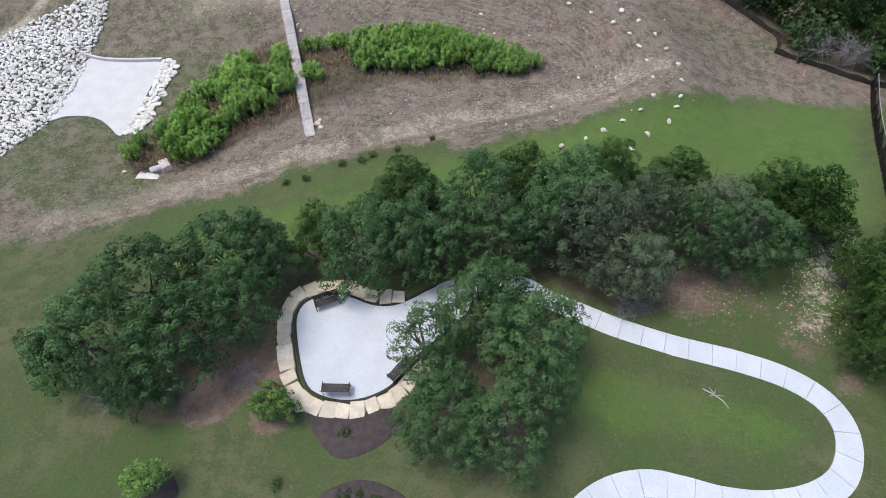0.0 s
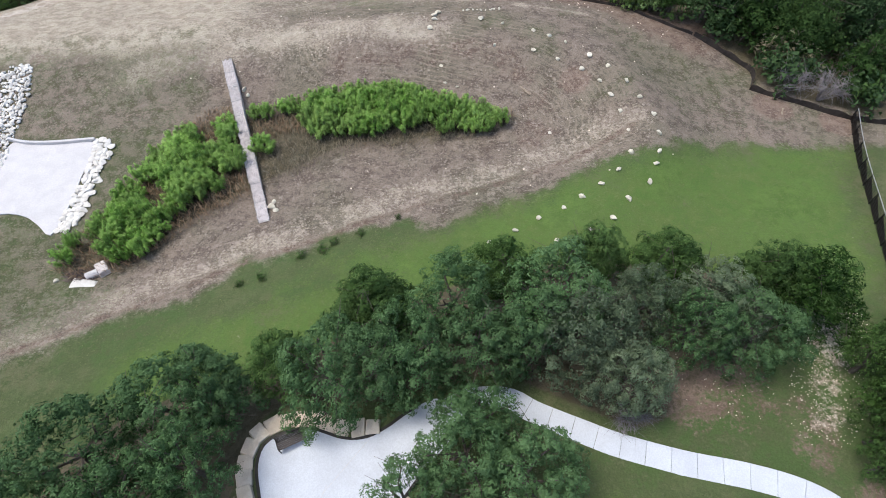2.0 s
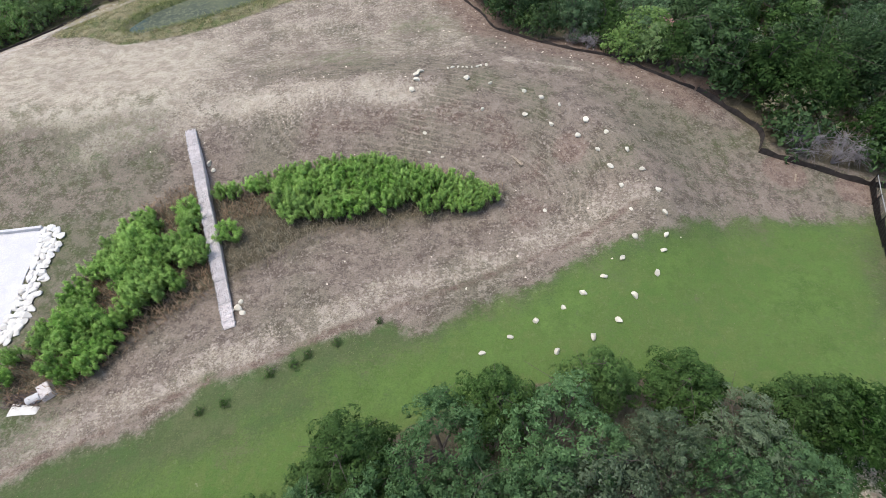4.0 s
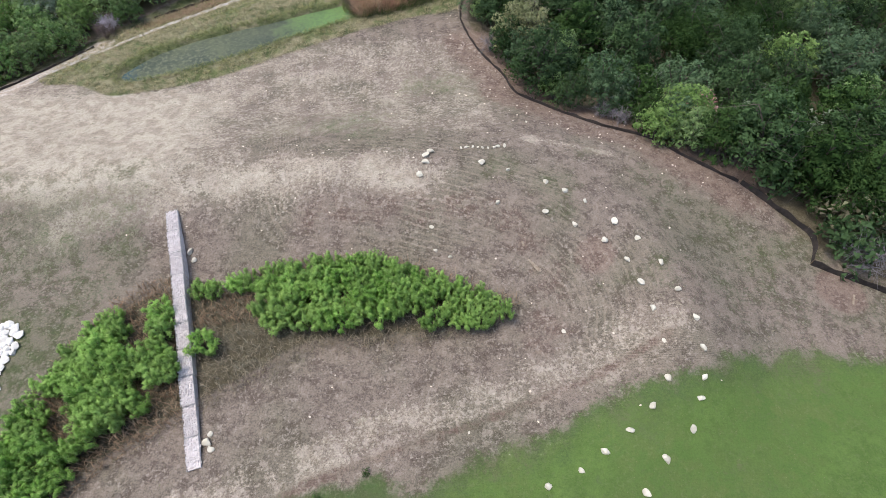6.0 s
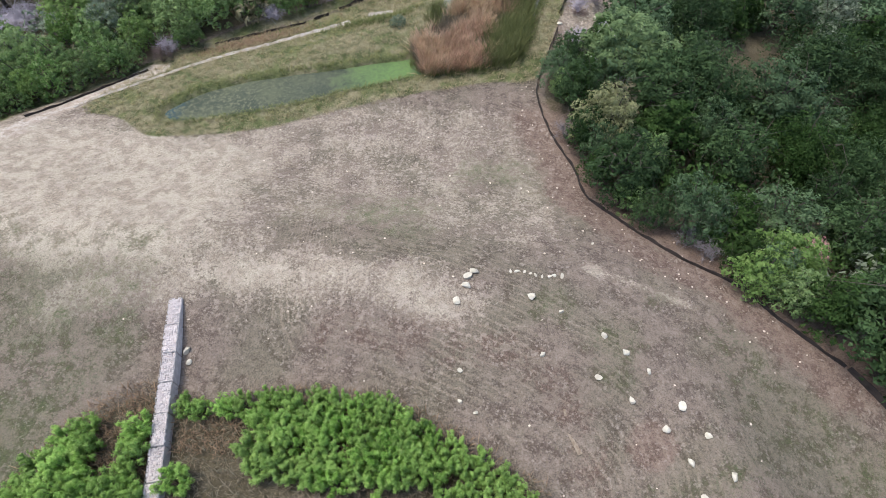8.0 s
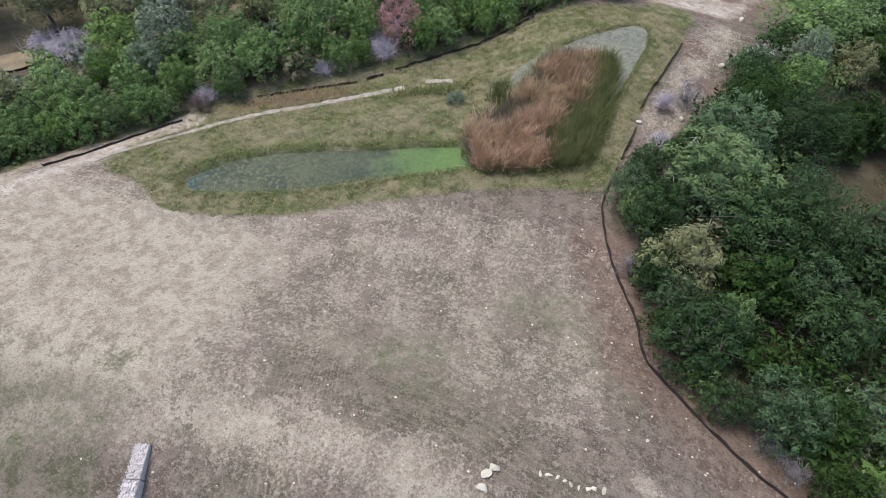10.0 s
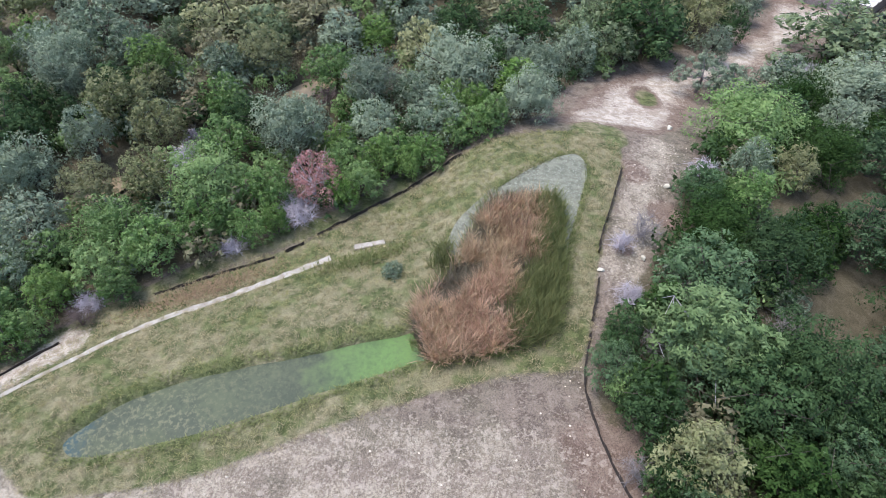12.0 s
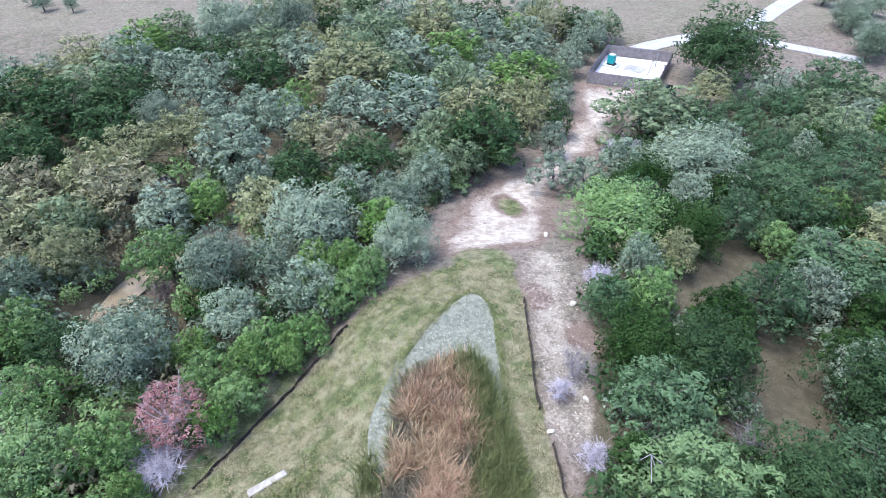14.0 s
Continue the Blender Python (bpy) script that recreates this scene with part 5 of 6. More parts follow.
def make_tree(seed, material, r=2.6, high=6.0, low=1.5, clumps=46, count=9000, long=0.12, wide=0.065, kind="round", bark=None, core=1.0):
    """A tree at the origin: trunk with limbs, and a crown."""
    rng = np.random.default_rng(seed)
    centres, radii = crown_clumps(rng, r, low, high, clumps, kind)
    e = holder("tree", 0, 0, 0)
    s = Shape()
    fork = low + 0.25 * (high - low)
    bend = rng.uniform(-0.3, 0.3, 2)
    s.tube([(0, 0, -0.4), (bend[0] * 0.4, bend[1] * 0.4, fork * 0.5), (bend[0], bend[1], fork)], [0.07 * r + 0.05, 0.06 * r + 0.03, 0.05 * r], 7)
    for k in rng.choice(len(radii), min(10, len(radii)), replace=False):
        c = np.array(centres[k])
        m = (c + (bend[0], bend[1], fork)) / 2 + rng.normal(size=3) * 0.2
        s.tube([(bend[0], bend[1], fork - 0.1), tuple(m), tuple(c)], [0.035 * r, 0.022 * r, 0.008 * r], 4)
        for _ in range(3):
            tip = c + rng.normal(size=3) * 0.28 * r
            s.tube([tuple(c), tuple(tip)], [0.008 * r, 0.003 * r], 3)
    part("trunk", s.mesh("trunk", bark or M_BARK), e)
    for a in range(6):
        q = 0.42 * r * (1 if kind != "cone" else 0.75)
        centres.append(np.array((q * math.cos(a * 1.047), q * math.sin(a * 1.047), low + 0.42 * (high - low))))
        radii.append(0.44 * r * core)
    v, way = cloud(rng, centres, radii, count, long, wide, 0.5, 1.1, 0.9, 0.6)
    part("crown", puff_mesh("crown", v, way, material), e)
    return e


def make_dead(seed, material, r=1.4, high=2.0, n=90, name="dead_shrub"):
    """A bare shrub of forking twigs."""
    rng = np.random.default_rng(seed)
    e = holder(name, 0, 0, 0)
    stems, fine = Shape(), Shape()
    for _ in range(n // 6):
        a, t = rng.uniform(0, 6.283), rng.uniform(0.2, 1.0)
        tip = np.array((math.cos(a) * r * t, math.sin(a) * r * t, high * rng.uniform(0.55, 1.0) * (1.1 - 0.45 * t)))
        mid = tip * (0.5, 0.5, 0.6) + rng.normal(size=3) * 0.08
        stems.tube([(0, 0, -0.1), tuple(mid), tuple(tip)], [0.026, 0.016, 0.008], 4)
        for _ in range(27):
            u = rng.uniform(0.25, 1.0)
            b = mid * (1 - u) + tip * u
            q = b + rng.normal(size=3) * (0.3 * r, 0.3 * r, 0.22 * r)
            fine.tube([tuple(b), tuple(q)], [0.011, 0.005], 3)
    part("woody_base", stems.mesh("woody_base", material), e)
    part("brush", fine.mesh("brush", material), e)
    return e


def hide_away(e):
    """Marks a model, of which only the copies stay."""
    e["model"] = 1
    return e


FAR = {}


def plant_far(model, m):
    """Adds a copy of a model to the joined far woods."""
    crown, trunk = [next(c for c in model.children if c.name.startswith(n)) for n in ("crown", "trunk")]
    for ob in (crown, trunk):
        mesh = ob.data
        co = np.empty(len(mesh.vertices) * 3)
        mesh.vertices.foreach_get("co", co)
        co = np.c_[co.reshape(-1, 3), np.ones(len(mesh.vertices))] @ np.array(m).T
        faces = [tuple(f.vertices) for f in mesh.polygons] if ob is trunk else np.arange(len(mesh.vertices)).reshape(-1, 3)
        ways = corner_ways(mesh) @ np.array(m.to_3x3().normalized()).T if ob is crown else np.zeros((len(mesh.vertices), 3))
        FAR.setdefault(mesh.materials[0].name, []).append((co[:, :3], faces, ways))


def plant(models, rng, x, y, size, tall, label, category, group, sink=0.0):
    e = models[rng.integers(len(models))]
    far_off = y > 141 and any(models is v for v in far_models.values())
    m = pose(x, y, at(x, y, -sink), rng.uniform(-3, 3), rng.uniform(-3, 3), rng.uniform(0, 360)) @ Matrix.Diagonal((size * rng.uniform(0.9, 1.1), size * rng.uniform(0.84, 1.16), tall, 1))
    if far_off:
        return plant_far(e, m)
    o = copy_thing(e, m)
    if "model" in o:
        del o["model"]
    return tagged(o, label, category, group)


NAMES = {
    "o": ("dense grey-green live oak", "tree"), "t": ("thin open live oak with bare limbs showing", "tree"), "j": ("bushy deep green juniper tree", "tree"), "n": ("bushy fresh green juniper tree", "tree"), "g": ("rounded pale grey-green oak", "tree"), "s": ("sage green live oak", "tree"), "b": ("bright green leafy tree", "tree"),
    "y": ("olive-yellow autumn tree", "tree"), "k": ("browning autumn tree", "tree"), "c": ("pale green oak with grey dead limbs", "tree"),
    "d": ("bare grey twiggy shrub", "shrub"), "l": ("bare bleached lilac-grey shrub", "shrub"), "p": ("bare purple-brown shrub", "shrub"), "r": ("small tree with red autumn leaves", "tree"),
}
near_models = {
    "o": [hide_away(make_tree(100 + i, L_NEAR, 2.6, 6.0, 1.2, 60, 12500, 0.088, 0.040, core=0.4)) for i in range(5)],
    "t": [hide_away(make_tree(130, L_NEAR, 2.6, 5.6, 1.6, 44, 8000, 0.088, 0.040, core=0.1))],
    "g": [hide_away(make_tree(110 + i, L_NEARG, 2.6, 5.8, 1.2, 60, 12500, 0.088, 0.038, core=0.4)) for i in range(2)],
    "j": [hide_away(make_tree(120 + i, L_NEARJ, 2.3, 6.0, 0.7, 86, 13000, 0.088, 0.038, "cone")) for i in range(3)],
}
LEAF = (0.135, 0.064)
mid_models = {
    "o": [hide_away(make_tree(200 + i, L_OAK, 2.6, 5.6, 0.9, 56, 4700, *LEAF)) for i in range(4)],
    "g": [hide_away(make_tree(210 + i, L_GREY, 2.6, 5.4, 0.9, 56, 4700, *LEAF)) for i in range(4)],
    "j": [hide_away(make_tree(220 + i, L_JUN, 2.4, 5.4, 0.5, 60, 4600, *LEAF, "cone")) for i in range(4)],
    "n": [hide_away(make_tree(230 + i, L_FRESH, 2.4, 4.8, 0.4, 60, 4600, *LEAF)) for i in range(4)],
    "b": [hide_away(make_tree(240 + i, L_BRIGHT, 2.4, 4.8, 0.5, 54, 4600, *LEAF)) for i in range(3)],
    "y": [hide_away(make_tree(250 + i, L_YELLOW, 2.6, 6.0, 1.0, 50, 4600, *LEAF)) for i in range(3)],
    "k": [hide_away(make_tree(260 + i, L_BROWN, 2.6, 5.8, 1.0, 46, 4000, *LEAF)) for i in range(2)],
    "s": [hide_away(make_tree(215 + i, L_SAGE, 2.6, 5.4, 0.9, 56, 4700, *LEAF)) for i in range(3)],
    "c": [hide_away(make_tree(270, L_CREAM, 2.6, 5.6, 0.9, 64, 9000, 0.14, 0.05, bark=M_TWIG))],
    "r": [hide_away(make_tree(280, L_RED, 2.2, 5.0, 0.9, 60, 4600, 0.10, 0.04, bark=M_TWIG, core=0.6))],
    "d": [hide_away(make_dead(290 + i, M_TWIGG)) for i in range(3)],
    "l": [hide_away(make_dead(292 + i, M_TWIG, 1.4, 2.2, 150)) for i in range(2)],
    "p": [hide_away(make_dead(295, M_TWIGB, 1.8, 2.6, 140))],
}
big_models = {
    "o": [hide_away(make_tree(600 + i, L_OAK, 4.4, 7.2, 1.0, 130, 13000, 0.14, 0.066)) for i in range(2)],
    "g": [hide_away(make_tree(610 + i, L_GREY, 4.4, 7.0, 1.0, 130, 13000, 0.14, 0.066)) for i in range(3)],
    "j": [hide_away(make_tree(620 + i, L_JUN, 4.4, 6.6, 0.6, 140, 13000, 0.14, 0.066)) for i in range(2)],
    "n": [hide_away(make_tree(630 + i, L_FRESH, 4.4, 6.0, 0.4, 140, 13000, 0.14, 0.066)) for i in range(2)],
}
FAR_LEAF = (0.18, 0.085)
sparse_oak = [hide_away(make_tree(640, L_GREY, 2.6, 5.4, 1.6, 30, 2600, 0.19, 0.07, bark=M_TWIGG, core=0.2))]
far_models = {
    "o": [hide_away(make_tree(300 + i, L_OAK, 2.6, 5.6, 0.7, 50, 2500, *FAR_LEAF)) for i in range(3)],
    "g": [hide_away(make_tree(310 + i, L_GREY, 2.6, 5.6, 0.7, 50, 2500, *FAR_LEAF)) for i in range(3)],
    "n": [hide_away(make_tree(320 + i, L_OLIVE, 2.4, 5.0, 0.4, 50, 2500, *FAR_LEAF)) for i in range(2)],
    "b": [hide_away(make_tree(330 + i, L_BRIGHT, 2.4, 5.0, 0.4, 48, 2500, *FAR_LEAF)) for i in range(2)],
    "y": [hide_away(make_tree(340 + i, L_YELLOW, 2.6, 6.0, 0.9, 44, 2500, *FAR_LEAF)) for i in range(3)],
    "k": [hide_away(make_tree(350, L_BROWN, 2.6, 5.8, 0.9, 42, 2500, *FAR_LEAF))],
}
prng = np.random.default_rng(7)
GROVE_A = [(-1.3, 11.5, 2.0, "t"), (1.6, 13.4, 2.4, "o"), (4.5, 11.8, 2.4, "o"), (4.5, 8.9, 1.7, "o"), (2.9, 6.7, 2.1, "o"), (-0.5, 7.4, 2.1, "o"), (-0.3, 9.5, 1.4, "t"), (2.6, 15.0, 1.9, "t"), (-12.9, 17.4, 2.6, "o"), (-17.0, 15.0, 3.0, "o"), (-14.3, 11.7, 2.8, "o"), (-19.3, 11.8, 2.2, "o"), (-11.6, 14.0, 1.7, "o"), (-21.2, 11.1, 1.4, "j"), (-16.1, 9.3, 1.3, "o"), (-11.0, 17.8, 2.2, "o"), (-7.9, 19.1, 2.0, "j"), (-5.0, 18.3, 2.6, "o"), (-2.6, 22.0, 3.0, "j"), (-1.0, 18.9, 2.7, "o"), (1.8, 22.0, 2.5, "o"), (2.8, 19.2, 2.2, "o")]
GROVE_B = [(5.3, 24.5, 2.6, "j"), (7.9, 21.9, 2.9, "o"), (8.8, 19.0, 3.2, "g"), (11.0, 24.7, 2.1, "j"), (10.9, 16.0, 2.2, "g"), (15.7, 24.0, 2.6, "j"), (12.6, 20.9, 2.3, "g"), (17.3, 20.4, 2.6, "g"), (18.4, 18.4, 2.1, "o"), (22.8, 20.8, 2.8, "j"), (20.6, 22.0, 2.5, "j"), (15.2, 19.0, 1.9, "o"), (5.7, 19.4, 2.5, "o"), (-2.8, 18.0, 1.9, "o"), (24.6, 16.6, 1.7, "j"), (23.0, 12.6, 1.5, "j"), (25.2, 14.0, 2.3, "j"), (25.4, 10.9, 2.2, "j"), (27.4, 17.6, 2.3, "j"), (22.4, 11.2, 1.1, "j"), (28.4, 12.6, 2.4, "j"), (24.6, 8.2, 1.5, "j")]
for x, y, r, k in GROVE_A + GROVE_B:
    base = 2.3 if k == "j" else 2.6
    plant(near_models[k], prng, x, y, r / base * 1.04, prng.uniform(0.88, 1.08) * (0.8 + 0.08 * r), NAMES[k][0] + " beside the plaza path", NAMES[k][1], "grove by the plaza")

EAST_A = [(15.8, 83.4, 2.9, "s"), (13.5, 84.7, 2.0, "d"), (19.5, 79.9, 3.4, "o"), (15.3, 68.6, 3.2, "o"), (14.5, 75.3, 2.7, "y"), (11.6, 78.8, 2.4, "o"), (20.4, 64.6, 2.7, "s"), (18.0, 71.5, 2.4, "n"), (28.8, 66.8, 2.8, "s"), (24.5, 77.2, 2.6, "s"), (25.7, 73.2, 3.7, "o"), (37.6, 88.5, 5.2, "o"), (44.8, 88.6, 5.2, "o"), (32.6, 75.5, 4.4, "j"), (41.7, 79.3, 4.7, "j"), (20.0, 75.0, 3.2, "j"), (24.9, 80.4, 3.1, "o"), (26.5, 60.5, 2.8, "b"), (23.6, 58.6, 1.8, "b"), (27.6, 56.5, 2.4, "j"), (37.0, 67.8, 2.3, "d"), (32.5, 57.2, 2.8, "j"), (41.2, 69.5, 3.1, "o"), (37.2, 73.4, 3.8, "o"), (23.9, 65.1, 2.3, "j"), (33.3, 69.3, 2.6, "o"), (29.4, 62.5, 1.2, "r")]
EAST_B = [(30.5, 55.4, 3.6, "o"), (37.2, 50.2, 4.0, "j"), (43.9, 52.3, 4.6, "o"), (35.6, 44.9, 2.2, "d"), (37.8, 43.4, 2.2, "d"), (42.0, 45.0, 2.6, "j"), (34.8, 52.5, 3.5, "j"), (17.0, 84.4, 4.2, "c"), (23.7, 82.5, 4.6, "o"), (10.8, 84.3, 1.8, "o"), (12.4, 79.8, 2.6, "j"), (11.0, 75.0, 1.5, "d"), (30.0, 116.3, 6.0, "n"), (37.1, 111.6, 3.8, "j"), (47.7, 126.0, 6.8, "g"), (21.2, 97.5, 4.2, "j"), (14.9, 97.6, 1.9, "d"), (12.6, 95.3, 1.2, "l"), (12.3, 89.4, 1.3, "l"), (22.6, 107.4, 1.7, "l"), (18.8, 91.1, 3.6, "s"), (14.6, 88.0, 2.1, "j"), (25.0, 94.8, 4.2, "o"), (31.8, 100.0, 3.0, "j"), (42.6, 100.1, 3.3, "g"), (38.1, 90.1, 3.2, "g")]
NORTH_A = [(-17.8, 102.5, 3.0, "r"), (-18.1, 99.4, 1.9, "l"), (-23.6, 94.7, 1.3, "l"), (-32.8, 106.1, 2.3, "l"), (-35.0, 112.6, 1.7, "l"), (-24.2, 117.0, 2.6, "p"), (-22.0, 110.7, 5.4, "g"), (-4.5, 124.3, 5.8, "g"), (-11.5, 106.9, 2.5, "b"), (-14.7, 101.8, 1.8, "b"), (-26.8, 96.6, 2.6, "n"), (-24.1, 101.6, 2.2, "n"), (-20.5, 97.7, 1.5, "b"), (-10.0, 108.9, 2.5, "n"), (-6.0, 113.4, 3.7, "g"), (4.5, 117.5, 4.2, "g"), (11.6, 133.5, 3.5, "g"), (-34.8, 94.4, 4.0, "n"), (-27.8, 101.2, 5.0, "n"), (-30.3, 92.7, 3.0, "n"), (-34.1, 87.2, 1.5, "l"), (76.4, 160.0, 10.2, "o"), (43.3, 136.8, 2.4, "l"), (-29.4, 110.7, 1.5, "l"), (57.5, 149.5, 2.4, "y"), (46.4, 137.9, 2.2, "l"), (44.0, 139.5, 1.5, "l"), (33.6, 141.0, 2.8, "g"), (37.5, 148.0, 2.8, "o"), (42.5, 156.5, 3.0, "g"), (46.0, 164.5, 3.0, "n"), (51.0, 171.5, 3.2, "g"), (57.0, 178.0, 3.4, "g"), (-16.8, 105.3, 1.6, "l"), (-19.4, 101.0, 1.5, "l"), (-64.3, 251.7, 2.4, "g"), (-56.5, 248.1, 2.0, "g"), (-68.8, 258.9, 2.6, "g"), (127.7, 175.3, 4.0, "g"), (116.0, 159.5, 5.0, "g"), (144.1, 184.1, 4.0, "g"), (-53.7, 90.5, 3.0, "l"), (-57.5, 90.0, 2.4, "l"), (-34.4, 85.3, 1.3, "p")]
NORTH_B = [(-52.6, 96.0, 3.4, "y"), (-58.7, 93.6, 3.2, "y"), (-44.1, 113.6, 4.2, "y"), (-54.8, 92.0, 1.8, "l"), (-30.4, 127.0, 3.6, "y"), (-31.9, 146.7, 5.0, "y"), (6.3, 169.4, 6.6, "y"), (-26.9, 151.6, 4.6, "y"), (-38.5, 145.8, 4.4, "k"), (-20.2, 155.0, 4.2, "y"), (-1.8, 149.2, 3.4, "y"), (-16.8, 136.9, 3.6, "b"), (129.5, 179.3, 5.0, "g"), (121.6, 164.1, 5.0, "g"), (-15.4, 202.8, 8.0, "g"), (-0.9, 202.1, 7.2, "g"), (-32.3, 200.8, 6.8, "b"), (-25.0, 165.0, 4.5, "g"), (140.0, 196.0, 4.0, "g"), (124.0, 212.0, 3.6, "g")]
taken = []
for group, where in ((EAST_A + EAST_B, "in the eastern wood"), (NORTH_A + NORTH_B, "in the creek wood")):
    for x, y, r, k in group:
        models = far_models if y > 138 and k in far_models else mid_models
        base = {"d": 1.4, "l": 1.4, "p": 1.8, "r": 2.2, "j": 2.4, "n": 2.4, "b": 2.4}.get(k, 2.6)
        if r > 3.7 and k in "ogjn":
            models, base = big_models, 4.4
        s = r / base
        tall = s ** (0.5 if r < 7 else 0.85) if k not in "dpl" else s ** 0.8
        plant(models[k], prng, x, y, s, tall * prng.uniform(0.95, 1.1), NAMES[k][0] + " " + where, NAMES[k][1], "trees " + where)
        taken.append((x, y, r * (0.75 if k not in "dpl" else 0.6)))
for x, y, r in ((29.0, 131.0, 3.6), (32.6, 128.6, 2.8)):
    plant(sparse_oak, prng, x, y, r / 2.6, 1.0, "sparse grey oak with bare limbs beside the sandy lane", "tree", "trees by the sandy lane")
    taken.append((x, y, r))
belt, belt_w = even(curve_through([(-50.0, 67.5), (-45.6, 74.6), (-43.7, 77.6), (-41.2, 80.6), (-36.6, 85.0), (-31.2, 90.0), (-25.3, 95.0), (-18.0, 99.8), (-11.2, 106.0), (-5.0, 111.2), (2.0, 115.0)]), 2.1)
for row, (depth, odds) in enumerate(((-0.5, 0.97), (2.6, 0.9), (6.2, 0.75))):
    for (x, y), w in zip(belt[row % 2::2] if row else belt, belt_w[row % 2::2] if row else belt_w):
        x, y = x - math.sin(w) * (depth + prng.uniform(-0.7, 0.7)), y + math.cos(w) * (depth + prng.uniform(-0.7, 0.7))
        r = prng.uniform(1.5, 2.2) if row == 0 else prng.uniform(2.1, 3.0)
        if prng.random() > odds or any((x - a) ** 2 + (y - b) ** 2 < (0.75 * q + 0.45 * r) ** 2 for a, b, q in taken):
            continue
        k = "nnnb"[prng.integers(4)] if row < 2 else "nngb"[prng.integers(4)]
        plant(mid_models[k], prng, x, y, r / 2.4, (r / 2.4) ** 0.6, NAMES[k][0] + " at the edge of the creek wood", NAMES[k][1], "trees along the creek bank")
        taken.append((x, y, r * 0.7))
edge, edge_w = even(SILT, 1.9)
for (x, y), w in list(zip(edge, edge_w))[1:]:
    side = prng.uniform(1.6, 2.6)
    x, y = x - math.sin(w) * side, y + math.cos(w) * side
    r, k = prng.uniform(1.2, 1.9), "sojndo"[prng.integers(6)]
    if k == "d":
        r = 1.2
    if any((x - a) ** 2 + (y - b) ** 2 < (0.6 * q + 0.35 * r) ** 2 for a, b, q in taken):
        continue
    base = {"d": 1.4, "j": 2.4, "n": 2.4}.get(k, 2.6)
    plant(mid_models[k], prng, x, y, r / base, (r / base) ** 0.6, NAMES[k][0] + " at the edge of the eastern wood", NAMES[k][1], "trees along the silt fence")
    taken.append((x, y, r * 0.6))
CLEAR = [(36.5, 105.5, 3.6), (40.5, 108.5, 3.6), (31.0, 91.0, 3.6), (36.0, 94.5, 3.0), (21.5, 127.5, 3.0), (64.8, 169.0, 11.5), (66.5, 157.0, 4.2), (62.0, 155.5, 2.5)]


def fill(outline, count, gap, weights, where, limit):
    """Trees scattered through a wood."""
    kinds, odds = list(weights), np.array(list(weights.values()), float)
    lo, hi = outline.min(0), outline.max(0)
    cand = prng.uniform(0, 1, (count, 2)) * (hi - lo) + lo
    d = inside(outline, cand[:, 0], cand[:, 1])
    creek_d = near_line(CREEK, cand[:, 0], cand[:, 1])
    for (x, y), dd, cd in zip(cand, d, creek_d):
        if dd < 1.2 or cd < 2.5 or not limit(x, y):
            continue
        g = gap * (1.0 + 0.45 * (y > 140)) * prng.uniform(0.7, 1.3)
        if any((x - a) ** 2 + (y - b) ** 2 < (g * 0.5 + r) ** 2 for a, b, r in taken) or any((x - a) ** 2 + (y - b) ** 2 < (r + 1.2) ** 2 for a, b, r in CLEAR):
            continue
        k = kinds[prng.choice(len(kinds), p=odds / odds.sum())]
        if dd < 2.5 and k in "ogs" and prng.random() < 0.4:
            k = "j" if x > 6 else "n"
        r = g * prng.uniform(0.62, 0.86)
        base = {"d": 1.4, "p": 1.8, "j": 2.4, "n": 2.4, "b": 2.4}.get(k, 2.6)
        if k in "dp":
            r = min(r, 1.9)
        models = far_models if y > 128 and k in far_models else mid_models
        if k == "j" and y > 128:
            models, k = far_models, "n"
        if r > 3.9 and k in "ogjn" and y < 128:
            models, base = big_models, 4.4
        plant(models[k], prng, x, y, r / base, (r / base) ** 0.5 * prng.uniform(0.9, 1.15), NAMES[k][0] + " " + where, NAMES[k][1], "trees " + where)
        taken.append((x, y, g * 0.5))


def east_edge(x, y):
    return x < np.interp(y, [35, 53, 78, 92, 104, 130, 185], [38, 47, 63, 58, 60, 88, 150])


def creek_edge(x, y):
    return x > np.interp(y, [65, 83, 90, 105, 140, 190, 250], [-50, -54, -68, -78, -82, -80, -76])


fill(WOODS_E, 3000, 4.3, {"o": 2.4, "s": 3.2, "j": 3.6, "n": 1.0, "b": 0.5, "d": 0.8}, "in the eastern wood", lambda x, y: y < 92 and east_edge(x, y))
fill(WOODS_E, 5200, 4.4, {"g": 2.4, "s": 2.5, "j": 2.6, "n": 1.0, "b": 0.3, "d": 0.9, "y": 0.6}, "in the eastern wood", lambda x, y: y >= 92 and east_edge(x, y))
fill(WOODS_N, 6000, 4.8, {"g": 3.6, "o": 1.0, "n": 1.8, "b": 0.8, "y": 1.9, "k": 0.8, "d": 0.7, "p": 0.3}, "in the creek wood", lambda x, y: y < 150 and creek_edge(x, y))
fill(WOODS_N, 6000, 5.0, {"g": 4.5, "o": 2.0, "n": 1.4, "b": 0.6, "y": 1.2}, "in the creek wood", lambda x, y: y >= 150 and creek_edge(x, y))

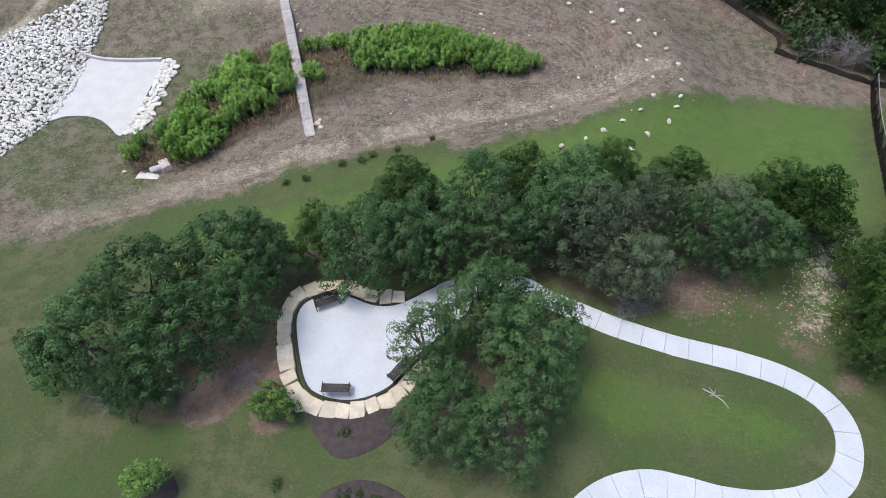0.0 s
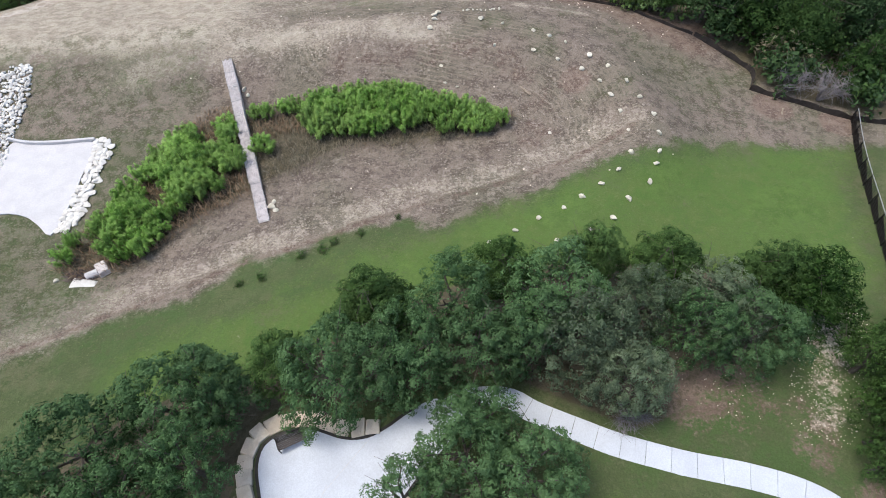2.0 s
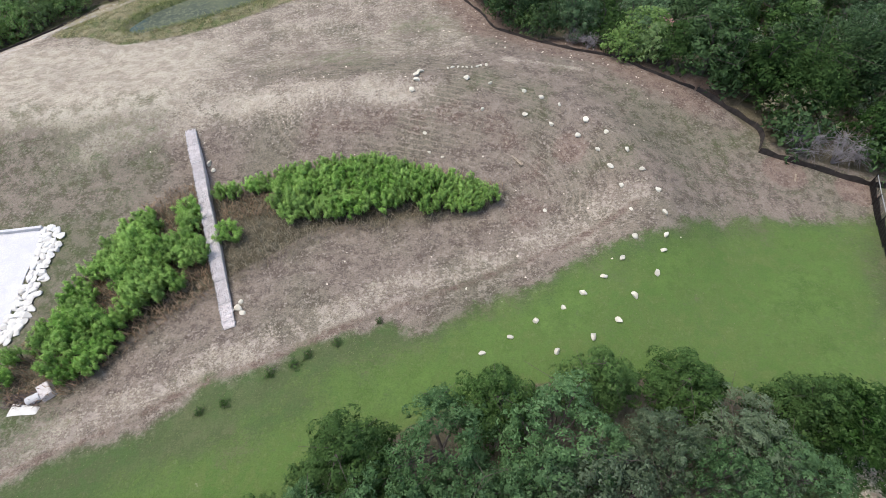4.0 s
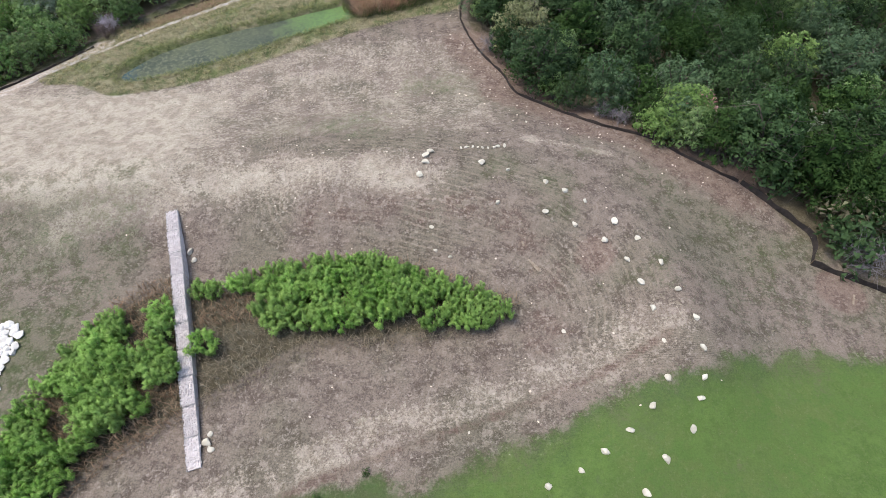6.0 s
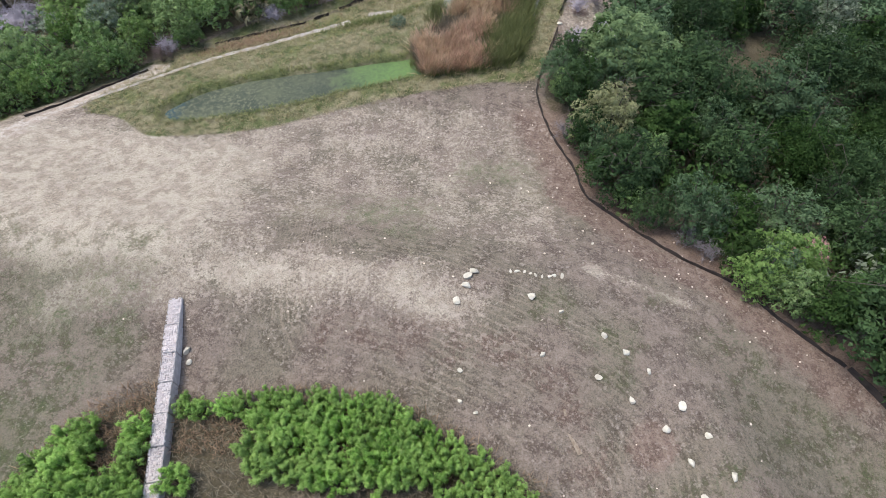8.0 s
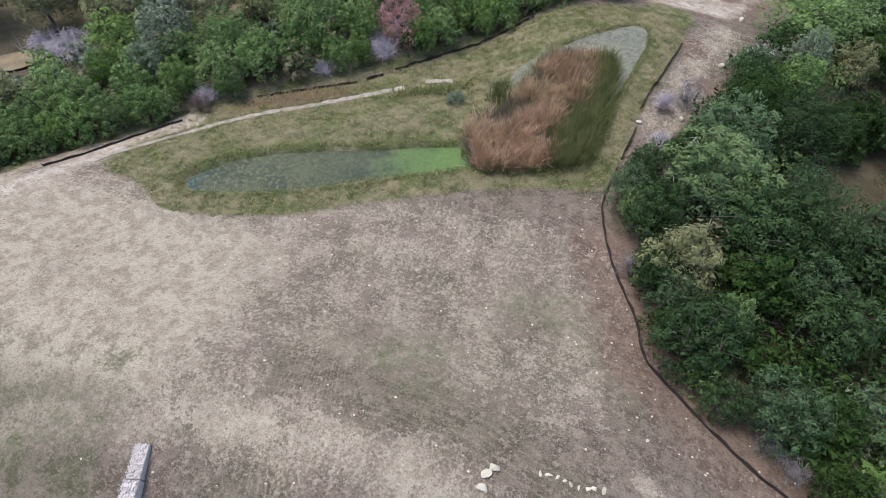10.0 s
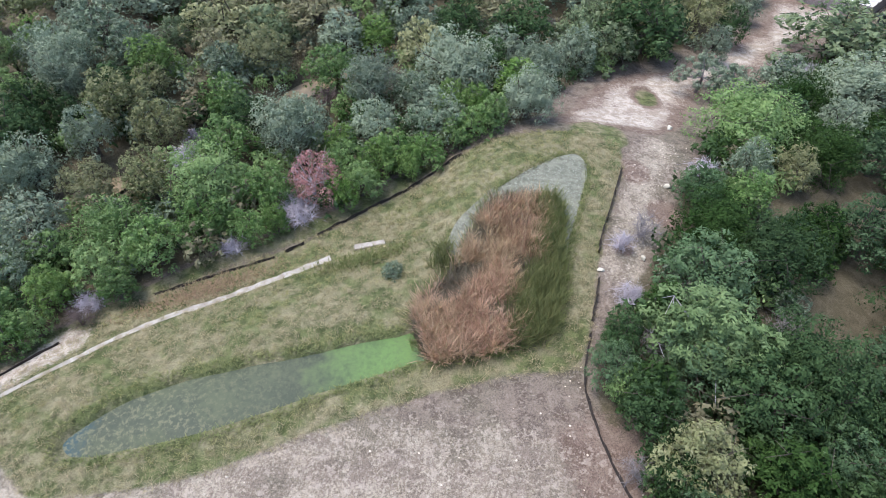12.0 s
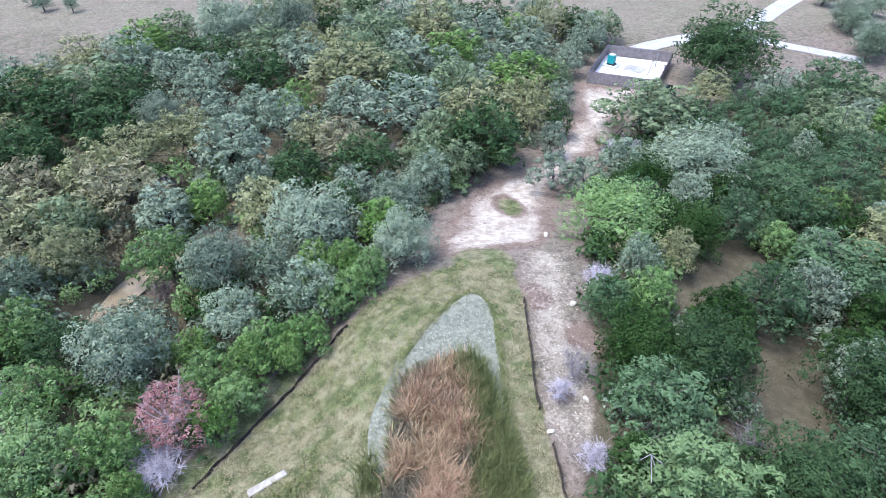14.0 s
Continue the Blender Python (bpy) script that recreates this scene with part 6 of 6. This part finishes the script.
# undergrowth between the trees, too dense to tell apart
under = {}
under_models = [(make_tree(700 + i, mat, 1.5, 2.3, 0.1, 26, 300, 0.20, 0.10), mat) for i, mat in enumerate((L_OAK, L_JUN, L_FRESH, L_GREY, L_BROWN))]
for outline, n, odds in ((WOODS_E, 1700, (4, 4, 0.6, 1.5, 0.6)), (WOODS_N, 4200, (1.5, 0.6, 2.4, 3, 2.4))):
    lo, hi = outline.min(0), outline.max(0)
    cand = prng.uniform(0, 1, (n, 2)) * (hi - lo) + lo
    d = inside(outline, cand[:, 0], cand[:, 1])
    creek_d = near_line(CREEK, cand[:, 0], cand[:, 1])
    odds = np.array(odds, float)
    for (x, y), dd, cd in zip(cand, d, creek_d):
        if dd < 0.9 or cd < 1.5 or y > 150 or x < -56 or x > 60 or any((x - a) ** 2 + (y - b) ** 2 < (0.55 * r) ** 2 for a, b, r in taken) or any((x - a) ** 2 + (y - b) ** 2 < (r + 0.6) ** 2 for a, b, r in CLEAR):
            continue
        model, mat = under_models[prng.choice(5, p=odds / odds.sum())]
        s = prng.uniform(0.8, 1.6)
        m = pose(x, y, at(x, y), 0, 0, prng.uniform(0, 360)) @ Matrix.Diagonal((s, s, s * prng.uniform(0.8, 1.2), 1))
        mesh = next(c for c in model.children if c.name.startswith("crown")).data
        co = np.empty(len(mesh.vertices) * 3)
        mesh.vertices.foreach_get("co", co)
        under.setdefault(mat.name, []).append(np.hstack([(np.c_[co.reshape(-1, 3), np.ones(len(mesh.vertices))] @ np.array(m).T)[:, :3], corner_ways(mesh) @ np.array(m.to_3x3().normalized()).T]))
for model, mat in under_models:
    for o in (*model.children_recursive, model):
        bpy.data.objects.remove(o)
UNDER_LABEL = {L_OAK.name: "dark green brush", L_JUN.name: "low juniper brush", L_FRESH.name: "fresh green brush", L_GREY.name: "grey-green brush", L_BROWN.name: "browning brush"}
for key, stacks in under.items():
    v = np.vstack(stacks)
    tagged(new("undergrowth", puff_mesh("undergrowth", v[:, :3], v[:, 3:], bpy.data.materials[key])), UNDER_LABEL[key] + " filling gaps between the trees", "undergrowth", kind="stuff")
far_mesh = bpy.data.meshes.new("far_woods")
fv, ff, fm, fw = [], [], [], []
for slot, (key, stacks) in enumerate(FAR.items()):
    far_mesh.materials.append(bpy.data.materials[key])
    for co, faces, ways in stacks:
        k = sum(len(a) for a in fv)
        fv.append(co)
        fw.append(ways)
        ff.extend(tuple(int(i) + k for i in face) for face in faces)
        fm.extend([slot] * len(faces))
far_mesh.from_pydata(np.vstack(fv).tolist(), [], ff)
far_mesh.polygons.foreach_set("material_index", fm)
far_mesh.normals_split_custom_set_from_vertices(np.vstack(fw).tolist())
tagged(new("far_woods", far_mesh), "mixed olive, green and grey woods beyond the creek", "woods", kind="stuff")

for x, y, s in ((-18.2, 9.4, 0.9), (-11.2, 10.6, 0.7), (-17.4, 10.0, 0.7), (11.0, 15.0, 0.8)):
    plant(mid_models["d"], prng, x, y, s, 0.45, "low pile of dead grey branches under the trees", "branches", "dead branches in the grove")

# young trees and shrubs by the plaza
bush_models = [hide_away(make_tree(400, L_BRIGHT, 1.35, 2.1, 0.2, 34, 3600, 0.08, 0.045))]
plant(bush_models, prng, -9.35, 8.75, 0.95, 1.0, "round bright green shrub beside the plaza", "shrub", "shrubs by the plaza")
sapling = [hide_away(make_tree(410, L_WIL, 1.15, 2.6, 0.6, 24, 2200, 0.08, 0.045))]
plant(sapling, prng, -14.5, 4.9, 0.95, 1.0, "young yellow-green tree in a mulch ring", "tree", "young trees")
low_models = [hide_away(make_tree(420, L_NEARJ, 0.6, 0.5, 0.05, 12, 500, 0.05, 0.03))]
for x, y in ((-5.4, 7.5), (-8.6, 5.0), (-5.2, 4.2), (-4.4, 4.5), (-3.5, 4.2), (-2.9, 3.9), (-4.6, 3.6), (-8.2, 28.9), (-5.9, 29.9), (-1.2, 31.9), (-6.7, 29.3), (-10.8, 27.2), (-4.0, 30.6), (-12.3, 26.9)):
    plant(low_models, prng, x, y, prng.uniform(0.5, 0.85), prng.uniform(0.6, 1.0), "low blue-green tuft in open ground", "plant", "low tufts")


# ---- basin shrubs, reeds and grass ----
def sprays(rng, base, count, high, spread_, wide, lean=0.45, bend=0.0):
    """Upright narrow leaves from points on the ground: verts and faces."""
    base = np.asarray(base, float)
    n = len(base)
    a = rng.uniform(0, 6.283, n)
    t = np.abs(rng.normal(size=n)) * lean
    h = high * rng.uniform(0.6, 1.15, n)
    axis = np.stack([np.cos(a) * t, np.sin(a) * t, np.ones(n)], 1)
    axis /= np.linalg.norm(axis, axis=1)[:, None]
    side = np.stack([-np.sin(a + rng.normal(size=n) * 0.9), np.cos(a + rng.normal(size=n) * 0.9), np.zeros(n)], 1)
    w = wide * rng.uniform(0.6, 1.3, n)[:, None]
    top = base + axis * h[:, None]
    top2 = top + np.stack([np.cos(a), np.sin(a), -0.3 * np.ones(n)], 1) * (bend * h)[:, None]
    mid = base + axis * (h * 0.6)[:, None]
    verts = np.stack([base, mid + side * w, top2, mid - side * w], 1).reshape(-1, 3)
    k = np.arange(n)[:, None] * 4
    faces = np.hstack([k, k + 1, k + 2, k + 3])
    return verts, faces


def make_willow(seed):
    rng = np.random.default_rng(seed)
    e = holder("willow_shrub", 0, 0, 0)
    s = Shape()
    tips = []
    for _ in range(34):
        a, t = rng.uniform(0, 6.283), rng.uniform(0, 1) ** 0.6
        tip = np.array((math.cos(a) * t * 0.95, math.sin(a) * t * 0.95, rng.uniform(1.2, 1.9) * (1.05 - 0.35 * t)))
        s.tube([(tip[0] * 0.2, tip[1] * 0.2, -0.1), tuple(tip * (0.6, 0.6, 0.55)), tuple(tip)], [0.03, 0.02, 0.008], 4)
        tips.append(tip)
    part("woody_base", s.mesh("woody_base", M_BARK), e)
    tips = np.array(tips)
    centres = np.vstack([tips, tips * (0.8, 0.8, 0.62)])
    v, way = cloud(rng, centres, np.full(len(centres), 0.17), 3100, 0.13, 0.018, 0.8, 0.5, 2.3, 0.2)
    part("foliage", puff_mesh("foliage", v, way, L_WIL), e)
    return e


willow_models = [hide_away(make_willow(500 + i)) for i in range(5)]
wx = prng.uniform(0, 1, (2600, 2)) * (WILLOW.max(0) - WILLOW.min(0)) + WILLOW.min(0)
wd = inside(WILLOW, wx[:, 0], wx[:, 1])
green_at = []
weir_line = np.array([(-16.7, 52.3), (-11.4, 32.8)])
wall_d = near_line(weir_line, wx[:, 0], wx[:, 1])
for (x, y), d, wdist in zip(wx, wd, wall_d):
    if d < 0.2 or wdist < 0.85 or math.hypot(x + 24.0, y - 29.1) < 2.2:
        continue
    east = x - (-16.75 + (52.2 - y) / 19.8 * 5.4)
    if 0 < east < 5.6 and y < 44.8 and not (east < 1.5 and 39.6 < y < 41.2):
        continue
    if east > 0 and d < 1.3 and y < 43 and x < 3:
        continue
    if east < 0 and (math.sin(x * 0.9 + 1.0) * math.sin(y * 0.55 + 0.4) > 0.42 or (east > -3.6 - 1.2 * math.sin(y) and y < 38.8) or (d < 1.7 and y > 30 and x > -19)):
        continue
    if any((x - a) ** 2 + (y - b) ** 2 < 0.80 ** 2 for a, b in green_at):
        continue
    green_at.append((x, y))
    big = 0.8 + 0.35 * min(1, d / 2.5)
    plant(willow_models, prng, x, y, big * prng.uniform(0.85, 1.1), big * prng.uniform(0.8, 1.15), "feathery bright green willow shrub in the basin", "shrub", "willow shrubs in the basin")

grng = np.random.default_rng(77)


def scatter(outline, n, keep):
    lo, hi = outline.min(0), outline.max(0)
    p = grng.uniform(0, 1, (n, 2)) * (hi - lo) + lo
    ok = keep(p[:, 0], p[:, 1])
    return p[ok]


def field_of(name, pts, high, wide, lean, bend, material, label, category, sink=0.02):
    z = land(pts[:, 0], pts[:, 1]) - sink
    base = np.column_stack([pts, z])
    v, f = sprays(grng, base, len(base), high, 0, wide, lean, bend)
    return tagged(new(name, leaf_mesh(name, v, f, material)), label, category, kind="stuff")


green_np = np.array(green_at)


def away_from_green(x, y, gap):
    return np.min((x[:, None] - green_np[:, 0]) ** 2 + (y[:, None] - green_np[:, 1]) ** 2, 1) > gap ** 2


p = scatter(WILLOW, 26000, lambda x, y: (inside(WILLOW, x, y) > -0.3) & (near_line(weir_line, x, y) > 0.6))
p = p[away_from_green(p[:, 0], p[:, 1], 0.55)]
side = p[:, 0] < -16.75 + (52.2 - p[:, 1]) / 19.8 * 5.4
field_of("dead_weeds", p[side | (p[:, 1] > 42.5)], 0.85, 0.026, 0.45, 0.25, L_RUST, "red-brown dead weeds among the willow shrubs", "weeds")
field_of("dead_grass", p[~side | (grng.uniform(0, 1, len(p)) < 0.4)], 0.75, 0.022, 0.5, 0.3, L_STRAW, "matted brown dead grass round the willow shrubs", "grass")
RIM = curve_through([(x, y) for x, y in WILLOW[::6]], True)
p = scatter(RIM * 1.0, 9000, lambda x, y: (np.abs(inside(WILLOW, x, y)) < 0.7) & (near_line(weir_line, x, y) > 0.6))
field_of("rim_grass", p, 0.38, 0.02, 0.7, 0.3, L_DRY, "grey dry grass along the basin floor", "grass")

a = grng.normal(size=(2600, 2)) * (3.6, 0.75)
p = np.column_stack([-25.0 + a[:, 0] * 0.88 - a[:, 1] * 0.47, 89.6 + a[:, 0] * 0.47 + a[:, 1] * 0.88])
field_of("rusty_weeds", p, 0.5, 0.03, 0.7, 0.3, L_RUST, "rust-brown dead weeds on the creek bank", "weeds")

def tussocks(p, every, loose):
    """Gathers scattered points towards the nearest of some of them."""
    c = p[::every]
    cell = {}
    for k, (x, y) in enumerate(c):
        cell.setdefault((int(x), int(y)), []).append(k)
    q = p.copy()
    for i, (x, y) in enumerate(p):
        near = [k for a in (-1, 0, 1) for b in (-1, 0, 1) for k in cell.get((int(x) + a, int(y) + b), ())]
        if near:
            k = min(near, key=lambda k: (c[k][0] - x) ** 2 + (c[k][1] - y) ** 2)
            q[i] = c[k] * (1 - loose) + p[i] * loose
    return q


a = grng.normal(size=(1500, 2)) * (2.4, 0.7)
p = np.column_stack([-10.6 + a[:, 0] * 0.92 - a[:, 1] * 0.38, 93.6 + a[:, 0] * 0.38 + a[:, 1] * 0.92])
field_of("green_weeds", p, 0.75, 0.035, 0.5, 0.3, L_REEDG, "tall green weeds beside the loose slab", "weeds")
plant(mid_models["g"], prng, -7.6, 91.0, 0.38, 0.2, "low grey-green shrub in the bank grass", "shrub", "shrubs by the pond")

# reed bed
p = scatter(REED, 58000, lambda x, y: inside(REED, x, y) > 0.1)
east_side = p[:, 0] > np.interp(p[:, 1], [82, 84, 88, 92, 97, 102], [4.5, 3.2, 2.6, 4.8, 5.6, 5.6]) + grng.normal(size=len(p)) * 0.7
thin = grng.uniform(0, 1, len(p)) < 0.45 + 0.5 * (np.sin(p[:, 0] * 1.3) * np.sin(p[:, 1] * 0.9 + 1) > -0.5)
z0 = WATER_Z - 0.3


def reeds(name, pts, high, material, label, lean, wide):
    pts = tussocks(pts, 34, 0.55)
    lift = np.array([0.45 * noise.noise((x * 0.8, y * 0.8, 2.0)) for x, y in pts])
    base = np.column_stack([pts, z0 + lift])
    v, f = sprays(grng, base, len(base), high, 0, wide, lean, 0.15)
    return tagged(new(name, leaf_mesh(name, v, f, material)), label, "reeds", kind="stuff")


patchy = np.array([noise.noise((x * 0.3, y * 0.3, 5.0)) for x, y in p])
reeds("dead_reeds", p[~east_side & thin & (patchy > -0.12)], 2.3, L_REED, "dense bed of dead red-brown reeds", 0.33, 0.030)
pink = ((p[:, 1] < 90 + 2 * np.sin(p[:, 0])) & (p[:, 0] < 2.5) & (patchy > -0.25)) & (grng.uniform(0, 1, len(p)) < 0.8)
reeds("pink_reeds", p[~east_side & thin & pink & (grng.uniform(0, 1, len(p)) < 0.7)], 2.25, L_REEDP, "dead pinkish reeds leaning over the bed", 0.34, 0.030)
reeds("straw_reeds", p[~east_side & thin & (patchy < -0.05)], 1.8, L_STRAW, "lower straw-coloured reeds in the dead bed", 0.4, 0.026)
reeds("green_reeds", p[east_side], 2.4, L_REEDG, "green reeds edging the dead bed", 0.22, 0.024)
rim = scatter(REED, 14000, lambda x, y: (inside(REED, x, y) > -0.5) & (inside(REED, x, y) < 0.5))
reeds("rim_reeds", rim[grng.uniform(0, 1, len(rim)) < 0.6], 1.7, L_REEDG, "lower green reeds at the pond's rim", 0.35, 0.03)
tuft_c = np.array((-3.4, 92.6))
clump = tuft_c + grng.normal(size=(420, 2)) * (0.55, 0.9)
reeds("reed_clump", clump, 2.0, L_REEDG, "single clump of green reeds", 0.3, 0.032)

# tall grass on the banks, short tufts in the field
p = scatter(BANK, 130000, lambda x, y: (inside(BANK, x, y) > -0.4) & (inside(POND, x, y) < -0.1) & (near_line(kerb_line, x, y) > 0.16))
p = tussocks(p, 40, 0.62)
blend = np.array([noise.noise(((x * 0.83 + y * 0.56) * 0.12, (y * 0.83 - x * 0.56) * 0.3, 3.0)) + 0.25 * noise.noise((x * 0.7, y * 0.7, 9.0)) for x, y in p])
blend += 0.5 * rise(p[:, 0], 6.5, 9.0) - 0.5 * rise(p[:, 1], 101, 106) * rise(12 - p[:, 0], 0, 3)
blend += 0.6 * np.exp(-((p[:, 0] + 11.5) / 4.5) ** 2 - ((p[:, 1] - 87.5) / 2.2) ** 2)
blend += 0.45 * (1 - rise(inside(BANK, p[:, 0], p[:, 1]), 0.8, 2.2)) * rise(86 - p[:, 1], 0, 2) - 0.25 * (1 - rise(-inside(POND, p[:, 0], p[:, 1]), 0.3, 1.4))
field_of("bank_grass", p[blend > -0.16], 0.46, 0.012, 0.7, 0.5, L_TALL, "pale straw-coloured tall grass on the pond banks", "grass")
field_of("green_bank_grass", p[blend < 0.0], 0.36, 0.012, 0.7, 0.4, L_BANK, "green grass and weeds on the pond banks", "grass")
# waterline grass, its band thickened to imitate the shadow under the steep bank
p = scatter(POND * 1.0, 90000, lambda x, y: (np.abs(inside(POND, x, y)) < 0.36) & (inside(REED, x, y) < 0))
field_of("shore_grass", p, 0.5, 0.028, 0.6, 0.4, L_REEDG, "green grass along the waterline, standing in for the bank's shadow line", "grass")
FIELD = curve_through([(-30, 26), (-26, 46), (-34, 56), (-36, 68), (-28, 69.6), (-18, 71.8), (-10, 75.5), (6, 81.5), (8.5, 76), (12, 66), (19, 60), (28, 52), (31, 45), (38, 39.5), (30, 22), (5, 29), (-10, 27), (-24, 20)], True)
p = scatter(FIELD, 30000, lambda x, y: (inside(FIELD, x, y) > 0) & (inside(WILLOW, x, y) < -0.2) & (near_line(weir_line, x, y) > 0.7))
turf_y = np.interp(p[:, 0], TRACE[:, 0], TRACE[:, 1])
is_lawn = (p[:, 1] < turf_y - 1.0) | ((p[:, 0] > 19) & (p[:, 1] < 38.0))
field_of("dry_tufts", p[~is_lawn], 0.11, 0.028, 1.2, 0.3, L_DRY, "short dry turf tufts over the field", "grass")
field_of("lawn_tufts", p[is_lawn], 0.09, 0.025, 1.0, 0.3, L_TURF, "short green lawn blades", "grass")

# the models themselves go
for e in [o for o in scene.objects if o.get("model")]:
    for o in (*e.children_recursive, e):
        bpy.data.objects.remove(o)
